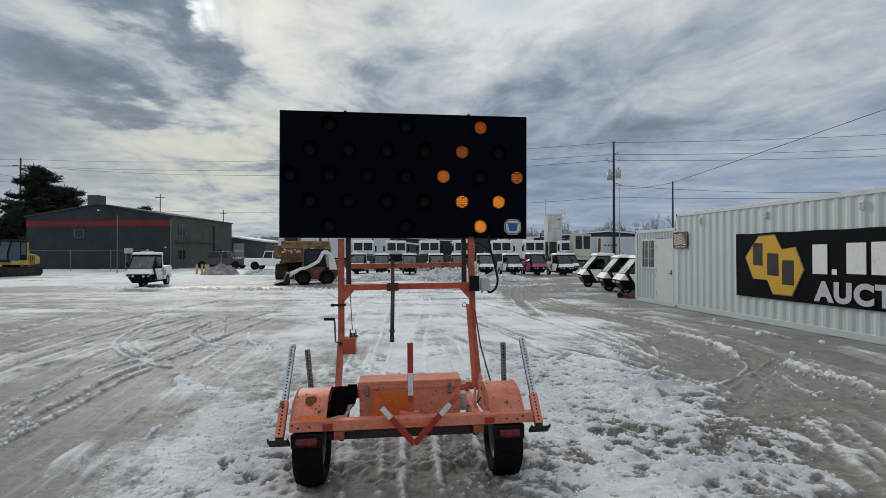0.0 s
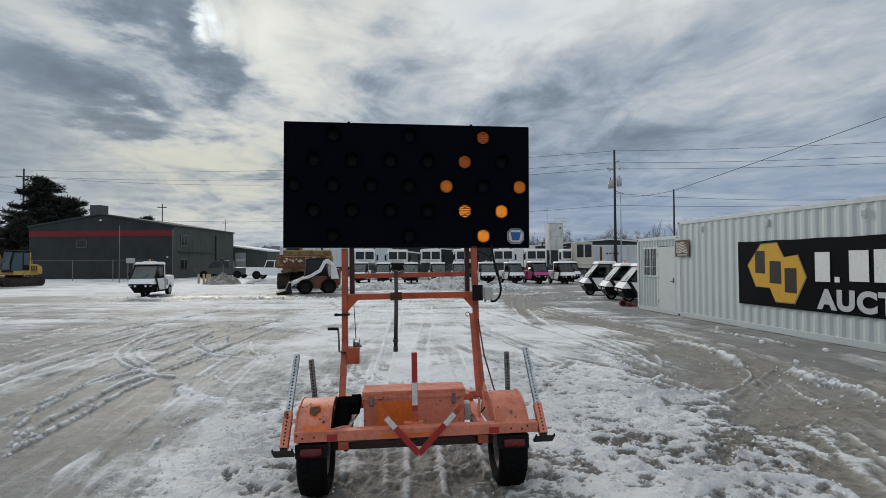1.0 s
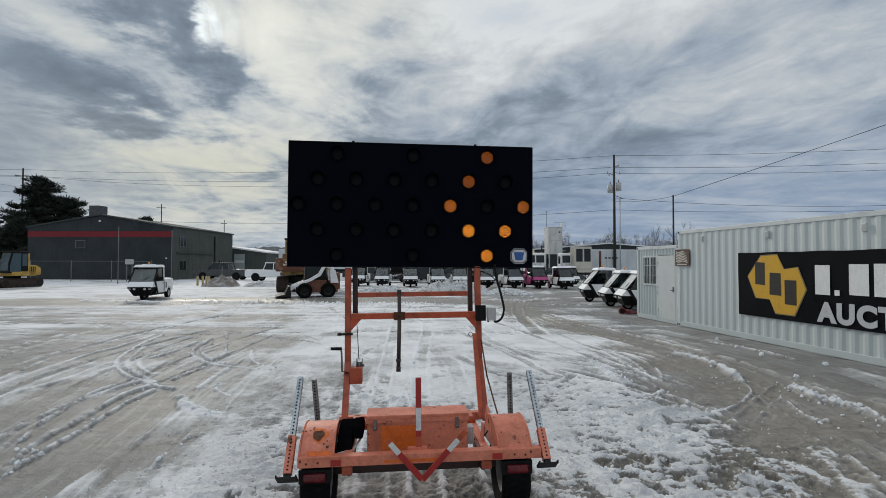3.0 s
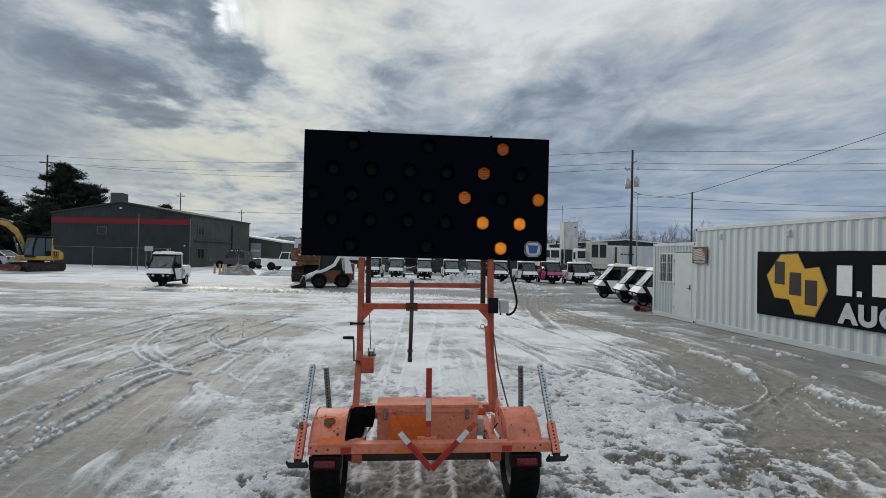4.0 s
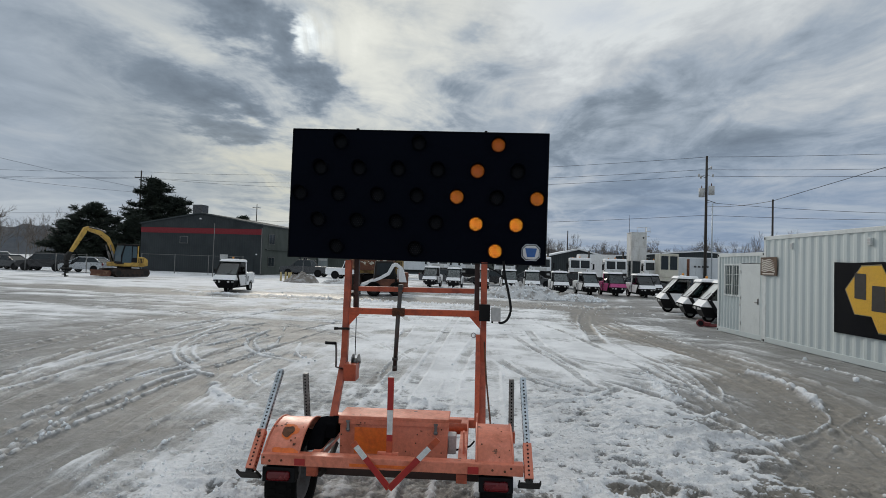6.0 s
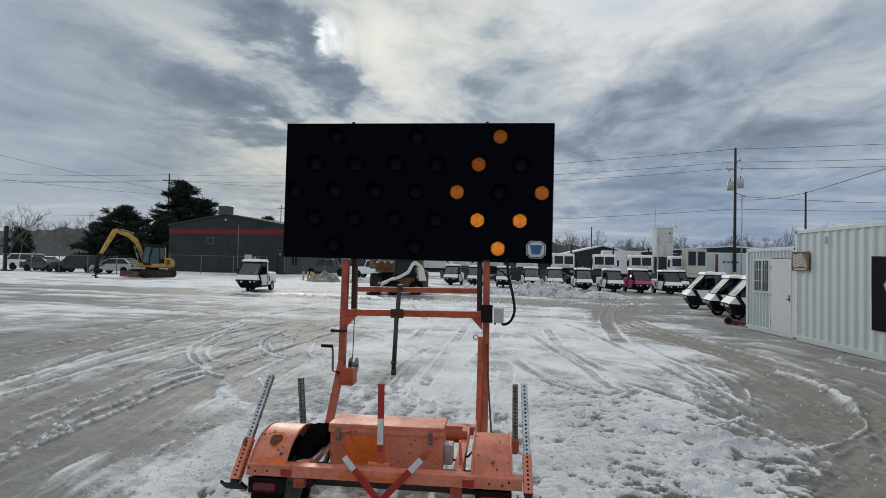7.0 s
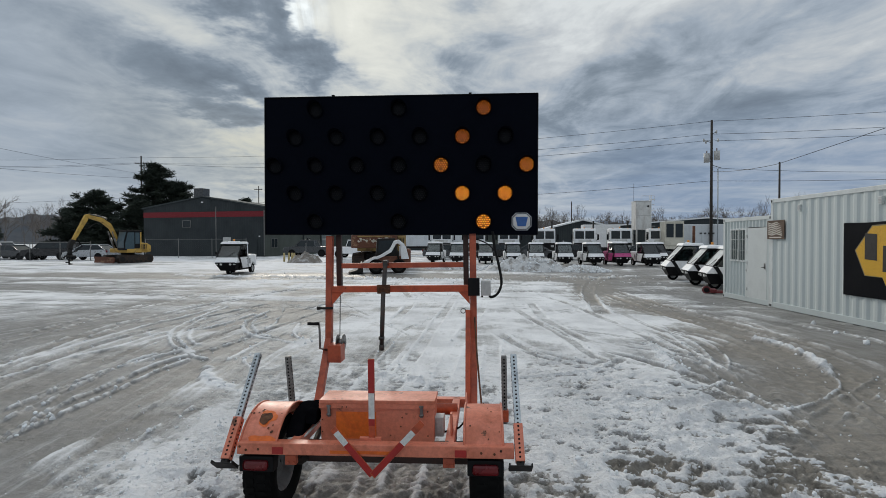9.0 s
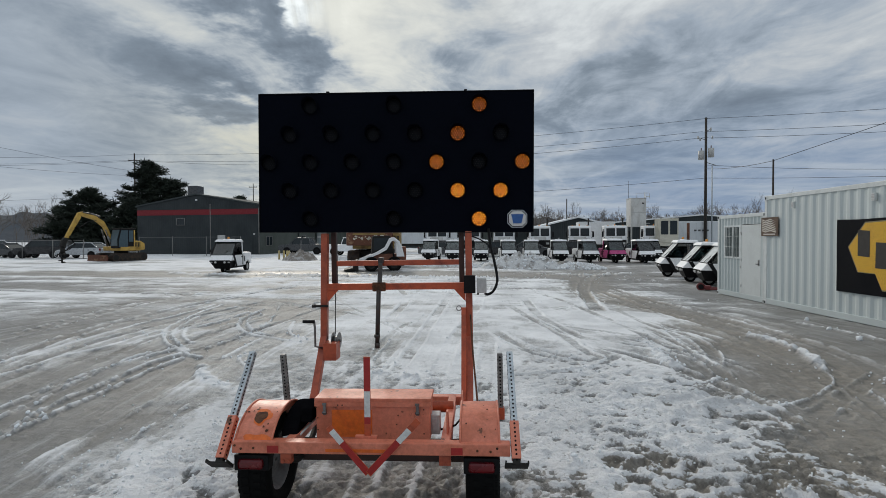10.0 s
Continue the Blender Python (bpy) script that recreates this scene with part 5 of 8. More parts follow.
def build_trailer():
    t = thing("arrow_board_trailer", TR, "orange wheeled trailer carrying a black arrow board, parked on snow", "trailer")
    # chassis
    part("rear_bar", shape(box, -0.84, 0.90, 0.0, 0.075, 0.455, 0.528, 0.006), ORANGE, t)
    part("rear_bar_worn_paint", shape(box, -0.24, 0.16, -0.002, 0.0, 0.470, 0.490), ORANGE_NEW, t)
    part("cross_member", shape(box, -0.60, 0.60, 0.34, 0.39, 0.37, 0.41, 0.005), INNER_MAST, t)
    part("axle", shape(box, -0.62, 0.62, 0.30, 0.36, 0.285, 0.34, 0.006), INNER_MAST, t)
    for x in (-0.50, 0.50):
        part("side_rail", shape(box, x - 0.03, x + 0.03, 0.075, 1.05, 0.445, 0.515, 0.005), ORANGE, t)
        part("spring", shape(tube, [(x, 0.05, 0.40), (x, 0.2, 0.33), (x, 0.33, 0.305), (x, 0.46, 0.33), (x, 0.62, 0.40)], 0.022, 6), MUD_IRON, t)
        sh = bmesh.new()
        box(sh, x - 0.036, x + 0.036, 0.02, 0.06, 0.385, 0.446, 0.004)
        for hx in (-0.018, 0.018):
            rod(sh, (x + hx, 0.018, 0.40), (x + hx, 0.012, 0.40), 0.012, seg=8)
        part("spring_hanger", sh, MAST, t)
    part("front_cross_bar", shape(box, -0.66, 0.66, 0.98, 1.05, 0.445, 0.515, 0.005), ORANGE, t)
    part("round_cross_tube", shape(rod, (-0.48, 0.72, 0.52), (0.52, 0.72, 0.52), 0.042, seg=16), ORANGE_DARK, t)
    for s in (-1, 1):
        x0, x1 = sorted((s * 0.595, s * 0.835))
        fender(t, x0, x1, s < 0)
        w = wheel(t, pose(s * 0.73, 0.33, 0.275), 0.31, 0.205)
        lamp = part("tail_light_housing", shape(box, s * 0.725 - 0.112, s * 0.725 + 0.112, 0.02, 0.10, 0.335, 0.435, 0.008), BLACK, t)
        bm = bmesh.new()
        box(bm, s * 0.725 - 0.080, s * 0.725 + 0.080, 0.004, 0.022, 0.352, 0.412, 0.018)
        part("tail_light", bm, RED_LENS, lamp, "red tail light")
        part("reflector", shape(box, s * 0.575 - 0.036, s * 0.575 + 0.036, -0.004, 0.0, 0.462, 0.506, 0.002), RED_TAPE, t, "red reflector")
        for hx, hz in ((0.82, 0.505), (0.78, 0.485), (0.70, 0.49)):
            part("bolt", shape(rod, (s * hx, -0.004, hz), (s * hx, 0.0, hz), 0.008, seg=6), RUST, t)
    # the tool box
    bx = part("tool_box", shape(box, -0.370, 0.392, 0.235, 0.435, 0.46, 0.715, 0.004), ORANGE, t, "faded orange steel tool box")
    part("lid", shape(box, -0.378, 0.400, 0.222, 0.445, 0.712, 0.735, 0.004), ORANGE, bx)
    part("lid_lip", shape(box, -0.378, 0.400, 0.222, 0.230, 0.680, 0.712), ORANGE, bx)
    part("bare_paint", shape(box, -0.265, 0.005, 0.2325, 0.2352, 0.475, 0.655), ORANGE_NEW, bx, "square of unfaded orange paint")
    for x in (-0.31, 0.31):
        bm = bmesh.new()
        box(bm, x - 0.014, x + 0.014, 0.212, 0.222, 0.690, 0.705, 0.002)
        box(bm, x - 0.010, x + 0.010, 0.216, 0.236, 0.625, 0.695, 0.003)
        rod(bm, (x - 0.014, 0.218, 0.64), (x + 0.014, 0.218, 0.64), 0.008, seg=8)
        part("latch", bm, STEEL, bx, "steel toggle latch")
    bm = bmesh.new()
    random.seed(5)
    for x, z in ((-0.22, 0.69), (-0.19, 0.69), (-0.36, 0.60), (-0.36, 0.52), (0.35, 0.66), (0.18, 0.62), (0.35, 0.5), (0.17, 0.56), (-0.37, 0.67), (0.1, 0.50)):
        rod(bm, (x, 0.2355, z), (x, 0.2330 if z < 0.68 else 0.220, z), 0.005, seg=7)
    part("rivets", bm, RUST, bx)
    # black battery case beside the left mudguard
    bm = bmesh.new()
    prism(bm, [(0.15, 0.50), (0.18, 0.55), (0.25, 0.60), (0.34, 0.635), (0.48, 0.645), (0.58, 0.62), (0.58, 0.50)], -0.588, -0.475, "x", 0.02)
    prism(bm, [(0.22, 0.57), (0.25, 0.655), (0.42, 0.675), (0.48, 0.64), (0.46, 0.57)], -0.475, -0.40, "x", 0.012)
    for k in range(3):
        box(bm, -0.575 + 0.032 * k, -0.560 + 0.032 * k, 0.36, 0.46, 0.612, 0.626, 0.003)
    part("battery_case", bm, BLACK_CASE, t, "black plastic battery case")
    part("strap", shape(tube, [(-0.56, 0.13, 0.505), (-0.47, 0.2, 0.50), (-0.41, 0.33, 0.56)], 0.008, 6), WHITE_TAPE, t)
    bm = bmesh.new()
    box(bm, 0.385, 0.45, 0.30, 0.40, 0.47, 0.60, 0.006)
    box(bm, 0.40, 0.43, 0.29, 0.30, 0.50, 0.58, 0.003)
    part("junction_box", bm, GREY_PLASTIC, t)
    part("brake_cable", shape(tube, [(0.43, 0.36, 0.48), (0.50, 0.42, 0.47), (0.55, 0.40, 0.50), (0.58, 0.42, 0.53)], 0.007, 6), BLACK, t)
    # warning chevron and upright reflector
    tape_bar(t, "chevron_arm", (0.030, -0.012, 0.345), (-0.215, -0.012, 0.632), 0.042, ((0.02, 0.66, RED_TAPE), (0.66, 0.92, WHITE_TAPE)))
    tape_bar(t, "chevron_arm", (0.030, -0.018, 0.345), (0.345, -0.018, 0.680), 0.042, ((0.02, 0.60, RED_TAPE), (0.60, 0.82, WHITE_TAPE)))
    tape_bar(t, "upright_reflector", (0.010, 0.08, 0.50), (0.012, 0.08, 1.045), 0.042, ((0.22, 0.30, RED_TAPE), (0.30, 0.60, WHITE_TAPE), (0.60, 0.99, RED_TAPE)))
    part("reflector_bracket", shape(box, -0.07, 0.07, 0.075, 0.10, 0.50, 0.545, 0.004), ORANGE, t)
    # stabilising legs
    stabiliser(t, (-0.905, -0.03, 0.400), (-0.900, 0.47, 0.985), (0.03, 0.30), GALV)
    stabiliser(t, (0.935, -0.03, 0.420), (0.925, 0.44, 0.990), (0.03, 0.26), GALV)
    for x, lean, z1 in ((-0.825, -0.050, 0.86), (0.880, 0.0, 0.87)):
        leg = perforated(t, "stabiliser_leg", (x, 0.93, 0.34), (x + lean, 0.96, z1), 0.042, GALV_DARK)
        part("leg_sleeve", shape(box, x - 0.03, x + 0.03, 0.90, 0.965, 0.36, 0.45, 0.004), ORANGE_DARK, t)
        part("leg_bracket", shape(box, min(x, math.copysign(0.66, x)), max(x, math.copysign(0.66, x)), 0.98, 1.04, 0.375, 0.425), ORANGE_DARK, t)
    # mast
    L_, R_ = -0.602, 0.640
    for x in (L_, R_):
        bm = bmesh.new()
        beam(bm, (x, 0.86, 0.48), (x, 1.20, 0.96), 0.055, 0.060)
        beam(bm, (x, 1.195, 0.93), (x, 1.27, 1.84), 0.055, 0.060)
        part("mast_post", bm, MAST, t)
        s = 1 if x > 0 else -1
        xi = x - s * 0.062
        part("inner_mast", shape(beam, (xi, 1.33, 1.33), (xi, 1.34, 2.2), 0.045, 0.05), INNER_MAST, t)
        bm = bmesh.new()
        pts = [(x - s * 0.03, 1.36), (x - s * 0.13, 1.36), (x - s * 0.03, 1.25)]
        prism(bm, pts, 1.20, 1.208, "y")
        part("gusset", bm, ORANGE_DARK, t)
    part("cross_bar", shape(box, L_ + 0.03, R_ - 0.03, 1.19, 1.245, 1.355, 1.41, 0.004), ORANGE_DARK, t)
    part("upper_cross_bar", shape(box, L_ + 0.085, R_ - 0.085, 1.31, 1.36, 1.555, 1.60, 0.004), MAST, t)
    part("support_strut", shape(beam, (R_ - 0.045, 0.84, 0.50), (R_ - 0.045, 1.17, 1.20), 0.04, 0.045), ORANGE_DARK, t)
    ring = [(R_ - 0.085 + 0.02 * math.cos(a), 1.16, 1.20 + 0.02 * math.sin(a)) for a in np.linspace(0, 2 * math.pi, 13)]
    part("pin_ring", shape(tube, ring, 0.004, 5), STEEL, t)
    # screw jack through the cross bar
    xj = -0.118
    bm = bmesh.new()
    rod(bm, (xj, 1.16, 1.36), (xj - 0.012, 1.12, 0.92), 0.019, seg=14)
    rod(bm, (xj - 0.012, 1.12, 0.99), (xj - 0.012, 1.12, 0.965), 0.025, seg=14)
    rod(bm, (xj - 0.012, 1.12, 0.92), (xj - 0.013, 1.118, 0.875), 0.022, seg=14)
    jk = part("screw_jack", bm, JACK, t, "steel screw jack tube")
    bm = bmesh.new()
    beam(bm, (xj, 1.20, 1.40), (xj, 1.26, 1.575), 0.035, 0.03)
    box(bm, xj - 0.02, xj + 0.02, 1.25, 1.33, 1.575, 1.625, 0.003)
    part("jack_head", bm, JACK, jk)
    bm = bmesh.new()
    box(bm, xj - 0.055, xj + 0.055, 1.165, 1.19, 1.345, 1.42, 0.004)
    for hx in (-0.045, 0.045):
        rod(bm, (xj + hx, 1.165, 1.385), (xj + hx, 1.152, 1.385), 0.011, seg=6)
    part("jack_clamp", bm, RUST, t)
    # hand winch on the left post
    bm = bmesh.new()
    box(bm, L_ + 0.03, L_ + 0.14, 1.05, 1.18, 0.785, 0.93, 0.004)
    wn = part("winch", bm, MAST, t, "hand winch with a cable reel")
    bm = bmesh.new()
    for x in (L_ + 0.085, L_ + 0.135):
        rod(bm, (x - 0.003, 1.17, 0.93), (x + 0.003, 1.17, 0.93), 0.070, seg=24)
    rod(bm, (L_ + 0.085, 1.17, 0.93), (L_ + 0.135, 1.17, 0.93), 0.035, seg=16)
    rod(bm, (L_ + 0.13, 1.17, 0.93), (L_ + 0.155, 1.17, 0.93), 0.012, seg=10)
    part("reel", bm, STEEL, wn)
    part("winch_cable", shape(rod, (L_ + 0.105, 1.16, 0.99), (L_ + 0.075, 1.30, 1.36), 0.004, seg=6), MUD_IRON, wn)
    bm = bmesh.new()
    tube(bm, [(L_ + 0.01, 1.10, 0.88), (L_ - 0.04, 1.07, 0.90), (L_ - 0.045, 1.08, 1.06), (L_ - 0.05, 1.08, 1.105)], 0.009, 6)
    cr = part("crank", bm, STEEL, wn)
    part("crank_grip", shape(rod, (L_ - 0.045, 1.08, 1.105), (L_ - 0.14, 1.06, 1.11), 0.014, seg=10), BLACK, cr, "black rubber grip")
    bm = bmesh.new()
    box(bm, L_ - 0.06, L_ + 0.05, 1.15, 1.17, 1.215, 1.235, 0.003)
    rod(bm, (L_ - 0.06, 1.16, 1.225), (L_ - 0.09, 1.16, 1.225), 0.014, seg=8)
    part("travel_clamp", bm, MUD_IRON, t)
    # control box
    part("bracket_plate", shape(box, R_ - 0.04, R_ + 0.055, 1.10, 1.15, 1.33, 1.475, 0.004), BLACK, t)
    cb = part("control_box", shape(box, R_ + 0.065, R_ + 0.145, 1.06, 1.14, 1.335, 1.455, 0.008), GREY_PLASTIC, t, "grey plastic control box")
    bm = bmesh.new()
    for x in (R_ + 0.075, R_ + 0.135):
        rod(bm, (x, 1.10, 1.335), (x, 1.10, 1.318), 0.008, seg=8)
    part("cable_glands", bm, BLACK, cb)
    loop = curve_points([(R_ + 0.17, 1.24, 1.86), (R_ + 0.185, 1.22, 1.72), (R_ + 0.215, 1.18, 1.58), (R_ + 0.235, 1.14, 1.44), (R_ + 0.21, 1.11, 1.36), (R_ + 0.17, 1.10, 1.325), (R_ + 0.135, 1.10, 1.32)])
    part("power_cable", shape(tube, loop, 0.011, 8), BLACK, t)
    part("power_cable", shape(tube, curve_points([(R_ - 0.02, 1.26, 1.80), (R_ + 0.05, 1.24, 1.79), (R_ + 0.13, 1.23, 1.75), (R_ + 0.18, 1.22, 1.70)]), 0.006, 6), BLACK, t)
    part("brake_line", shape(tube, [(R_ + 0.01, 1.13, 1.15), (R_ + 0.03, 0.95, 0.85), (R_ + 0.06, 0.62, 0.60), (R_ + 0.06, 0.50, 0.50)], 0.007, 6), RUST, t)
    bm = bmesh.new()
    pts = [(0.30, 0.50), (0.62, 0.50), (0.60, 0.62), (0.54, 0.70), (0.45, 0.70), (0.36, 0.62)]
    prism(bm, pts, 0.592, 0.600, "x")
    rod(bm, (0.592, 0.46, 0.60), (0.586, 0.46, 0.60), 0.022, seg=12)
    part("hinge_plate", bm, ORANGE, t)
    part("hinge_plate", shape(prism, [(0.20, 0.50), (0.34, 0.50), (0.30, 0.56), (0.24, 0.66), (0.20, 0.66)], 0.50, 0.512, "x"), ORANGE, t)

    # the board
    B0, B1, Z0, Z1, YB = -1.175, 1.165, 1.845, 3.025, 1.235
    bm = bmesh.new()
    box(bm, B0, B1, YB, YB + 0.035, Z0, Z1, 0.004)
    board = part("sign_board", bm, BLACK_PANEL, t, "matte black arrow board panel with amber lamps")
    board.matrix_local = pose(0, 0, 0, 0, 0.9, 0.6)
    for x in (-0.75, 0, 0.75):
        part("stiffener", shape(box, x - 0.025, x + 0.025, YB + 0.035, YB + 0.075, Z0 + 0.03, Z1 - 0.03), BLACK_PANEL, board)
    bm = bmesh.new()
    box(bm, B0 - 0.004, B1 + 0.004, YB - 0.006, YB + 0.045, Z1, Z1 + 0.006)
    box(bm, B0 - 0.006, B0, YB - 0.006, YB + 0.045, Z0 - 0.004, Z1)
    box(bm, B1, B1 + 0.006, YB - 0.006, YB + 0.045, Z0 - 0.004, Z1)
    box(bm, B0, B1, YB - 0.006, YB + 0.045, Z0 - 0.006, Z0)
    part("board_edging", bm, BLACK, board)
    for x in (-0.58, 0.60):
        part("lifting_lug", shape(box, x - 0.012, x + 0.012, YB + 0.01, YB + 0.03, Z1 + 0.006, Z1 + 0.022), BLACK, board)
    cz, spots = (Z0 + Z1) / 2, []
    for r in (-2, -1, 0, 1, 2):
        for k in {2: (2, 6, 10), 1: (1, 3, 5, 7, 9, 11), 0: (0, 2, 4, 6, 8, 10, 12)}[abs(r)]:
            spots.append((k, r))
    lit = {(10, 2), (10, -2), (9, 1), (9, -1), (11, -1), (8, 0), (12, 0)}
    R = 0.062
    bm = bmesh.new()
    bmesh.ops.create_uvsphere(bm, u_segments=24, v_segments=10, radius=1.0)
    bmesh.ops.delete(bm, geom=[v for v in bm.verts if v.co.z < -0.02], context="VERTS")
    for v in bm.verts:
        v.co = (v.co.x * R, -v.co.z * 0.014, v.co.y * R)
    for f in bm.faces:
        f.smooth = True
    bmesh.ops.recalc_face_normals(bm, faces=bm.faces[:])
    dome = mesh_of("lens", bm)
    dome2 = dome.copy()
    bm = bmesh.new()
    gap = 0.0195
    for j in range(-4, 5):
        for i in range(-4, 5):
            u, v = (i + 0.5 * (j % 2)) * gap, j * gap * 0.87
            if u * u + v * v < 0.0030 and (abs(u) > 0.006 or abs(v) < 0.02):
                y = -0.014 * math.sqrt(max(0, 1 - (u * u + v * v) / R ** 2))
                rod(bm, (u, y + 0.002, v), (u, y - 0.003, v), 0.0050, 0.0036, seg=8)
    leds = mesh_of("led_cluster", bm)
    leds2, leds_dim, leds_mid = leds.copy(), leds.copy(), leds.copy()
    bm = bmesh.new()
    seg, ro = 28, 0.068
    # visor: long over the top, short below
    front, back, front_i, back_i = [], [], [], []
    for k in range(seg):
        a = 2 * math.pi * k / seg
        reach = 0.012 + 0.085 * max(0.0, 0.5 + 0.5 * math.sin(a)) ** 1.2
        for lst, q, y in ((front, ro, -reach), (back, ro, 0.0), (front_i, ro - 0.003, -reach), (back_i, ro - 0.003, 0.0)):
            lst.append(bm.verts.new((q * math.cos(a), y, q * math.sin(a))))
    for k in range(seg):
        n = (k + 1) % seg
        for q in ((back[k], back[n], front[n], front[k]), (front[k], front[n], front_i[n], front_i[k]), (front_i[k], front_i[n], back_i[n], back_i[k])):
            bm.faces.new(q).smooth = True
    bmesh.ops.recalc_face_normals(bm, faces=bm.faces[:])
    visor = mesh_of("visor", bm)
    for k, r in spots:
        on = (k, r) in lit
        m = pose(-1.08 + 0.18 * k + (B0 + B1) / 2, YB - 0.001, cz + 0.24 * r)
        part("lens", dome if on else dome2, LENS_ON if on else LENS_OFF, board, "lit amber lamp" if on else "", m)
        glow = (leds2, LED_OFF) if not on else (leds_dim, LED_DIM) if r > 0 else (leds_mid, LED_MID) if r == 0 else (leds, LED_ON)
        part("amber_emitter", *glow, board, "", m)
        part("visor", visor, BLACK_PANEL, board, "", m)
    # maker's badge as a plain shape
    def octo(w, h, c):
        return [(-w + c, -h), (w - c, -h), (w, -h + c), (w, h - c), (w - c, h), (-w + c, h), (-w, h - c), (-w, -h + c)]
    bx_, bz = 1.035, Z0 + 0.11
    for w, h, c, y, mat in ((0.082, 0.074, 0.035, 0.002, BADGE_SILVER), (0.076, 0.068, 0.032, 0.004, BLACK), (0.070, 0.062, 0.03, 0.006, WHITE_TAPE)):
        part("badge", shape(prism, [(bx_ + p, bz + q) for p, q in octo(w, h, c)], YB - y, YB, "y"), mat, board)
    part("badge_mark", shape(prism, [(bx_ + p, bz + q) for p, q in ((-0.052, 0.038), (0.052, 0.038), (0.034, -0.040), (-0.034, -0.040))], YB - 0.010, YB, "y"), BADGE_BLUE, board)
    return t


trailer = build_trailer()

# ---- three-wheeled utility carts ----
def quad_ring(w, y0, y1, z):
    return [(-w, y0, z), (w, y0, z), (w, y1, z), (-w, y1, z)]


def cart_at(m, label, paint=WHITE, group="parked utility carts", beacon=True, pane=CLEAR):
    c = thing("utility_cart", m, label, "utility cart", group)
    # nose: a black prow that narrows downwards, a white hood above it in line with the windshield
    bm = shape(hull_between, quad_ring(0.36, -1.16, -0.55, 0.22), quad_ring(0.59, -1.40, -0.55, 0.665))
    bmesh.ops.bevel(bm, geom=bm.edges[:], offset=0.035, segments=2, affect="EDGES", profile=0.6)
    nose = part("nose", bm, BLACK, c, "black plastic nose with round headlights")
    for s in (-1, 1):
        part("headlight", shape(rod, (s * 0.24, -1.34, 0.57), (s * 0.24, -1.40, 0.57), 0.055, seg=14), WHITE_TAPE, nose)
        part("turn_lamp", shape(box, s * 0.46 - 0.06, s * 0.46 + 0.06, -1.395, -1.34, 0.54, 0.60, 0.01), GREY_PLASTIC, nose)
    bm = shape(hull_between, quad_ring(0.60, -1.40, -0.55, 0.65), quad_ring(0.575, -1.13, -0.55, 0.95))
    bmesh.ops.bevel(bm, geom=bm.edges[:], offset=0.03, segments=2, affect="EDGES", profile=0.6)
    part("hood", bm, paint, c)
    part("hood_seam", shape(box, -0.52, 0.52, -1.405, -1.38, 0.655, 0.675), BLACK, c)
    part("tub", shape(prism, [(-0.56, 0.34), (-0.56, 0.92), (0.24, 0.92), (0.24, 0.34)], -0.60, 0.60, "x", 0.02), paint, c)
    part("dashboard", shape(prism, [(-1.06, 0.94), (-0.98, 1.06), (-0.78, 1.04), (-0.72, 0.92)], -0.53, 0.53, "x", 0.015), BLACK, c)
    part("seat", shape(prism, [(-0.28, 0.92), (-0.28, 1.02), (-0.02, 1.04), (0.04, 1.42), (0.12, 1.42), (0.12, 0.92)], -0.30, 0.30, "x", 0.03), BLACK, c)
    ring = [(0.0 + 0.17 * math.cos(a), -0.60 - 0.07 * math.sin(a), 1.13 + 0.14 * math.sin(a)) for a in np.linspace(0, 2 * math.pi, 15)]
    part("steering_wheel", shape(tube, ring, 0.015, 5), BLACK, c)
    for s in (-1, 1):
        part("pillar", shape(beam, (s * 0.565, -1.13, 0.94), (s * 0.535, -0.53, 1.64), 0.055, 0.06), BLACK, c)
        part("rear_pillar", shape(beam, (s * 0.565, 0.17, 0.90), (s * 0.545, 0.14, 1.66), 0.07, 0.12), paint, c)
        door = part("door", shape(prism, [(-0.66, 0.38), (-0.98, 0.93), (0.08, 0.93), (0.08, 0.38)], s * 0.606 - 0.01, s * 0.606 + 0.01, "x", 0.006), paint, c)
        x0, x1 = sorted((s * 0.590, s * 0.620))
        part("door_seal", shape(prism, [(-1.14, 0.94), (-0.97, 0.94), (-0.64, 0.38), (-0.76, 0.34)], x0, x1, "x"), BLACK, door)
        part("door_seal", shape(box, *sorted((s * 0.600, s * 0.622)), 0.09, 0.15, 0.38, 0.94), BLACK, door)
        part("door_handle", shape(box, *sorted((s * 0.614, s * 0.636)), -0.10, 0.04, 0.80, 0.84, 0.005), BLACK, door)
        part("window_trim", shape(tube, [(s * 0.572, -1.00, 0.95), (s * 0.572, 0.10, 0.94), (s * 0.552, 0.08, 1.60), (s * 0.552, -0.50, 1.60)], 0.022, 5), BLACK, c)
        part("side_window", shape(hull_between, [(s * 0.560, -1.0, 0.95), (s * 0.560, 0.10, 0.95), (s * 0.566, 0.10, 0.95), (s * 0.566, -1.0, 0.95)], [(s * 0.540, -0.50, 1.62), (s * 0.540, 0.08, 1.62), (s * 0.546, 0.08, 1.62), (s * 0.546, -0.50, 1.62)]), CLEAR, c)
        bm = bmesh.new()
        rod(bm, (s * 0.58, -0.92, 1.04), (s * 0.66, -0.95, 1.12), 0.012, seg=6)
        box(bm, s * 0.675 - 0.045, s * 0.675 + 0.045, -0.98, -0.93, 1.08, 1.24, 0.015)
        part("mirror", bm, BLACK, c)
        wheel(c, pose(s * 0.53, 0.86, 0.27), 0.27, 0.17, GREY_PLASTIC, tread=False)
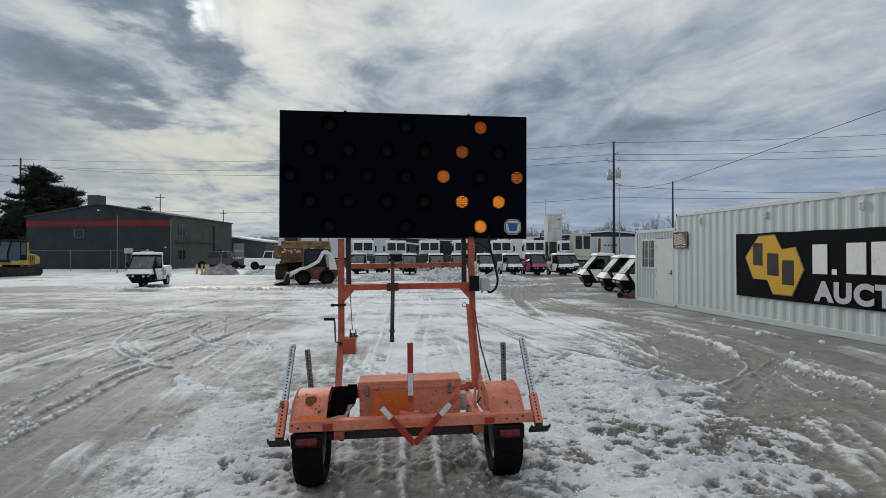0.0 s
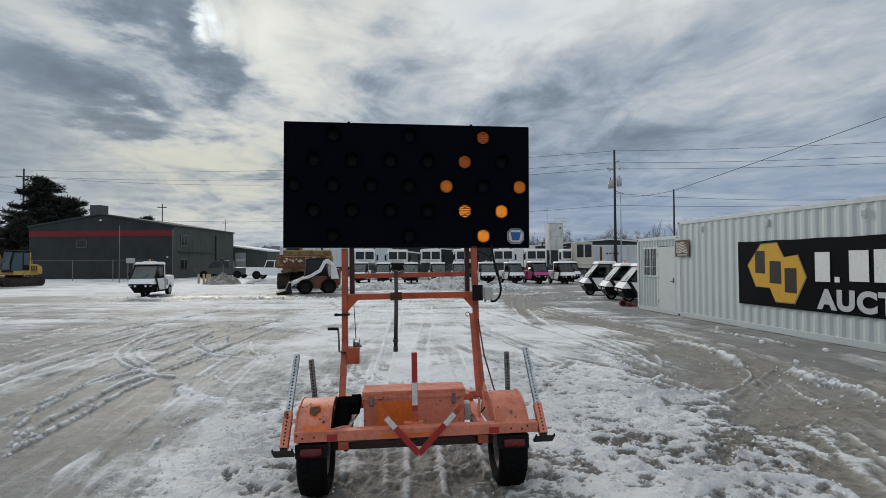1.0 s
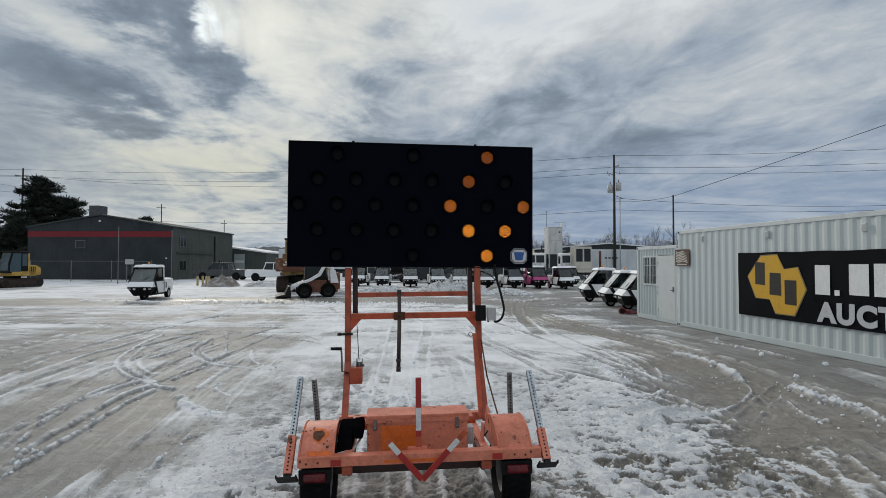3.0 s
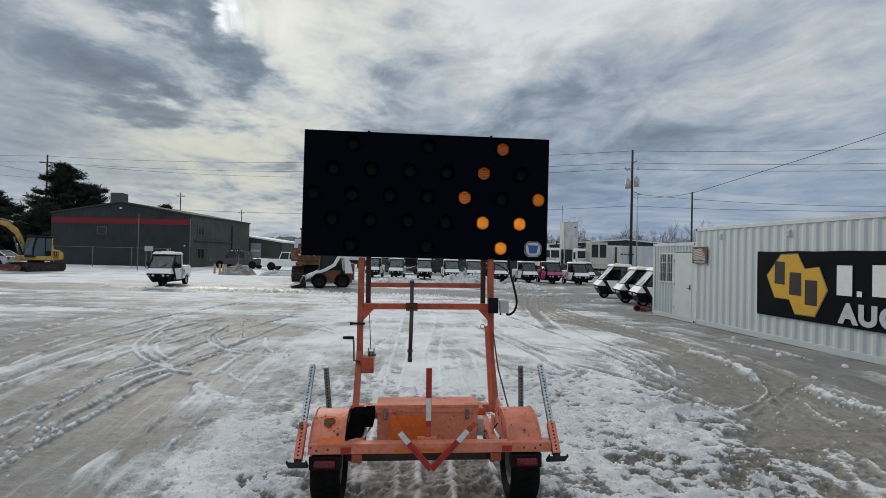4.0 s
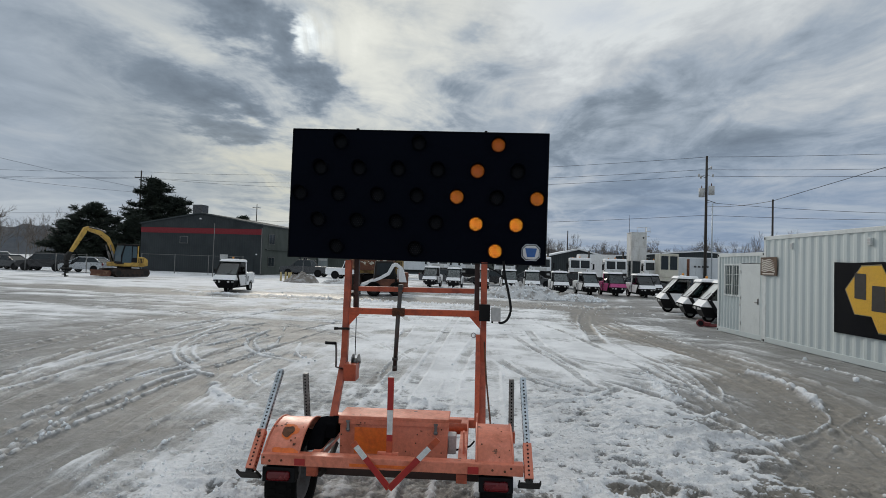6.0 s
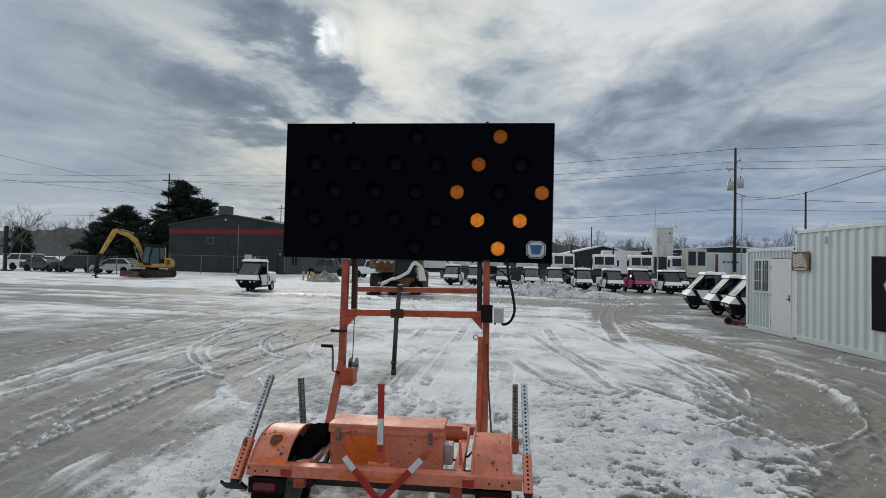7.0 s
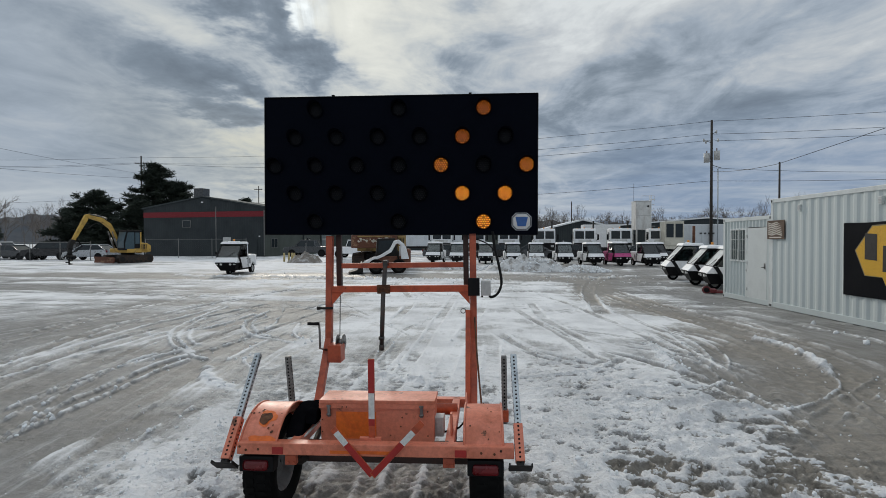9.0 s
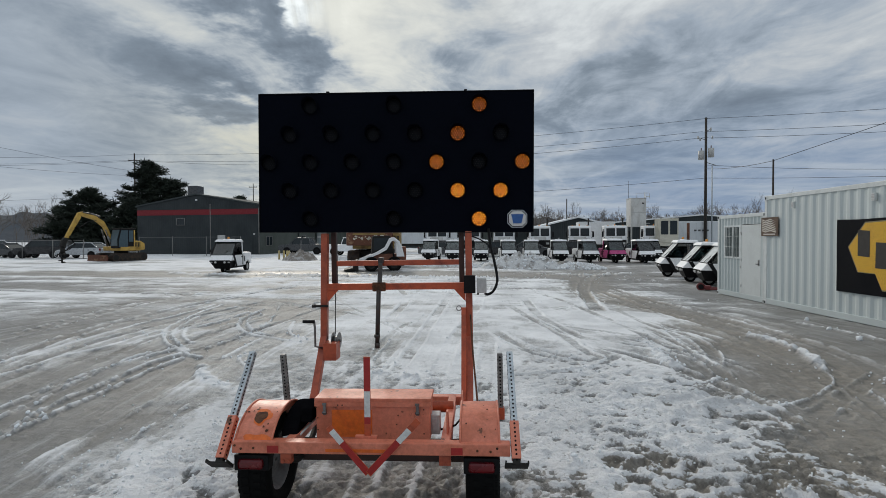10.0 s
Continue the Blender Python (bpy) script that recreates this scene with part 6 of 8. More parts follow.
    part("windshield", shape(hull_between, [(-0.55, -1.125, 0.95), (0.55, -1.125, 0.95), (0.55, -1.117, 0.943), (-0.55, -1.117, 0.943)], [(-0.52, -0.545, 1.635), (0.52, -0.545, 1.635), (0.52, -0.537, 1.628), (-0.52, -0.537, 1.628)]), pane, c)
    part("cowl", shape(beam, (-0.56, -1.125, 0.945), (0.56, -1.125, 0.945), 0.05, 0.03), BLACK, c)
    part("wiper", shape(rod, (0.05, -1.12, 0.985), (0.30, -0.93, 1.215), 0.010, seg=5), BLACK, c)
    bm = bmesh.new()
    for q in ((-0.56, 0.56, 0.90, 1.06), (-0.56, 0.56, 1.54, 1.66), (-0.56, -0.44, 1.06, 1.54), (0.44, 0.56, 1.06, 1.54)):
        box(bm, q[0], q[1], 0.16, 0.22, q[2], q[3])
    part("cab_rear_wall", bm, paint, c)
    part("rear_window", shape(box, -0.44, 0.44, 0.185, 0.192, 1.06, 1.54), CLEAR, c)
    bm = shape(hull_between, quad_ring(0.605, -0.66, 0.32, 1.635), quad_ring(0.535, -0.55, 0.26, 1.765))
    bmesh.ops.bevel(bm, geom=bm.edges[:], offset=0.035, segments=3, affect="EDGES", profile=0.6)
    roof = part("roof", bm, WHITE, c)
    part("light_bar", shape(box, -0.30, 0.30, -0.30, -0.18, 1.76, 1.795, 0.01), WHITE, roof)
    bm = bmesh.new()
    rod(bm, (0.0, -0.24, 1.79), (0.0, -0.24, 1.90), 0.060, 0.048, seg=12)
    part("beacon", bm, AMBER if beacon else GREY_PLASTIC, roof, "amber beacon" if beacon else "")
    bed = part("bed_floor", shape(box, -0.58, 0.58, 0.26, 1.33, 0.50, 0.56), paint, c)
    for s in (-1, 1):
        x0, x1 = sorted((s * 0.56, s * 0.63))
        arch = [(0.86 + 0.33 * math.cos(a), 0.30 + 0.33 * math.sin(a)) for a in np.linspace(0.35, math.pi - 0.35, 9)]
        part("bed_side", shape(prism, [(1.36, 0.41), (1.36, 1.02), (0.26, 1.02), (0.26, 0.36), (0.50, 0.36)][::-1] + arch, x0, x1, "x", 0.012), paint, bed)
        part("side_vent", shape(box, *sorted((s * 0.628, s * 0.638)), 0.30, 0.42, 0.55, 0.85), BLACK, bed)
        part("tail_lamp", shape(box, s * 0.60 - 0.03, s * 0.60 + 0.03, 1.355, 1.37, 0.70, 0.90), RED_LENS, bed)
    part("tailgate", shape(box, -0.56, 0.56, 1.30, 1.36, 0.46, 1.02, 0.01), paint, bed)
    part("bed_cover", shape(box, -0.57, 0.57, 0.24, 1.30, 0.97, 1.06, 0.03), paint, bed)
    wheel(c, pose(0, -0.92, 0.24), 0.24, 0.16, GREY_PLASTIC, tread=False)
    part("underbody", shape(box, -0.48, 0.48, -0.70, 1.20, 0.24, 0.44), MUD_IRON, c)
    return c


cart_at(pose(-13.0, 27.7, 0, 0, 0, 5), "white three-wheeled utility cart with amber beacon, standing alone on snow", WHITE, "parked utility carts")
ROW = ((-3.62, 43.5, -6), (-1.63, 42.9, -3), (0.71, 42.2, 0), (2.89, 41.5, 4), (4.75, 41.0, -2), (6.81, 40.3, 2), (8.84, 39.7, 9), (12.62, 38.6, 8), (14.3, 42.0, 6))
def in_row(x, y, r):
    return pose(0.45 + (x - 0.45) * 0.945, 0.3 + (y + 1.1) * 0.945, 0, 0, 0, r) @ Matrix.Scale(0.97, 4)


row_cart = cart_at(in_row(*ROW[0]), "white three-wheeled utility cart with dark windshield, parked in a row", beacon=False)
for x, y, r in ROW[1:]:
    copy_thing(row_cart, in_row(x, y, r))
cart_at(in_row(10.67, 39.2, 8), "magenta three-wheeled utility cart with white roof, in the row", PINK, beacon=False)
frosted = cart_at(pose(10.1, 24.5, 0, 0, 0, -97) @ Matrix.Scale(0.95, 4), "white utility cart with frosted windshield, parked slantwise by the container", pane=FROST)
for x, y, r in ((9.95, 21.7, -97), (10.0, 20.1, -97)):
    copy_thing(frosted, pose(x, y, 0, 0, 0, r) @ Matrix.Scale(0.95, 4))


# ---- cars and pickups, front towards -x ----
def car_at(name, m, paint, kind, label, group="parked cars"):
    c = thing(name, m, label, "pickup" if kind == "pickup" else "car", group)
    W = 0.98 if kind == "pickup" else 0.90
    low = {
        "sedan": [(-2.25, 0.32), (-2.30, 0.60), (-2.05, 0.76), (-1.10, 0.92), (1.55, 0.96), (2.20, 0.92), (2.28, 0.55), (2.22, 0.32)],
        "hatch": [(-2.10, 0.32), (-2.14, 0.62), (-1.95, 0.80), (-1.15, 0.96), (1.6, 1.02), (2.0, 0.98), (2.06, 0.55), (2.02, 0.32)],
        "suv": [(-2.35, 0.40), (-2.40, 0.75), (-2.25, 0.98), (-1.20, 1.10), (2.2, 1.12), (2.38, 1.0), (2.42, 0.55), (2.35, 0.40)],
        "pickup": [(-2.85, 0.45), (-2.92, 0.80), (-2.80, 1.08), (-1.55, 1.18), (2.75, 1.18), (2.85, 1.1), (2.85, 0.55), (2.80, 0.45)],
    }[kind]
    top = {
        "sedan": [(-1.10, 0.93), (-0.30, 1.40), (0.80, 1.42), (1.60, 0.97)],
        "hatch": [(-1.15, 0.97), (-0.35, 1.46), (1.20, 1.48), (1.85, 1.03)],
        "suv": [(-1.20, 1.11), (-0.60, 1.72), (1.90, 1.74), (2.30, 1.13)],
        "pickup": [(-1.55, 1.19), (-0.85, 1.86), (0.75, 1.88), (0.95, 1.19)],
    }[kind]
    part("body", shape(prism, low, -W, W, "y", 0.06), paint, c)
    bm = bmesh.new()
    hull_between(bm, [(x, -W + 0.06 + (0.16 if z > 1.2 or (kind in ("sedan", "hatch") and z > 1.1) else 0.0), z) for x, z in top], [(x, W - 0.06 - (0.16 if z > 1.2 or (kind in ("sedan", "hatch") and z > 1.1) else 0.0), z) for x, z in top])
    part("glasshouse", bm, GLASS, c)
    (xa, za), (xb, zb) = top[1], top[2]
    part("roof", shape(box, xa - 0.06, xb + 0.08, -W + 0.19, W - 0.19, za - 0.02, max(za, zb) + 0.045, 0.02), paint, c)
    for s in (-1, 1):
        for k, (p, q) in enumerate(((top[0], top[1]), (top[3], top[2]))):
            part("window_pillar", shape(beam, (p[0], s * (W - 0.055), p[1]), (q[0], s * (W - 0.215), q[1]), 0.07, 0.07), paint, c)
        xm = (xa + xb) / 2 + (0.1 if kind != "pickup" else 0.0)
        part("window_pillar", shape(beam, (xm, s * (W - 0.055), top[0][1]), (xm, s * (W - 0.215), za), 0.08, 0.05), paint, c)
        part("mirror", shape(box, top[0][0] + 0.25, top[0][0] + 0.38, s * W - 0.06 + (0.06 if s > 0 else -0.1), s * W + 0.06 + (0.1 if s > 0 else -0.06), top[0][1] + 0.02, top[0][1] + 0.16, 0.02), paint, c)
        part("headlight", shape(box, low[1][0] - 0.01, low[1][0] + 0.2, s * (W - 0.22) - 0.16, s * (W - 0.22) + 0.16, low[1][1] + 0.0, low[1][1] + 0.13, 0.02), GREY_PLASTIC, c)
        part("tail_light", shape(box, low[-2][0] - 0.12, low[-2][0] + 0.02, s * (W - 0.16) - 0.10, s * (W - 0.16) + 0.10, low[-2][1] + 0.18, low[-2][1] + 0.42, 0.02), RED_LENS, c)
    part("bumper", shape(box, low[0][0] - 0.08, low[0][0] + 0.12, -W + 0.05, W - 0.05, low[0][1] + 0.02, low[0][1] + 0.22, 0.03), BLACK if kind != "sedan" else paint, c)
    if kind == "pickup":
        part("bed_hollow", shape(box, 1.05, 2.72, -W + 0.10, W - 0.10, 1.10, 1.186), MUD_IRON, c)
    wr = {"pickup": 0.40, "suv": 0.37}.get(kind, 0.33)
    base = {"pickup": (-1.85, 1.75), "suv": (-1.45, 1.45)}.get(kind, (-1.38, 1.32))
    for x in base:
        for s in (-1, 1):
            part("wheel_arch", shape(rod, (x, s * (W - 0.10), wr + 0.02), (x, s * (W + 0.012), wr + 0.02), wr + 0.035, seg=20), BLACK, c)
            wheel(c, pose(x, s * (W - 0.09), wr, 0, 0, 90), wr, 0.22, GREY_PLASTIC, tread=False)
    return c


car_at("pickup_truck", pose(-19.6, 58.2, 0.0, 0, 0, -4), DARK_GREY_PAINT, "pickup", "dark grey pickup truck parked by the metal building", "parked pickups")
car_at("pickup_truck", pose(-13.1, 54.5, 0.0, 0, 0, 176), WHITE, "pickup", "white pickup truck parked in the snow", "parked pickups")
car_at("car", pose(-50.6, 50.5, 0.0, 0, 0, 178), WHITE, "suv", "white sport utility vehicle behind the fence")
car_at("car", pose(-46.0, 47.6, 0.0, 0, 0, 176), DARK_GREY_PAINT, "sedan", "dark grey sedan behind the fence")
car_at("car", pose(-41.9, 47.3, 0.0, 0, 0, 8), BLACK_PAINT, "suv", "black sport utility vehicle with snow on the roof")
car_at("car", pose(-37.2, 46.6, 0.0, 0, 0, 4), SILVER, "hatch", "silver hatchback behind the yellow excavator")
car_at("car", pose(-55.5, 48.5, 0.0, 0, 0, 178), SILVER, "sedan", "silver sedan behind the fence")
for x, y, r, p in ((-9.2, 50.5, 170, BLACK_PAINT), (-3.0, 49.5, 175, DARK_GREY_PAINT), (1.6, 50.2, 8, BLACK_PAINT), (5.4, 49.0, 172, DARK_GREY_PAINT), (9.6, 49.0, 176, BLACK_PAINT), (15.6, 49.5, 176, DARK_GREY_PAINT)):
    car_at("car", pose(x, y, 0, 0, 0, r), p, "sedan", "dark sedan parked behind the row of carts")


# ---- yard trucks ----
def truck_at(m, label, stack=True):
    """A white cab-over truck, front towards -y."""
    c = thing("yard_truck", m, label, "truck", "white yard trucks")
    bm = shape(prism, [(-1.0, 1.55), (-1.02, 1.95), (-0.92, 2.92), (-0.80, 3.06), (0.75, 3.06), (0.75, 1.0), (-0.6, 1.0)], -1.12, 1.12, "x", 0.09)
    part("cab", bm, WHITE, c)
    part("lower_front", shape(box, -1.08, 1.08, -1.0, -0.6, 0.85, 1.56, 0.03), MUD_IRON, c)
    for s in (-1, 1):
        x0, x1 = sorted((s * 0.07, s * 0.95))
        part("windshield_seal", shape(prism, [(-1.040, 1.98), (-0.955, 2.78), (-0.90, 2.78), (-0.98, 1.98)], x0, x1, "x", 0.02), BLACK, c)
        x0, x1 = sorted((s * 0.12, s * 0.90))
        part("windshield", shape(prism, [(-1.048, 2.04), (-0.970, 2.72), (-0.93, 2.72), (-1.0, 2.04)], x0, x1, "x"), GLASS, c)
        part("side_window", shape(box, s * 1.125 - 0.01, s * 1.125 + 0.01, -0.7, 0.2, 1.95, 2.70, 0.004), GLASS, c)
        part("headlight", shape(box, s * 0.80 - 0.16, s * 0.80 + 0.16, -1.04, -0.98, 1.10, 1.30, 0.02), GREY_PLASTIC, c)
        part("wiper", shape(rod, (s * 0.2, -1.06, 2.02), (s * 0.6, -1.01, 2.42), 0.014, seg=5), BLACK, c)
        bm = bmesh.new()
        box(bm, s * 1.34 - 0.09, s * 1.34 + 0.09, -1.12, -1.02, 1.85, 2.45, 0.02)
        rod(bm, (s * 1.12, -1.0, 2.5), (s * 1.34, -1.07, 2.4), 0.025, seg=6)
        rod(bm, (s * 1.12, -1.0, 1.8), (s * 1.34, -1.07, 1.9), 0.025, seg=6)
        part("mirror", bm, BLACK, c)
        part("marker_lamp", shape(box, s * 0.75 - 0.06, s * 0.75 + 0.06, -0.80, -0.68, 3.05, 3.10, 0.01), AMBER, c)
        wheel(c, pose(s * 0.95, -0.2, 0.5), 0.5, 0.30, GREY_PLASTIC, tread=False)
        wheel(c, pose(s * 0.95, 3.2, 0.5), 0.5, 0.45, GREY_PLASTIC, tread=False)
    part("front_panel", shape(box, -0.62, 0.62, -1.03, -0.99, 1.58, 1.90, 0.01), WHITE_DIRTY, c)
    part("grille", shape(box, -0.5, 0.5, -1.03, -0.99, 0.95, 1.45, 0.01), BLACK, c)
    part("bumper", shape(box, -1.2, 1.2, -1.25, -0.95, 0.45, 0.85, 0.04), MUD_IRON, c)
    part("beacon", shape(rod, (0.0, -0.3, 3.05), (0.0, -0.3, 3.22), 0.07, 0.05, seg=10), AMBER, c)
    if stack:
        part("exhaust_stack", shape(rod, (1.05, 0.95, 0.9), (1.05, 0.95, 3.9), 0.09, seg=10), MUD_IRON, c)
        part("air_intake", shape(box, -1.1, -0.8, 0.8, 1.15, 1.0, 2.9, 0.03), MUD_IRON, c)
    part("chassis", shape(box, -0.45, 0.45, -0.9, 4.2, 0.6, 0.85), MUD_IRON, c)
    return c


one = truck_at(pose(11.05, 56, 0, 0, 0, -6), "white cab-over yard truck behind the carts")
for x, y, r in ((14.7, 56, -4), (6.8, 56, 2), (3.1, 56.5, 0), (-4.1, 56, 4), (-0.6, 57.5, 4), (19.0, 57, -4)):
    copy_thing(one, pose(x, y, 0, 0, 0, r))


def box_trailer_at(m, length, z0, z1, label, paint=BLUE_WHITE):
    c = thing("box_trailer", m, label, "trailer", "box trailers")
    part("box_body", shape(box, 0, length, 0, 2.5, z0, z1, 0.03), paint, c)
    for k in range(int(length / 1.2) + 1):
        part("side_rib", shape(box, k * 1.2, k * 1.2 + 0.05, -0.03, 0.0, z0 + 0.02, z1 - 0.05), paint, c)
    part("roof_snow", shape(box, 0.02, length - 0.02, 0.02, 2.48, z1, z1 + 0.10, 0.03), ROOF_SNOW, c)
    part("chassis", shape(box, 0.5, length - 0.5, 0.5, 2.0, z0 - 0.25, z0), MUD_IRON, c)
    for x in (length - 1.2, length - 2.5):
        for y in (0.3, 2.2):
            wheel(c, pose(x, y, 0.5, 0, 0, 90), 0.5, 0.3, GREY_PLASTIC, tread=False)
    part("landing_leg", shape(box, 1.6, 1.75, 0.4, 0.55, 0.0, z0 - 0.2), MUD_IRON, c)
    part("landing_leg", shape(box, 1.6, 1.75, 1.95, 2.1, 0.0, z0 - 0.2), MUD_IRON, c)
    return c


tr_ = box_trailer_at(pose(20.4, 58.5, 0, 0, 0, -3), 12.0, 1.1, 3.45, "long white box trailer with snow on its roof")
for k in range(4):
    part("side_lettering", shape(box, 3.4 + 0.42 * k, 3.66 + 0.42 * k, -0.04, -0.032, 2.46, 2.64), DARK_GREY_PAINT, tr_)
box_trailer_at(pose(12.2, 62.5, 0, 0, 0, -3), 4.2, 1.0, 3.6, "white box trailer with a dark sign", WHITE)
box_trailer_at(pose(-15.5, 66.0, 0, 0, 0, -2), 14.0, 1.1, 3.5, "white box trailer parked far back")
# tall white tank on legs
c = thing("storage_hopper", pose(18.15, 60.0, 0), "tall stained white steel hopper on legs", "hopper")
hp = part("hopper_box", shape(box, -0.86, 0.80, -0.9, 0.9, 3.0, 6.15, 0.03), WHITE_DIRTY, c)
part("hatch", shape(rod, (0.45, -0.91, 5.6), (0.45, -0.93, 5.6), 0.10, seg=12), BLACK, hp)
for x in (-0.9, 0.9):
    for y in (-0.8, 0.8):
        x = math.copysign(0.75, x)
        part("leg", shape(box, x - 0.07, x + 0.07, y - 0.07, y + 0.07, 0, 3.0), WHITE_DIRTY, c)
bm = bmesh.new()
for y in (-0.35, 0.15):
    rod(bm, (0.95, y, 0.3), (0.95, y, 6.9), 0.035, seg=6)
for k in range(20):
    rod(bm, (0.95, -0.35, 0.6 + 0.31 * k), (0.95, 0.15, 0.6 + 0.31 * k), 0.02, seg=6)
for k in range(7):
    tube(bm, [(0.95, -0.35, 2.8 + 0.6 * k), (1.25, -0.45, 2.8 + 0.6 * k), (1.45, -0.1, 2.8 + 0.6 * k), (1.25, 0.25, 2.8 + 0.6 * k), (0.95, 0.15, 2.8 + 0.6 * k)], 0.02, 5)
part("side_ladder", bm, WHITE_DIRTY, c)
part("top_lip", shape(box, -0.90, 0.84, -0.94, 0.94, 6.15, 6.22, 0.01), WHITE_DIRTY, hp)
part("weld_seam", shape(box, -0.86, 0.80, -0.91, -0.90, 4.55, 4.60), GREY_PLASTIC, hp)
part("top_rail", shape(tube, [(-0.2, -0.8, 6.15), (-0.2, -0.8, 6.75), (1.2, -0.8, 6.75), (1.2, -0.8, 6.15)], 0.03, 6), WHITE_DIRTY, c)
part("aerial", shape(rod, (-0.85, 0, 6.1), (-0.85, 0, 8.2), 0.02, seg=6), MUD_IRON, c)
# cream cab of a loader beside it
c = thing("loader_cab", pose(19.9, 55.5, 0), "cream coloured loader cab with two dark windows", "loader")
part("cab", shape(box, -0.95, 0.95, -0.8, 0.8, 1.3, 3.75, 0.05), BEIGE, c)
for x in (-0.45, 0.45):
    part("window", shape(box, x - 0.36, x + 0.36, -0.82, -0.79, 2.1, 3.5), GLASS, c)
part("engine_cover", shape(box, -1.3, 1.3, 0.8, 3.2, 1.0, 2.2, 0.08), BEIGE, c)
part("exhaust_stack", shape(rod, (2.4, 0.5, 1.4), (2.4, 0.5, 3.3), 0.14, seg=10), RUST_PAINT, c)
part("bumper", shape(box, -1.2, 2.6, -0.7, 0.7, 0.9, 1.35, 0.04), BEIGE, c)
for x in (-1.0, 1.6):
    wheel(c, pose(x, 0.0, 0.6), 0.6, 0.4, BEIGE, tread=False)

# ---- excavators and skid steer ----
def track_frame(parent, x, length, wide, tall, group_parts=True):
    """A crawler track: shoes round a loop, track along y."""
    r = tall / 2
    half = length / 2 - r
    t = part("track", shape(prism, [(half * math.cos(a) / abs(math.cos(a)) * (1 if abs(math.cos(a)) > 1e-6 else 0) + (r - 0.06) * math.cos(a), r + (r - 0.06) * math.sin(a)) for a in np.linspace(0.01, 2 * math.pi - 0.02, 28)], x - wide * 0.42, x + wide * 0.42, "x"), TRACK, parent)
    bm = bmesh.new()
    run = 4 * half + 2 * math.pi * r
    n = int(run / 0.17)
    for k in range(n):
        s = run * k / n
        if s < 2 * half:
            y, z, a = -half + s, 2 * r, 0.0
        elif s < 2 * half + math.pi * r:
            a = (s - 2 * half) / r
            y, z = half + r * math.sin(a), r + r * math.cos(a)
        elif s < 4 * half + math.pi * r:
            y, z, a = half - (s - 2 * half - math.pi * r), 0.0, math.pi
        else:
            a = math.pi + (s - 4 * half - math.pi * r) / r
            y, z = -half + r * math.sin(a), r + r * math.cos(a)
        m = Matrix.Translation((x, y, z)) @ Matrix.Rotation(-a, 4, "X")
        box(bm, -wide / 2, wide / 2, -0.075, 0.075, -0.05, -0.015, 0, m)
        box(bm, -wide / 2, wide / 2, -0.012, 0.012, -0.015, 0.012, 0, m)
    for v in bm.verts:
        v.co.z = max(v.co.z, 0.0)
    part("track_shoes", bm, TRACK, t)
    bm = bmesh.new()
    for y in (-half, half):
        rod(bm, (x - wide * 0.44, y, r), (x + wide * 0.44, y, r), r * 0.62, seg=18)
    for k in range(5):
        rod(bm, (x - wide * 0.44, -half * 0.7 + k * half * 0.35, r * 0.45), (x + wide * 0.44, -half * 0.7 + k * half * 0.35, r * 0.45), r * 0.28, seg=12)
    part("track_rollers", bm, MUD_IRON, t)


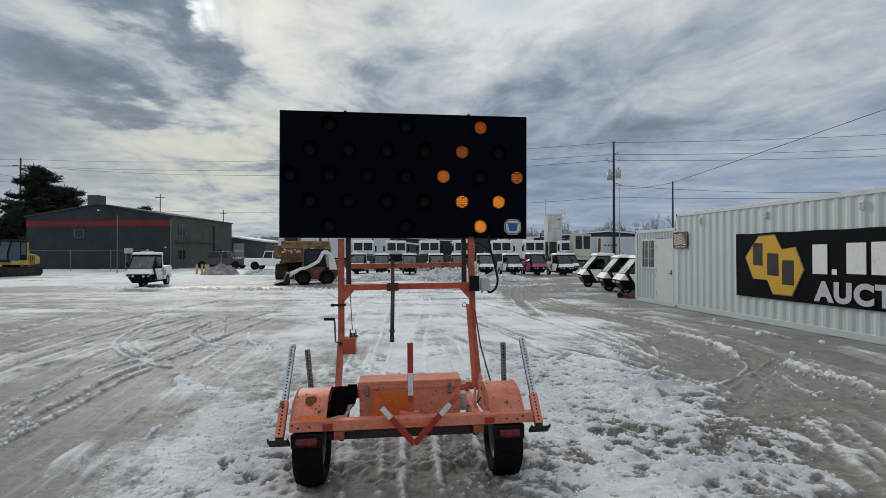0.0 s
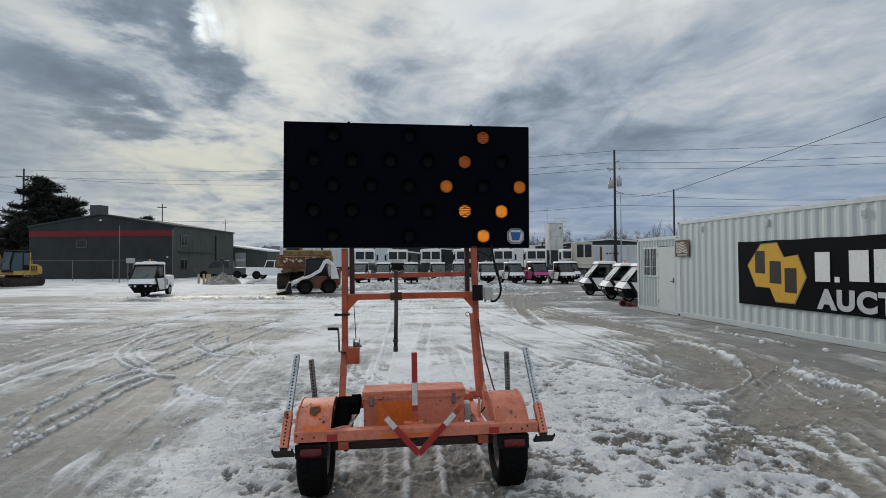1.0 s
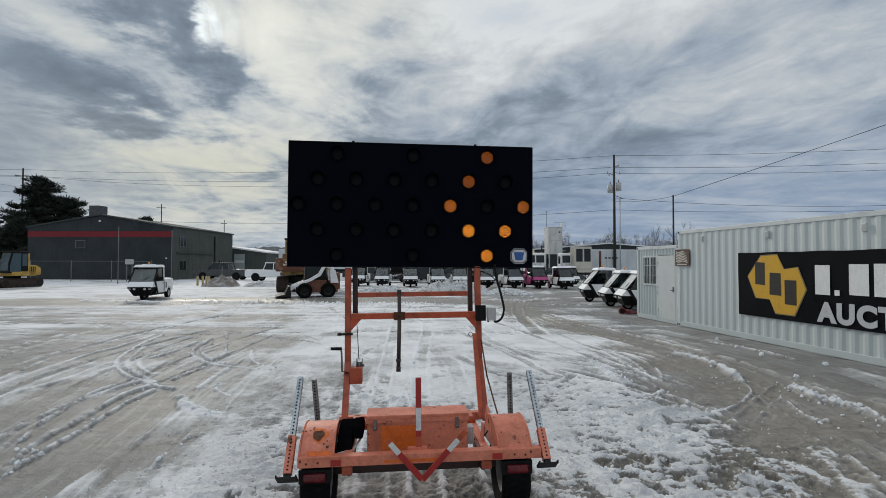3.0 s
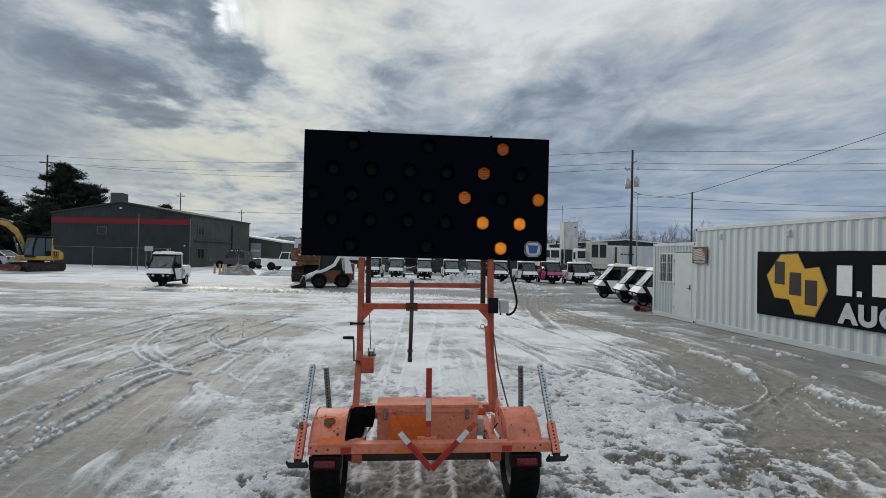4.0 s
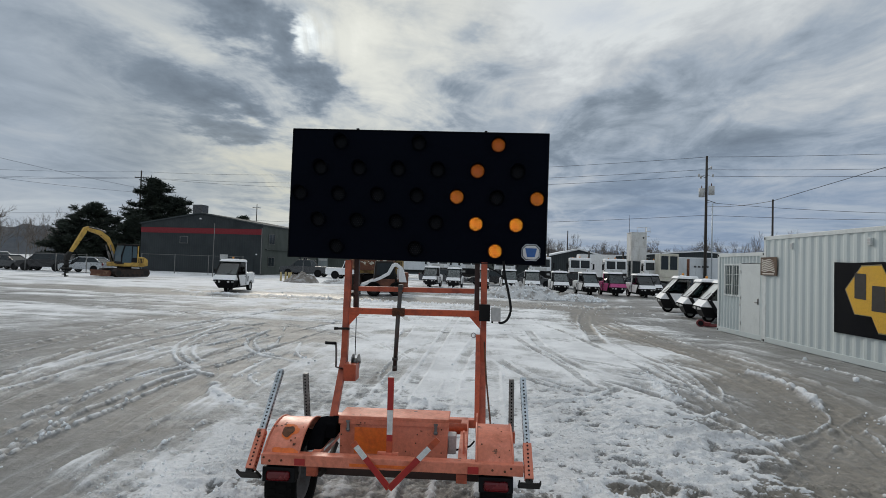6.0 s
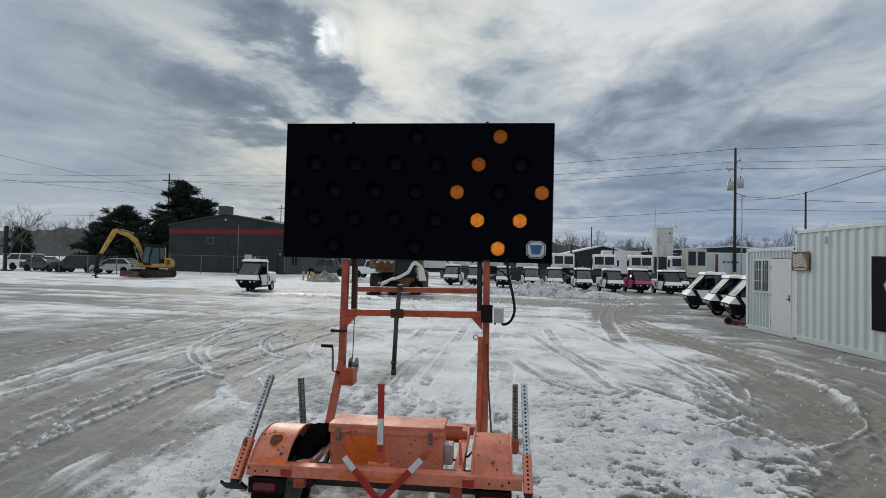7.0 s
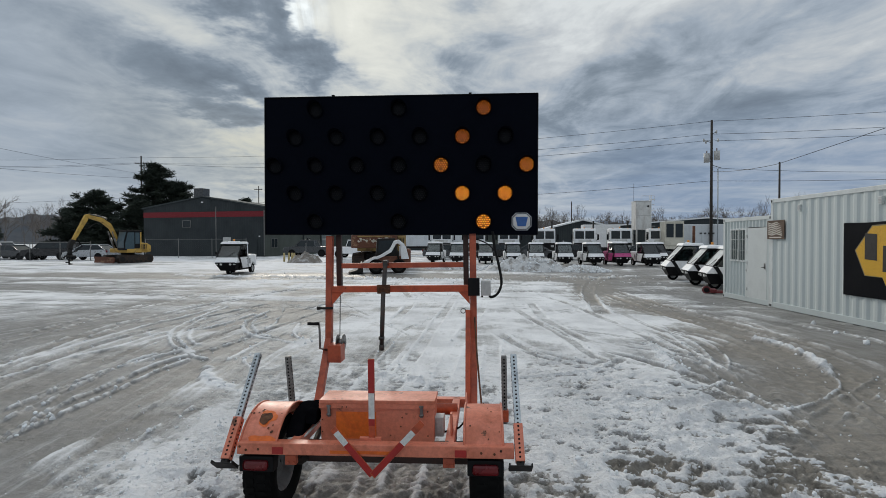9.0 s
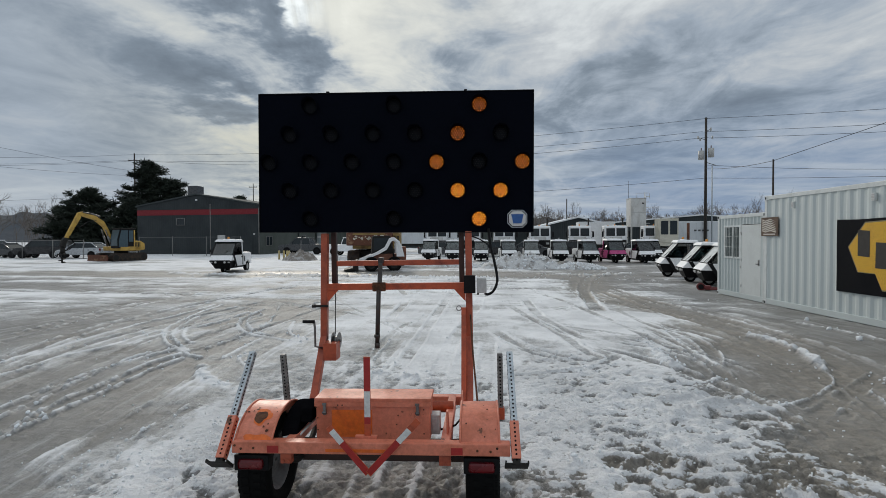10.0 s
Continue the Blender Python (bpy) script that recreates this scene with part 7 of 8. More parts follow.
def build_digger():
    """The yellow machine, arm to the left: local -y is its front."""
    c = thing("excavator", pose(-29.1, 40.8, 0.0, 0, 0, -19) @ Matrix.Scale(0.94, 4), "yellow crawler excavator with an auger hanging from its arm", "excavator", "crawler excavators")
    for x in (-0.95, 0.95):
        track_frame(c, x, 3.2, 0.5, 0.72)
    part("undercarriage", shape(box, -0.75, 0.75, -0.9, 0.9, 0.30, 0.75, 0.04), MUD_IRON, c)
    part("slew_ring", shape(rod, (0, 0, 0.72), (0, 0, 0.95), 0.55, seg=24), MUD_IRON, c)
    bl = bmesh.new()
    prism(bl, [(-2.15, 0.08), (-2.05, 0.08), (-1.98, 0.30), (-2.05, 0.58), (-2.15, 0.60), (-2.10, 0.32)], -1.25, 1.25, "x")
    for x in (-0.5, 0.5):
        beam(bl, (x, -2.0, 0.32), (x, -0.9, 0.42), 0.12, 0.14)
    part("dozer_blade", bl, RUST_PAINT, c, "rusty dozer blade")
    part("house", shape(box, -1.15, 1.15, -0.85, 1.05, 0.92, 1.28, 0.04), YELLOW, c)
    hood = part("engine_cover", shape(prism, [(0.45, 1.20), (0.45, 1.80), (1.05, 1.76), (1.38, 1.55), (1.42, 1.0), (1.0, 0.92), (0.45, 0.95)], -1.15, 1.15, "x", 0.06), YELLOW, c)
    part("dark_panel", shape(box, -1.156, -1.15, 0.65, 1.2, 1.25, 1.65), MUD_IRON, hood)
    for k in range(4):
        part("grille_slot", shape(box, 1.15, 1.158, 0.45 + 0.14 * k, 0.53 + 0.14 * k, 1.25, 1.65), MUD_IRON, hood)
    part("muffler", shape(rod, (0.3, 0.7, 1.85), (0.3, 0.7, 2.2), 0.06, seg=10), MUD_IRON, hood)
    cab = part("cab", shape(prism, [(-1.02, 1.15), (-1.06, 1.9), (-0.82, 2.80), (0.46, 2.82), (0.46, 1.15)], 0.12, 1.14, "x", 0.04), BLACK, c)
    part("cab_rear_panel", shape(box, 0.10, 1.16, 0.36, 0.48, 1.15, 2.72, 0.02), YELLOW, c)
    part("cab_side_glass", shape(prism, [(-0.99, 1.75), (-0.76, 2.68), (-0.18, 2.70), (-0.18, 1.25), (-0.99, 1.25)], 1.138, 1.150, "x"), GLASS_PALE, cab)
    part("cab_rear_glass", shape(prism, [(-0.08, 1.70), (-0.08, 2.68), (0.30, 2.68), (0.30, 1.70)], 1.138, 1.150, "x"), GLASS_PALE, cab)
    part("cab_front_glass", shape(prism, [(-1.06, 1.35), (-1.10, 1.9), (-0.87, 2.72), (-0.83, 2.70), (-1.05, 1.9)], 0.20, 1.06, "x"), GLASS_PALE, cab)
    part("cab_right_glass", shape(prism, [(-0.95, 1.75), (-0.72, 2.66), (0.25, 2.66), (0.25, 1.6), (-0.95, 1.6)], 0.105, 0.122, "x"), GLASS_PALE, cab)
    part("cab_roof", shape(box, 0.08, 1.18, -0.86, 0.52, 2.80, 2.88, 0.03), MUD_IRON, cab)
    # boom, stick, rams
    def arm(pts, wide, mat, name, parent):
        bm = bmesh.new()
        up, lo = [], []
        for y, z, h in pts:
            up.append((y, z + h / 2))
            lo.append((y, z - h / 2))
        prism(bm, up + lo[::-1], -0.10 - wide / 2, -0.10 + wide / 2, "x", 0.02)
        return part(name, bm, mat, parent)
    boom = arm([(-0.60, 1.15, 0.30), (-1.10, 2.45, 0.52), (-1.50, 3.2, 0.46), (-2.2, 3.72, 0.36), (-3.45, 4.02, 0.22)], 0.34, YELLOW, "boom", c)
    st = bmesh.new()
    prism(st, [(-3.18, 4.22), (-3.55, 4.10), (-4.58, 2.05), (-4.46, 1.95), (-4.32, 2.05), (-3.40, 3.62)], -0.22, 0.02, "x", 0.02)
    stick = part("stick", st, YELLOW, c)
    bm = bmesh.new()
    rod(bm, (-0.10, -1.75, 3.85), (-0.10, -2.55, 4.08), 0.08)
    rod(bm, (-0.10, -2.55, 4.08), (-0.10, -3.25, 4.18), 0.04)
    part("hydraulic_ram", bm, STEEL, boom)
    for x in (-0.37, 0.17):
        bm = bmesh.new()
        rod(bm, (x, -0.95, 1.3), (x, -1.3, 2.2), 0.08)
        rod(bm, (x, -1.3, 2.2), (x, -1.48, 2.75), 0.045)
        part("hydraulic_ram", bm, STEEL, boom)
    bm = bmesh.new()
    for o in (0, 0.05, -0.05):
        tube(bm, [(0.08 + o, -2.2, 3.5), (0.08 + o, -2.9, 3.35), (0.08 + o, -3.4, 3.0), (0.08 + o, -3.9, 2.9)], 0.022, 6)
        tube(bm, [(0.02 + o, -4.3, 2.2), (0.08 + o, -3.9, 1.5), (0.08 + o, -4.3, 1.15), (0.02 + o, -4.8, 1.3)], 0.025, 6)
    part("hoses", bm, BLACK, boom)
    au = bmesh.new()
    prism(au, [(-4.66, 2.08), (-4.40, 2.02), (-4.50, 1.62), (-4.62, 1.40), (-4.88, 1.42), (-4.90, 1.62)], -0.24, 0.04, "x", 0.03)
    rod(au, (-0.10, -4.30, 2.30), (-0.10, -4.85, 1.70), 0.05)
    box(au, -0.30, 0.10, -4.92, -4.60, 1.36, 1.46, 0.02)
    for o in (-0.22, 0.02):
        tube(au, [(o, -4.5, 1.9), (o, -4.15, 1.55), (o, -4.3, 1.1), (o, -4.68, 1.0)], 0.035, 6)
    rod(au, (-0.10, -4.75, 0.80), (-0.10, -4.75, 1.36), 0.19, 0.15, seg=14)
    rod(au, (-0.10, -4.8, 0.02), (-0.10, -4.8, 0.8), 0.06, seg=10)
    box(au, -0.42, 0.22, -5.0, -4.45, 0.65, 0.78, 0.02)
    for k in range(26):
        a0, a1 = k * 0.5, (k + 1) * 0.5
        z0, z1 = 0.05 + k * 0.022, 0.05 + (k + 1) * 0.022
        q = [(-0.10 + r_ * math.cos(a_), -4.8 + r_ * math.sin(a_), z_) for r_, a_, z_ in ((0.05, a0, z0), (0.26, a0, z0), (0.26, a1, z1), (0.05, a1, z1))]
        au.faces.new([au.verts.new(p) for p in q])
        au.faces.new([au.verts.new((p[0], p[1], p[2] - 0.015)) for p in q[::-1]])
    part("auger", au, MUD_IRON, c, "dark iron auger drill head")
    ring = [(-0.10, -5.05 + 0.30 * math.cos(a), 0.75 + 0.28 * math.sin(a)) for a in np.linspace(0.6, 5.6, 14)]
    part("hose_loop", shape(tube, ring, 0.025, 6), GREY_PLASTIC, c)
    return c


build_digger()


def build_old_digger():
    """The rusty machine, seen from behind: local -y is its rear, towards the yard."""
    c = thing("excavator", pose(-6.3, 35.2, 0.0, 0, 0, 6), "large old excavator with a rusty counterweight, seen from behind", "excavator", "crawler excavators")
    for x in (-1.42, 1.42):
        track_frame(c, x, 4.4, 0.75, 1.0)
    part("undercarriage", shape(box, -1.1, 1.1, -1.2, 1.2, 0.55, 1.0, 0.05), MUD_IRON, c)
    part("slew_ring", shape(rod, (0, 0, 0.95), (0, 0, 1.15), 0.8, seg=24), MUD_IRON, c)
    part("house", shape(box, -1.5, 1.5, -1.9, 1.7, 1.12, 1.45, 0.04), YELLOW_OLD, c)
    cw = part("counterweight", shape(prism, [(-1.85, -2.2), (-1.75, -2.55), (-1.4, -2.80), (0.75, -2.80), (1.05, -2.62), (1.12, -2.3), (1.12, -1.7), (-1.85, -1.7)], 1.34, 2.18, "z", 0.08), RUST_PAINT, c, "rusty brown counterweight with flaking paint")
    part("pale_band", shape(box, -1.35, 0.70, -2.812, -2.80, 2.03, 2.12), YELLOW_OLD, cw)
    bm = bmesh.new()
    random.seed(19)
    for k in range(26):
        x, z, q = random.uniform(-1.35, 0.70), random.uniform(1.70, 2.02), random.uniform(0.03, 0.12)
        prism(bm, [(x - q, z), (x - q * 0.3, z + q * 0.5), (x + q * 0.8, z + q * 0.3), (x + q, z - q * 0.3), (x + q * 0.1, z - q * 0.9)], -2.808, -2.80, "y")
    part("flaking_paint", bm, BEIGE, cw)
    for x in (-1.0, 0.3):
        part("lifting_eye", shape(tube, [(x - 0.1, -2.3, 2.17), (x - 0.1, -2.3, 2.30), (x + 0.1, -2.3, 2.30), (x + 0.1, -2.3, 2.17)], 0.03, 6), RUST, cw)
    part("side_step", shape(box, 1.15, 1.62, -2.2, -1.2, 1.34, 2.10, 0.05), YELLOW_OLD, c)
    for k in range(4):
        part("grille_slot", shape(box, 1.22 + 0.09 * k, 1.27 + 0.09 * k, -2.21, -2.19, 1.55, 1.95), MUD_IRON, c)
    part("hand_rail", shape(tube, [(0.6, -1.5, 2.45), (0.6, -1.5, 2.95), (1.4, -1.5, 2.95), (1.4, -0.3, 2.95), (1.4, -0.3, 2.45)], 0.025, 6), YELLOW_OLD, c)
    part("engine_cover", shape(box, -1.5, 1.5, -1.7, 0.3, 1.45, 2.48, 0.06), YELLOW_OLD, c)
    cab = part("cab", shape(prism, [(0.2, 1.45), (0.2, 3.45), (1.5, 3.45), (1.85, 2.4), (1.85, 1.45)], -1.55, -0.55, "x", 0.05), YELLOW_OLD, c)
    part("cab_rear_glass", shape(box, -1.45, -0.65, 0.185, 0.2, 2.45, 3.3), GLASS, cab)
    part("cab_side_glass", shape(prism, [(0.35, 2.3), (0.35, 3.3), (1.42, 3.3), (1.72, 2.4)], -1.565, -1.55, "x"), GLASS, cab)
    part("cab_roof", shape(box, -1.6, -0.5, 0.12, 1.6, 3.45, 3.55, 0.03), MUD_IRON, cab)
    part("exhaust_stack", shape(rod, (0.9, -0.8, 2.3), (0.9, -0.8, 2.8), 0.08, seg=10), RUST, c)
    part("side_tank", shape(box, 0.6, 1.5, 0.3, 1.5, 1.45, 2.3, 0.05), YELLOW_OLD, c)
    return c


build_old_digger()


def build_skid():
    """A small loader with lift arms, bucket end towards local -y."""
    c = thing("skid_steer_loader", pose(-4.75, 28.7, 0, 0, 0, -76), "white and brown skid steer loader with raised white arms", "loader")
    part("chassis", shape(prism, [(-0.95, 0.28), (-0.95, 0.75), (-0.4, 0.95), (1.10, 0.95), (1.22, 0.70), (1.15, 0.28)], -0.55, 0.55, "x", 0.04), BROWN_MACHINE, c)
    part("rear_door", shape(box, -0.56, 0.56, 1.05, 1.28, 0.45, 1.35, 0.05), BROWN_MACHINE, c)
    for k in range(3):
        part("lettering_bar", shape(box, -0.30 + 0.22 * k, -0.14 + 0.22 * k, 1.282, 1.29, 0.78, 0.88), WHITE_TAPE, c)
    cab = part("cab_frame", shape(prism, [(-0.62, 0.85), (-0.55, 1.92), (0.42, 1.95), (0.60, 1.2), (0.60, 0.85)], -0.44, 0.44, "x", 0.03), MUD_IRON, c)
    part("cab_glass", shape(prism, [(-0.50, 1.15), (-0.46, 1.80), (0.34, 1.82), (0.45, 1.15)], -0.455, -0.445, "x"), GLASS, cab)
    part("cab_glass", shape(prism, [(-0.50, 1.15), (-0.46, 1.80), (0.34, 1.82), (0.45, 1.15)], 0.445, 0.455, "x"), GLASS, cab)
    for s in (-1, 1):
        x = s * 0.66
        a = part("lift_arm", shape(prism, [(1.05, 1.10), (0.92, 1.62), (0.62, 1.86), (0.35, 1.80), (0.10, 1.32), (-0.35, 1.05), (-1.25, 0.66), (-1.45, 0.40), (-1.34, 0.36), (-1.12, 0.56), (-0.25, 0.92), (0.22, 1.18), (0.46, 1.62), (0.60, 1.68), (0.78, 1.55), (0.90, 1.10)], x - 0.07, x + 0.07, "x", 0.015), WHITE, c, "white steel lift arm")
        bm = bmesh.new()
        rod(bm, (x, 0.62, 0.75), (x, 0.45, 1.55), 0.05)
        part("ram", bm, MUD_IRON, a)
        part("tower", shape(prism, [(0.75, 0.8), (0.72, 1.50), (1.0, 1.50), (1.18, 0.8)], x - 0.05, x + 0.05, "x", 0.01), WHITE, c)
        for y in (-0.62, 0.62):
            wheel(c, pose(s * 0.72, y, 0.40), 0.40, 0.30, MUD_IRON, tread=False)
        part("rear_lamp", shape(box, s * 0.45 - 0.06, s * 0.45 + 0.06, 1.28, 1.295, 1.12, 1.22), RED_LENS, c)
    bk = bmesh.new()
    prism(bk, [(-1.30, 0.10), (-2.05, 0.06), (-2.10, 0.10), (-1.62, 0.22), (-1.45, 0.62), (-1.36, 0.64)], -0.92, 0.92, "x")
    part("bucket", bk, MUD_IRON, c, "dark worn bucket")
    return c


build_skid()

# ---- buildings ----
def wall_sheet(length, z_top, mat, name, parent, m, rib=0.30, z0=0.0, gable=None):
    """Upright-ribbed steel siding along local x, facing -y; gable: height of the middle."""
    bm = bmesh.new()
    n = int(length / rib)
    def top(x):
        if gable is None:
            return z_top
        return gable - (gable - z_top) * abs(2 * x / length - 1)
    prof = []
    for k in range(n):
        for dx, y in ((0, 0.0), (0.62, 0.0), (0.70, -0.014), (0.92, -0.014)):
            prof.append(((k + dx) * length / n, y))
    prof.append((length, 0.0))
    lo = [bm.verts.new((x, y, z0)) for x, y in prof]
    hi = [bm.verts.new((x, y, top(x))) for x, y in prof]
    for k in range(len(prof) - 1):
        bm.faces.new((lo[k], lo[k + 1], hi[k + 1], hi[k]))
    bk = [bm.verts.new(p) for p in ((0, 0.2, z0), (0, 0.2, top(0)), (length / 2, 0.2, top(length / 2)), (length, 0.2, top(length)), (length, 0.2, z0))]
    bm.faces.new(bk)
    return part(name, bm, mat, parent, "", m)


def window_at(parent, m, w, h, panes=2):
    """A framed window in a wall facing local -y."""
    g = part("window", shape(box, -w / 2, w / 2, -0.05, -0.035, 0, h), GLASS, parent, "", m)
    for x in np.linspace(-w / 2, w / 2, panes + 1):
        part("window_frame", shape(box, x - 0.03, x + 0.03, -0.075, -0.035, -0.05, h + 0.05), GALV_DARK, g)
    for z in (-0.05, h):
        part("window_frame", shape(box, -w / 2, w / 2, -0.07, -0.036, z, z + 0.05), GALV_DARK, g)
    return g


def build_hall():
    b = thing("metal_building", pose(-24.9, 57.9, 0, 0, 0, -6.5), "dark grey steel hall with a red band under its gable", "building", "buildings")
    Wd, Dp, E, A = 16.3, 14.6, 5.75, 7.0
    F = pose(-Wd, 0, 0)
    wall_sheet(Wd, E, WALL_GREY, "front_wall", b, F, gable=A)
    part("red_band", shape(box, -Wd, -0.02, -0.045, -0.032, 4.66, 5.30), WALL_RED, b, "broad red band")
    wall_sheet(Dp, E, WALL_GREEN, "side_wall", b, pose(0, 0, 0, 0, 0, 90))
    part("rear_wall", shape(box, -Wd, -0.1, Dp - 0.2, Dp, 0, E), WALL_GREY, b)
    part("left_wall", shape(box, -Wd, -Wd + 0.2, 0.2, Dp - 0.2, 0, E), WALL_GREY, b)
    roof = bmesh.new()
    prism(roof, [(-Wd - 0.15, E - 0.05), (-Wd / 2, A + 0.05), (0.15, E - 0.05), (0.15, E + 0.10), (-Wd / 2, A + 0.20), (-Wd - 0.15, E + 0.10)], -0.15, Dp + 0.1, "y")
    part("roof", roof, ROOF_EDGE, b)
    window_at(b, F @ pose(6.0, 0, 3.50), 1.05, 0.75, 1)
    part("wall_lamp", shape(box, -Wd / 2 - 0.1, -Wd / 2 + 0.1, -0.15, -0.02, 6.35, 6.5), WHITE, b)
    part("wall_lamp", shape(box, -0.75, -0.6, -0.12, -0.02, 2.3, 2.42), WHITE, b)
    part("downspout", shape(box, -0.10, -0.02, -0.12, -0.04, 0.1, 5.4), GALV_DARK, b)
    part("side_door", shape(box, -1.9, -1.0, -0.06, -0.03, 0, 2.1), WALL_GREY, b)
    S = pose(0, 0, 0, 0, 0, 90)
    window_at(b, S @ pose(2.0, 0, 3.7), 1.3, 1.1, 2)
    window_at(b, S @ pose(2.0, 0, 1.05), 1.4, 1.0, 2)
    window_at(b, S @ pose(11.0, 0, 1.2), 1.2, 1.0, 2)
    part("canopy", shape(box, 0.02, 0.25, 0.6, 9.0, 2.95, 3.05, 0.02), WALL_GREEN, b)
    part("vent_pipe", shape(rod, (0.1, 9.4, 0), (0.1, 9.4, 5.2), 0.1, seg=8), WALL_GREY, b)
    hv = part("roof_unit", shape(box, -Wd / 2 - 6.9, -Wd / 2 - 5.5, 7.5, 8.9, 7.6, 9.0, 0.03), DARK_GREY_PAINT, b, "grey rooftop air handler")
    for x in (-Wd / 2 - 6.8, -Wd / 2 - 5.6):
        part("unit_leg", shape(box, x - 0.06, x + 0.06, 7.6, 8.8, 6.2, 7.6), GALV_DARK, hv)
    part("unit_duct", shape(rod, (-Wd / 2 - 4.9, 7.3, 6.4), (-Wd / 2 - 4.9, 7.3, 7.7), 0.25, seg=10), GALV, hv)
    return b


build_hall()


def shed_at(m, width, depth, e, a, wall, label, roof=ROOF_SNOW):
    b = thing("metal_shed", m, label, "building", "buildings")
    wall_sheet(width, e, wall, "front_wall", b, pose(0, 0, 0), gable=a)
    for x in (0, width - 0.2):
        part("side_wall", shape(box, x, x + 0.2, 0.2, depth, 0, e), wall, b)
    part("rear_wall", shape(box, 0.2, width - 0.2, depth - 0.2, depth, 0, e), wall, b)
    bm = bmesh.new()
    prism(bm, [(-0.2, e - 0.05), (width / 2, a + 0.03), (width + 0.2, e - 0.05), (width + 0.2, e + 0.14), (width / 2, a + 0.22), (-0.2, e + 0.14)], -0.2, depth + 0.2, "y")
    part("roof", bm, roof, b)
    return b


s2 = shed_at(pose(-31.6, 75, 0, 0, 0, -4), 12.4, 12, 3.3, 4.1, WALL_GREEN, "low green-grey steel shed with a pale roller door")
part("roller_door", shape(box, 8.0, 9.5, -0.09, -0.04, 0, 3.1), CONCRETE, s2)
part("door_light", shape(box, 8.1, 9.4, -0.10, -0.09, 1.9, 2.2), WHITE_DIRTY, s2)
shed_at(pose(-20.0, 96, 0, 0, 0, -2), 34, 16, 3.6, 4.6, WALL_GREY, "long low dark shed with a snowy roof")
shed_at(pose(9.2, 74, 0, 0, 0, 2), 10.2, 14, 3.4, 4.6, WALL_GREY, "dark shed with a snowy roof behind the trucks")
shed_at(pose(22.0, 84, 0, 0, 0, -2), 26, 14, 4.2, 5.2, WALL_GREY, "long low shed with a snowy roof")
shed_at(pose(-8.0, 70, 0, 0, 0, 1), 12, 10, 2.6, 3.3, WALL_GREEN, "low grey shed behind the parked trucks")

# ---- chain-link fence in front of the hall ----
def fence_at(m, length, tall, label, gate=False):
    f = thing("chain_link_fence", m, label, "fence", "fences")
    n = max(1, int(length / 3.0))
    for k in range(n + 1):
        part("post", shape(rod, (k * length / n, 0, 0), (k * length / n, 0, tall + 0.08), 0.035, seg=8), GALV_DARK, f)
    part("top_rail", shape(rod, (0, 0, tall), (length, 0, tall), 0.022, seg=6), GALV_DARK, f)
    verts, faces = [], []
    step = 0.22
    for s in (-1, 1):
        x = -tall
        while x < length + tall:
            a, b_ = (x, 0.05), (x + s * tall, tall)
            if 0 <= a[0] <= length and 0 <= b_[0] <= length:
                i = len(verts)
                verts += [(a[0], 0, a[1]), (a[0] + 0.006, 0, a[1]), (b_[0] + 0.006, 0.004, b_[1]), (b_[0], 0.004, b_[1])]
                faces.append((i, i + 1, i + 2, i + 3))
            x += step
    net = part("wire_mesh", arrays("wire_mesh", verts, faces, CHAIN), None, f)
    net["kind"] = "stuff"
    return f


fence_at(pose(-36.0, 52.8, 0, 0, 0, -2), 11.5, 2.0, "galvanised chain-link fence before the grey hall")
fence_at(pose(-66.0, 44.6, 0, 0, 0, 1), 30.0, 1.7, "galvanised chain-link fence in front of parked cars")
# lamp post and valve stands by the fence
for x, y, h, nm in ((-24.6, 46.6, 5.0, "thin pale steel lamp post beside the fence"), (-14.6, 43.0, 1.6, "short pale marker post in the snow"), (-8.55, 38.5, 2.0, "thin grey fence post in the snow")):
    c = thing("post", pose(x, y, 0), nm, "post")
    part("shaft", shape(rod, (0, 0, 0), (0, 0, h), 0.038, 0.028, seg=8), GALV_DARK, c)
    part("cap", shape(rod, (0, 0, h), (0, 0, h + 0.04), 0.05, 0.02, seg=8), GALV_DARK, c)
c = thing("meter_stand", pose(-26.5, 52.2, 0), "grey meter box on pipes by the fence", "meter box")
part("cabinet", shape(box, -0.35, 0.35, -0.15, 0.15, 1.7, 2.2, 0.02), GREY_PLASTIC, c)
for x in (-0.25, 0.25):
    part("pipe", shape(rod, (x, 0, 0), (x, 0, 1.7), 0.05, seg=8), GALV_DARK, c)
part("tank", shape(rod, (0.9, 0, 0), (0.9, 0, 1.5), 0.25, seg=12), GALV_DARK, c)
c = thing("bollard", pose(-15.9, 43.2, 0), "short yellow and white painted bollard in the snow", "bollard", "bollards")
part("shaft", shape(rod, (0, 0, 0), (0, 0, 0.75), 0.085, seg=12), BOLLARD_YELLOW, c)
part("cap", shape(rod, (0, 0, 0.75), (0, 0, 0.79), 0.085, 0.04, seg=12), BOLLARD_YELLOW, c)
for x, y in ((-16.3, 43.5), (-15.6, 42.9), (-16.6, 43.2)):
    copy_thing(c, pose(x, y, 0))
c = thing("steel_stand", pose(-49.0, 46.0, 0), "dark steel frame standing at the yard's edge", "stand")
part("upright", shape(box, -0.15, 0.15, -0.1, 0.1, 0, 4.5), MUD_IRON, c)
part("foot", shape(box, -0.7, 0.7, -0.3, 0.3, 0, 0.12), MUD_IRON, c)
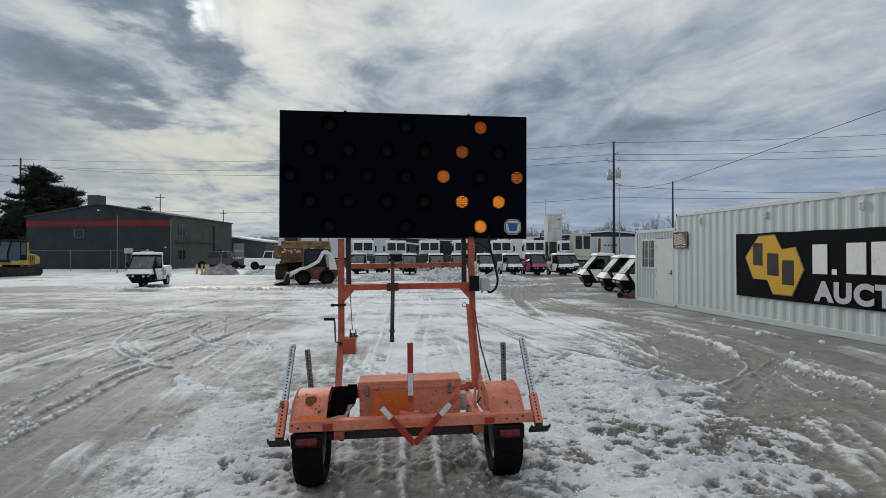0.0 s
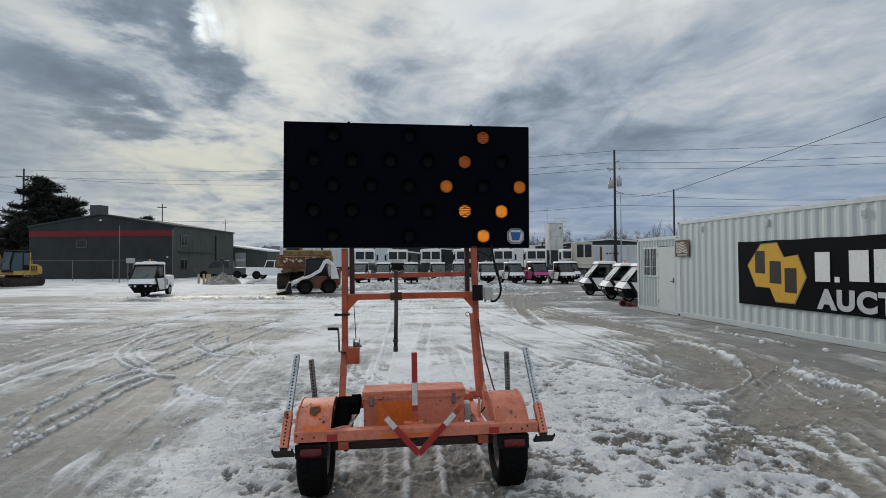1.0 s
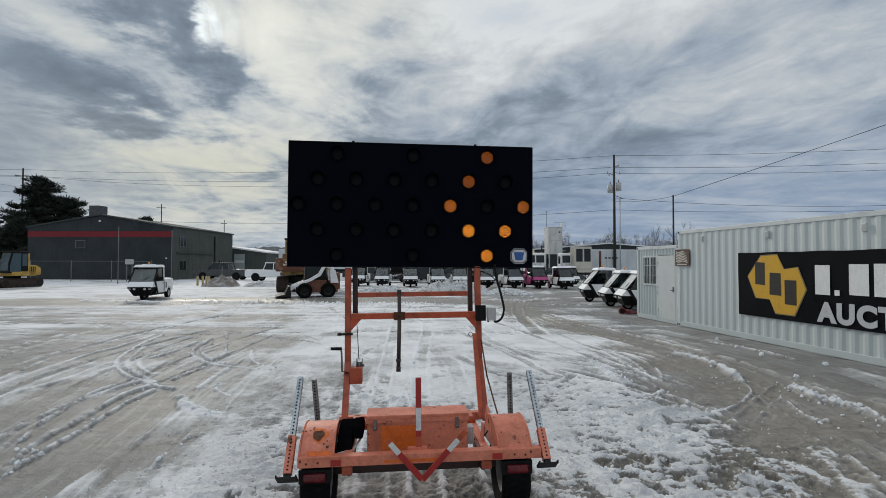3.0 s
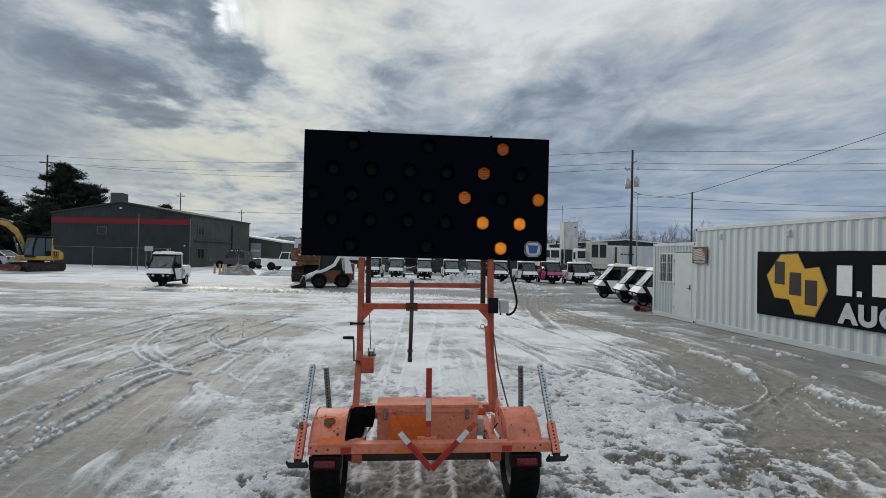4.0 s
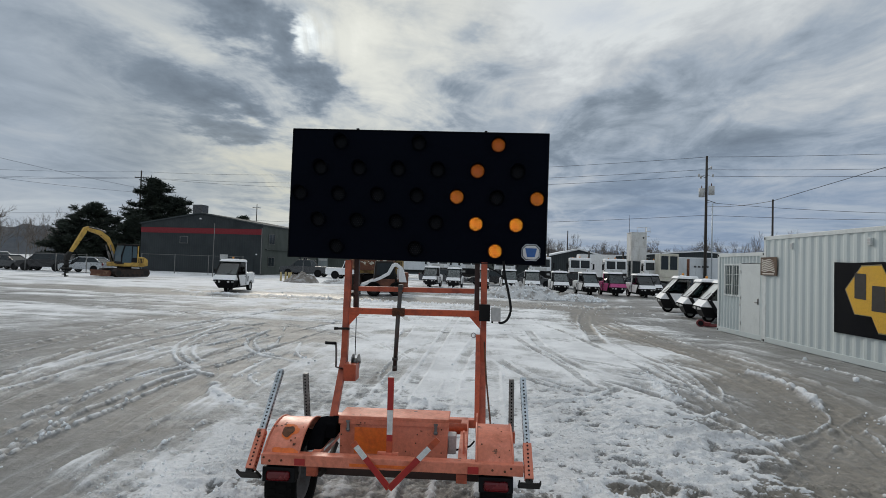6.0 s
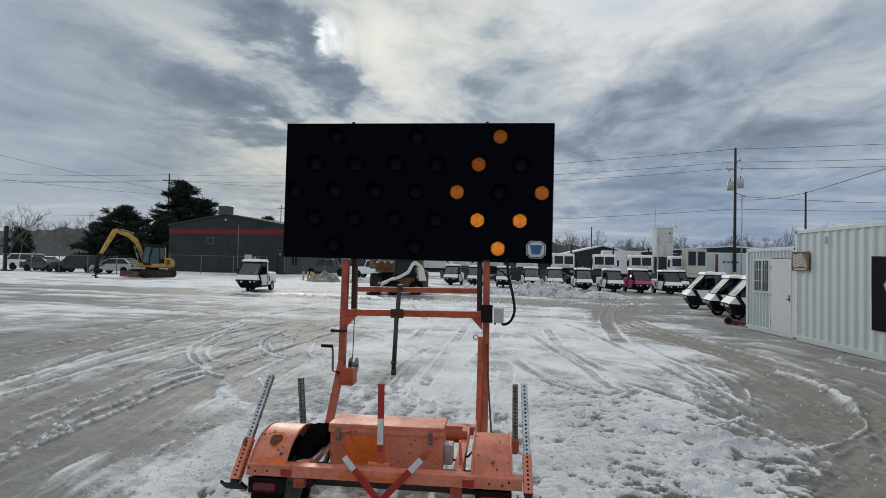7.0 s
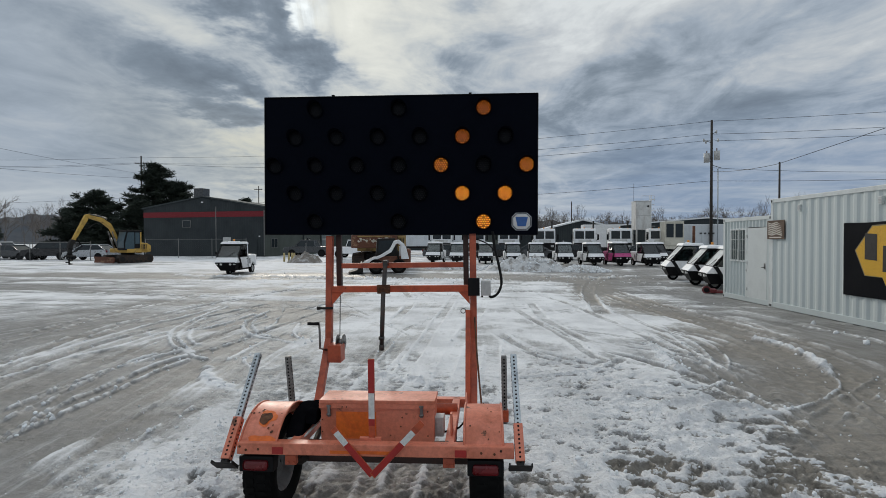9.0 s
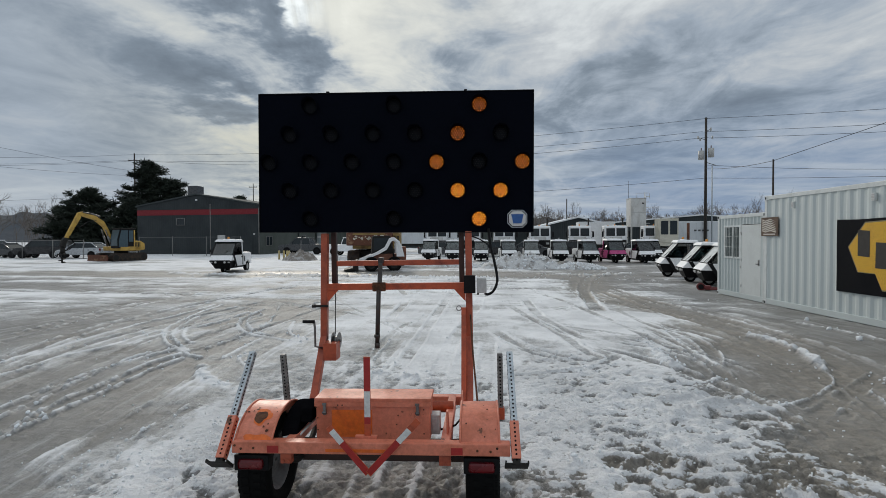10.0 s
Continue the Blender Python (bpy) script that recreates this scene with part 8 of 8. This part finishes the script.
# red pallet truck by the slanted carts
c = thing("pallet_jack", pose(8.35, 18.5, 0.0, 0, 0, -14), "red pallet jack lying in the snow by the container", "pallet jack")
for y in (-0.22, 0.22):
    part("fork", shape(box, 0.1, 1.25, y - 0.06, y + 0.06, 0.04, 0.09, 0.01), RED_PAINT, c)
part("pump", shape(box, -0.05, 0.15, -0.2, 0.2, 0.03, 0.16, 0.02), RED_PAINT, c)
part("wheel", shape(rod, (-0.15, -0.06, 0.12), (-0.15, 0.06, 0.12), 0.13, seg=18), RED_PAINT, c)
part("hub", shape(rod, (-0.15, -0.07, 0.12), (-0.15, 0.07, 0.12), 0.085, seg=14), BLACK, c)


# ---- utility poles and wires ----
def pole_at(m, h, label, arms=(), cans=(), r=0.165):
    p = thing("utility_pole", m, label, "utility pole", "utility poles")
    part("shaft", shape(rod, (0, 0, 0), (0, 0, h), r, r * 0.7, seg=12), WOOD_POLE, p)
    for z, w in arms:
        a = part("cross_arm", shape(box, -w, w, -0.22, -0.10, z - 0.06, z + 0.06), WOOD_POLE, p)
        for x in (-w + 0.1, -w * 0.45, w * 0.45, w - 0.1):
            part("insulator", shape(rod, (x, -0.16, z + 0.06), (x, -0.16, z + 0.26), 0.06, 0.03, seg=8), GREY_PLASTIC, a)
    for x, z in cans:
        t = part("transformer", shape(rod, (x, -0.1, z), (x, -0.1, z + 0.95), 0.30, seg=16), GREY_PLASTIC, p, "grey transformer can")
        part("bushing", shape(rod, (x, -0.1, z + 0.95), (x, -0.1, z + 1.25), 0.05, seg=8), RUST_PAINT, t)
    return p


big_pole = pole_at(pose(24.86, 58, 0, 0, 0, -23), 14.7, "dark wooden utility pole with transformers and wires", (), ((-0.45, 10.2), (0.50, 10.4)))
bm = bmesh.new()
rod(bm, (0, 0, 12.3), (-0.75, -0.1, 12.6), 0.04, seg=6)
rod(bm, (0, 0, 13.2), (0.45, -0.1, 13.4), 0.04, seg=6)
rod(bm, (0, 0, 9.9), (0.95, -0.1, 9.5), 0.04, seg=6)
part("bracket", bm, GALV_DARK, big_pole)
for k, (x, z) in enumerate(((-0.75, 12.6), (-0.55, 12.4), (0.45, 13.4), (0.62, 12.5))):
    part("insulator", shape(rod, (x, -0.1, z - 0.16), (x, -0.1, z + 0.16), 0.09, seg=10), GREY_PLASTIC, big_pole)
part("conduit", shape(rod, (0.62, -0.4, 0), (0.62, -0.4, 9.4), 0.07, seg=8), GALV, big_pole)
pole_at(pose(22.11, 40.0, 0), 7.5, "plain dark wooden post behind the containers", r=0.085)
pole_at(pose(-61.5, 88, 0), 17.2, "distant wooden utility pole above the trees", ((15.9, 1.1),))
pole_at(pose(-49.7, 110, 0), 14.0, "distant wooden utility pole behind the hall", ((13.2, 0.9),), r=0.12)
pole_at(pose(-50.5, 150, 0), 14.0, "distant wooden utility pole behind the hall", ((13.0, 0.9),), r=0.13)
pole_at(pose(13.3, 78, 0), 7.6, "thin dark pole behind the trucks", r=0.10)
def wire(a, b_, sag):
    a, b_ = Vector(a), Vector(b_)
    pts = [a.lerp(b_, t) - Vector((0, 0, sag * 4 * t * (1 - t))) for t in np.linspace(0, 1, 21)]
    solo("power_line", shape(tube, pts, 0.020, 5), WIRE, Matrix(), "thin dark overhead power line between poles", "power line", "power lines")


wire((24.86, 58, 14.6), (-61.5, 88, 17.0), 1.2)
wire((24.5, 58, 13.2), (-62.5, 88, 16.0), 1.3)
wire((25.2, 58, 12.6), (-60.5, 88, 15.9), 1.7)
wire((24.86, 58, 14.6), (85, 40, 15.6), 0.9)
wire((24.86, 58, 13.2), (85, 40, 14.2), 1.0)
wire((25.2, 58, 12.5), (85, 40, 13.4), 1.0)
wire((24.86, 58, 8.2), (-61.5, 88, 9.8), 1.6)
wire((24.86, 58, 8.2), (85, 40, 9.6), 1.2)
wire((24.86, 58, 9.6), (70, 40, 9.0), 1.4)
wire((22.11, 40.0, 7.4), (41, 5, 16.2), 0.3)
wire((22.11, 40.0, 7.4), (24.86, 58, 9.2), 0.2)
wire((-61.5, 88, 17.0), (-120, 60, 16.0), 1.5)
wire((-62.5, 88, 16.0), (-120, 60, 15.0), 1.6)
wire((-60.5, 88, 15.9), (-120, 60, 14.4), 1.6)
wire((-61.5, 88, 14.0), (-70, 24, 17.5), 1.0)
wire((-61.5, 88, 13.2), (-80, 30, 13.4), 1.2)
wire((-61.5, 88, 9.8), (-140, 70, 8.8), 1.2)



# ---- trees ----
def bough_tufts(rng, p, out, size, verts, faces):
    """A flat spray of needles: many thin blades round a point."""
    for k in range(26):
        d = Vector((rng.gauss(0, 1), rng.gauss(0, 1), rng.gauss(0.15, 0.45))).normalized()
        d = (d + out * 0.5).normalized()
        s = size * rng.uniform(0.6, 1.2)
        w = d.cross(Vector((rng.gauss(0, 1), rng.gauss(0, 1), rng.gauss(0, 1)))).normalized() * s * 0.085
        q = p + Vector((rng.gauss(0, 1), rng.gauss(0, 1), rng.gauss(0, 0.5))) * size * 0.35
        i = len(verts)
        verts += [tuple(q - w * 0.6), tuple(q + w * 0.6), tuple(q + d * s * 0.6 + w), tuple(q + d * s), tuple(q + d * s * 0.6 - w)]
        faces.append((i, i + 1, i + 2, i + 3, i + 4))


def conifer_at(x, y, h, spread, seed, label, low=0.12, lean=0.0):
    rng = random.Random(seed)
    t = thing("pine_tree", pose(x, y, 0), label, "tree", "pine trees")
    bm = bmesh.new()
    prev = Vector((0, 0, 0))
    for k in range(1, 8):
        p = Vector((lean * k / 7 + rng.gauss(0, 0.06), rng.gauss(0, 0.06), h * 0.97 * k / 7))
        rod(bm, prev, p, 0.30 * (1 - (k - 1) / 7.3) * h / 12, 0.30 * (1 - k / 7.3) * h / 12, seg=8, caps=False)
        prev = p
    trunk = bm
    verts, faces, limbs = [], [], bmesh.new()
    n = int(h * 11)
    for k in range(n):
        f = low + (1 - low) * (k + rng.random()) / n
        z = h * f
        reach = spread * (0.12 + 0.88 * (1 - f) ** 0.62) * rng.uniform(0.45, 1.1) * (1 if f > 0.28 else 0.8)
        a = rng.uniform(0, 2 * math.pi)
        d = Vector((math.cos(a), math.sin(a), 0))
        base = Vector((lean * f, 0, z))
        tip = base + d * reach + Vector((0, 0, reach * rng.uniform(-0.12, 0.28)))
        mid = base.lerp(tip, 0.5) + Vector((0, 0, -0.06 * reach))
        rod(limbs, base, mid, 0.05, 0.035, seg=5, caps=False)
        rod(limbs, mid, tip, 0.035, 0.012, seg=5, caps=False)
        m = max(3, int(reach * 4.2))
        for j in range(m):
            u = 0.30 + 0.72 * (j + rng.random()) / m
            p = (base.lerp(mid, u * 2) if u < 0.5 else mid.lerp(tip, u * 2 - 1)) + Vector((rng.gauss(0, 0.22), rng.gauss(0, 0.22), rng.gauss(0.05, 0.10)))
            bough_tufts(rng, p, d, 0.62, verts, faces)
    part("trunk", trunk, BARK, t)
    part("limbs", limbs, BARK, t)
    part("crown", arrays("crown", verts, faces, NEEDLE), None, t, "dark green needle crown with gaps")


conifer_at(-53.5, 80, 14.3, 6.2, 3, "tall dark green pine with layered boughs behind the hall")
conifer_at(-50.3, 82, 11.4, 6.0, 5, "dark green pine beside the tall one")
conifer_at(-59.2, 74, 9.3, 6.4, 7, "broad dark green pine with spreading boughs", 0.05)
conifer_at(-64.0, 75, 6.8, 4.2, 9, "low spreading dark pine", 0.04)
conifer_at(-51.2, 73, 7.6, 4.6, 17, "dark spreading pine close behind the hall", 0.04)
conifer_at(-57.5, 73, 6.5, 4.5, 15, "low dark pine under the tall one", 0.04)
conifer_at(-92.0, 88, 6.4, 2.8, 11, "small dark fir far off", 0.02)
conifer_at(-53.5, 112, 11.2, 4.2, 13, "dark pine top behind the hall", 0.3)


def bare_tree(rng, verts, faces, origin, h):
    """One leafless tree of thin tapering sticks."""
    def stick(p, d, ln, r, depth):
        q = p + d * ln
        u, w = ring_frame(d)
        i = len(verts)
        for k in range(3):
            a = 2.0944 * k
            o = u * math.cos(a) + w * math.sin(a)
            verts.append(tuple(p + o * r))
            verts.append(tuple(q + o * r * 0.6))
        for k in range(3):
            j = (k + 1) % 3
            faces.append((i + 2 * k, i + 2 * j, i + 2 * j + 1, i + 2 * k + 1))
        if depth == 0:
            return
        for _ in range(3 if depth > 1 else 4):
            nd = (d + Vector((rng.gauss(0, 0.42), rng.gauss(0, 0.42), rng.gauss(0.12, 0.2)))).normalized()
            stick(p + d * ln * rng.uniform(0.55, 1.0), nd, ln * rng.uniform(0.55, 0.8), r * 0.66, depth - 1)
    stick(Vector(origin), Vector((rng.gauss(0, 0.05), rng.gauss(0, 0.05), 1)).normalized(), h * 0.36, 0.0068 * h, 4)


def woods(name, spots, label, seed):
    rng = random.Random(seed)
    verts, faces = [], []
    for x, y, h, z in spots(rng):
        bare_tree(rng, verts, faces, (x, y, z), h)
    ob = new(name, arrays(name, verts, faces, TWIG))
    tagged(ob, label, "trees", kind="stuff")


def right_woods(rng):
    for k in range(720):
        a = radians(rng.uniform(-1, 47))
        r = rng.uniform(160, 260)
        yield r * math.sin(a), r * math.cos(a), rng.uniform(9.5, 15) if k % 3 else rng.uniform(6, 9), 0.0


def left_woods(rng):
    for k in range(44):
        a = radians(rng.uniform(-56, -36.5))
        r = rng.uniform(115, 175)
        yield r * math.sin(a), r * math.cos(a), rng.uniform(8, 13.5), -0.3
    for k in range(22):
        a = radians(rng.uniform(-32, -8))
        r = rng.uniform(130, 220)
        yield r * math.sin(a), r * math.cos(a), rng.uniform(7, 12), -0.3


woods("bare_woods", right_woods, "leafless brown woods beyond the sheds", 21)
woods("bare_woods", left_woods, "scattered leafless trees beyond the yard", 22)


def ridge(name, az0, az1, r, height, seed, label, mat=HILL, rugged=0.15):
    """A wooded hill with an uneven top, far off."""
    verts, faces = [], []
    n = 160
    for k in range(n + 1):
        a = radians(az0 + (az1 - az0) * k / n)
        top = height * (0.75 + 0.5 * (noise.noise(Vector((k * 0.035, seed, 0))) + 0.25 * noise.noise(Vector((k * 0.4, seed, 3))) + rugged * noise.noise(Vector((k * 1.7, seed, 5)))))
        fade = min(1, k / 12, (n - k) / 12)
        for d, z in ((-60, -2.0), (-25, top * 0.62 * fade), (0, top * fade), (80, -2.0)):
            verts.append(((r + d) * math.sin(a), (r + d) * math.cos(a), z))
    for k in range(n):
        for j in range(3):
            i = 4 * k + j
            faces.append((i, i + 1, i + 5, i + 4))
    tagged(new(name, arrays(name, verts, faces, mat)), label, "hill", kind="structure")


# no haze in the air here; HILL carries it as a tint
ridge("backdrop_hill", -75, -2, 520, 24, 1.0, "low wooded hills with blue-grey haze in their colour")
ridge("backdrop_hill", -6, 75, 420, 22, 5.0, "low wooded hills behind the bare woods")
ridge("backdrop_thicket", -4, 62, 290, 9.5, 9.0, "dense brown thicket behind the bare trees", THICKET, 0.5)


# ---- heaps of snow and gravel ----
def heap(name, m, rx, ry, h, mat, label, seed, category="snow pile"):
    n, k = 120, 64
    verts, faces = [], []
    for j in range(k + 1):
        for i in range(n):
            a, q = 2 * math.pi * i / n, j / k
            x, y = rx * q * math.cos(a), ry * q * math.sin(a)
            p = Vector((x * 1.5, y * 1.5, seed))
            lump = noise.fractal(p, 0.9, 2.1, 5)
            z = h * (1 - q ** 2.0) * (0.72 + 0.35 * lump) + (1 - q) ** 0.5 * (0.22 * h * noise.noise(p * 1.9) + 0.16 * abs(noise.noise(p * 3.1)) + 0.07 * noise.noise(p * 7.0))
            verts.append((x * (1 + 0.12 * math.sin(3 * a + seed)), y * (1 + 0.1 * math.sin(2 * a)), max(z, -0.05) if j < k else -0.06))
    for j in range(k):
        for i in range(n):
            faces.append((j * n + i, j * n + (i + 1) % n, (j + 1) * n + (i + 1) % n, (j + 1) * n + i))
    ob = new(name, arrays(name, verts, faces, mat, True))
    ob.matrix_world = m
    return tagged(ob, label, category, "heaps")


heap("snow_pile", pose(3.1, 31.2, 0), 2.9, 1.5, 0.95, SNOW_DIRTY, "ploughed heap of dirty snow in front of the carts", 2.0)
heap("snow_pile", pose(6.3, 30.6, 0), 1.6, 0.9, 0.40, SNOW_DIRTY, "low ploughed heap of dirty snow", 5.0)
heap("snow_pile", pose(-1.2, 33.0, 0), 1.8, 1.0, 0.45, SNOW_DIRTY, "low ploughed heap of dirty snow", 8.0)
heap("gravel_pile", pose(-14.1, 41.6, 0), 1.45, 1.1, 0.95, GRAVEL, "grey gravel heap dusted with snow", 11.0, "gravel pile")
heap("snow_pile", pose(-11.0, 41.5, 0), 1.8, 0.9, 0.4, SNOW_DIRTY, "low ploughed heap of dirty snow", 14.0)


# ---- loose clods of snow ----
def clods():
    rng = random.Random(12)
    verts, faces = [], []
    ico = bmesh.new()
    bmesh.ops.create_icosphere(ico, subdivisions=1, radius=1.0)
    base = [v.co.copy() for v in ico.verts]
    tri = [[v.index for v in f.verts] for f in ico.faces]
    ico.free()
    spots = []
    for pts, w, tall in BERMS:
        c = curve_points(pts, 12)
        big_ = 1.6 if w > 0.2 else 1.0
        for _ in range(60 if w > 0.08 else 8):
            p = c[rng.randrange(len(c))]
            spots.append((p[0] + rng.gauss(0, w * 1.3), p[1] + rng.gauss(0, w * 1.3), rng.uniform(0.008, 0.028) * big_))
    for _ in range(600):
        spots.append((rng.gauss(2.3, 0.8), rng.gauss(4.7, 1.2), rng.uniform(0.004, 0.014)))
    for _ in range(500):
        spots.append((rng.gauss(-1.6, 0.5), rng.gauss(4.3, 0.8), rng.uniform(0.004, 0.014)))
    for _ in range(90):
        spots.append((rng.uniform(-7, 4), rng.uniform(4, 16), rng.uniform(0.005, 0.016)))
    for way, w, deep, tread, bare, edge in RUTS:
        c = curve_points(way, 14)
        for _ in range(22 if way[0][0] < 3 else 4):
            k = rng.randrange(len(c) - 1)
            d = Vector(c[k + 1] - c[k]).normalized()
            o = rng.choice((-1, 1)) * w * 0.6 + rng.gauss(0, 0.03)
            spots.append((c[k][0] - d.y * o, c[k][1] + d.x * o, rng.uniform(0.006, 0.020)))
    for cx, cy, rx, ry, hh in ((3.1, 31.2, 2.9, 1.5, 0.95), (6.3, 30.6, 1.6, 0.9, 0.4), (-1.2, 33.0, 1.8, 1.0, 0.45)):
        for _ in range(240):
            a, q = rng.uniform(0, 6.283), rng.random() ** 0.6 * 1.08
            spots.append((cx + rx * q * math.cos(a), cy + ry * q * math.sin(a), rng.uniform(0.025, 0.11), hh * 0.72 * max(0.0, 1 - q * q)))
    for _ in range(260):
        spots.append((rng.uniform(-14, 8), rng.gauss(24.0, 1.6), rng.uniform(0.012, 0.04)))
    for x, y, s in ((7.3, 9.9, 0.07), (7.45, 10.9, 0.06), (6.5, 8.0, 0.06), (7.8, 8.9, 0.05), (7.7, 12.0, 0.05), (0.9, 4.15, 0.06), (1.35, 3.9, 0.06)):
        spots.append((x, y, s))
    xs, ys = np.array([[p[0] for p in spots]]), np.array([[p[1] for p in spots]])
    hs = ground_fields(xs, ys)[0][0]
    for (x, y, s, *up), z in zip(spots, hs):
        z += up[0] if up else 0.0
        i = len(verts)
        turn = Euler((rng.uniform(0, 6), rng.uniform(0, 6), rng.uniform(0, 6))).to_matrix()
        sc = Vector((rng.uniform(0.7, 1.4), rng.uniform(0.7, 1.2), rng.uniform(0.5, 0.9)))
        for v in base:
            q = v * rng.uniform(0.75, 1.2)
            q = turn @ Vector((q.x * sc.x, q.y * sc.y, q.z * sc.z))
            verts.append((x + q.x * s, y + q.y * s, z + s * 0.25 + q.z * s))
        faces += [tuple(i + k for k in f) for f in tri]
    tagged(new("snow_clods", arrays("snow_clods", verts, faces, SNOW)), "loose clods of snow and ice strewn over the yard", "snow clods", kind="stuff")


clods()
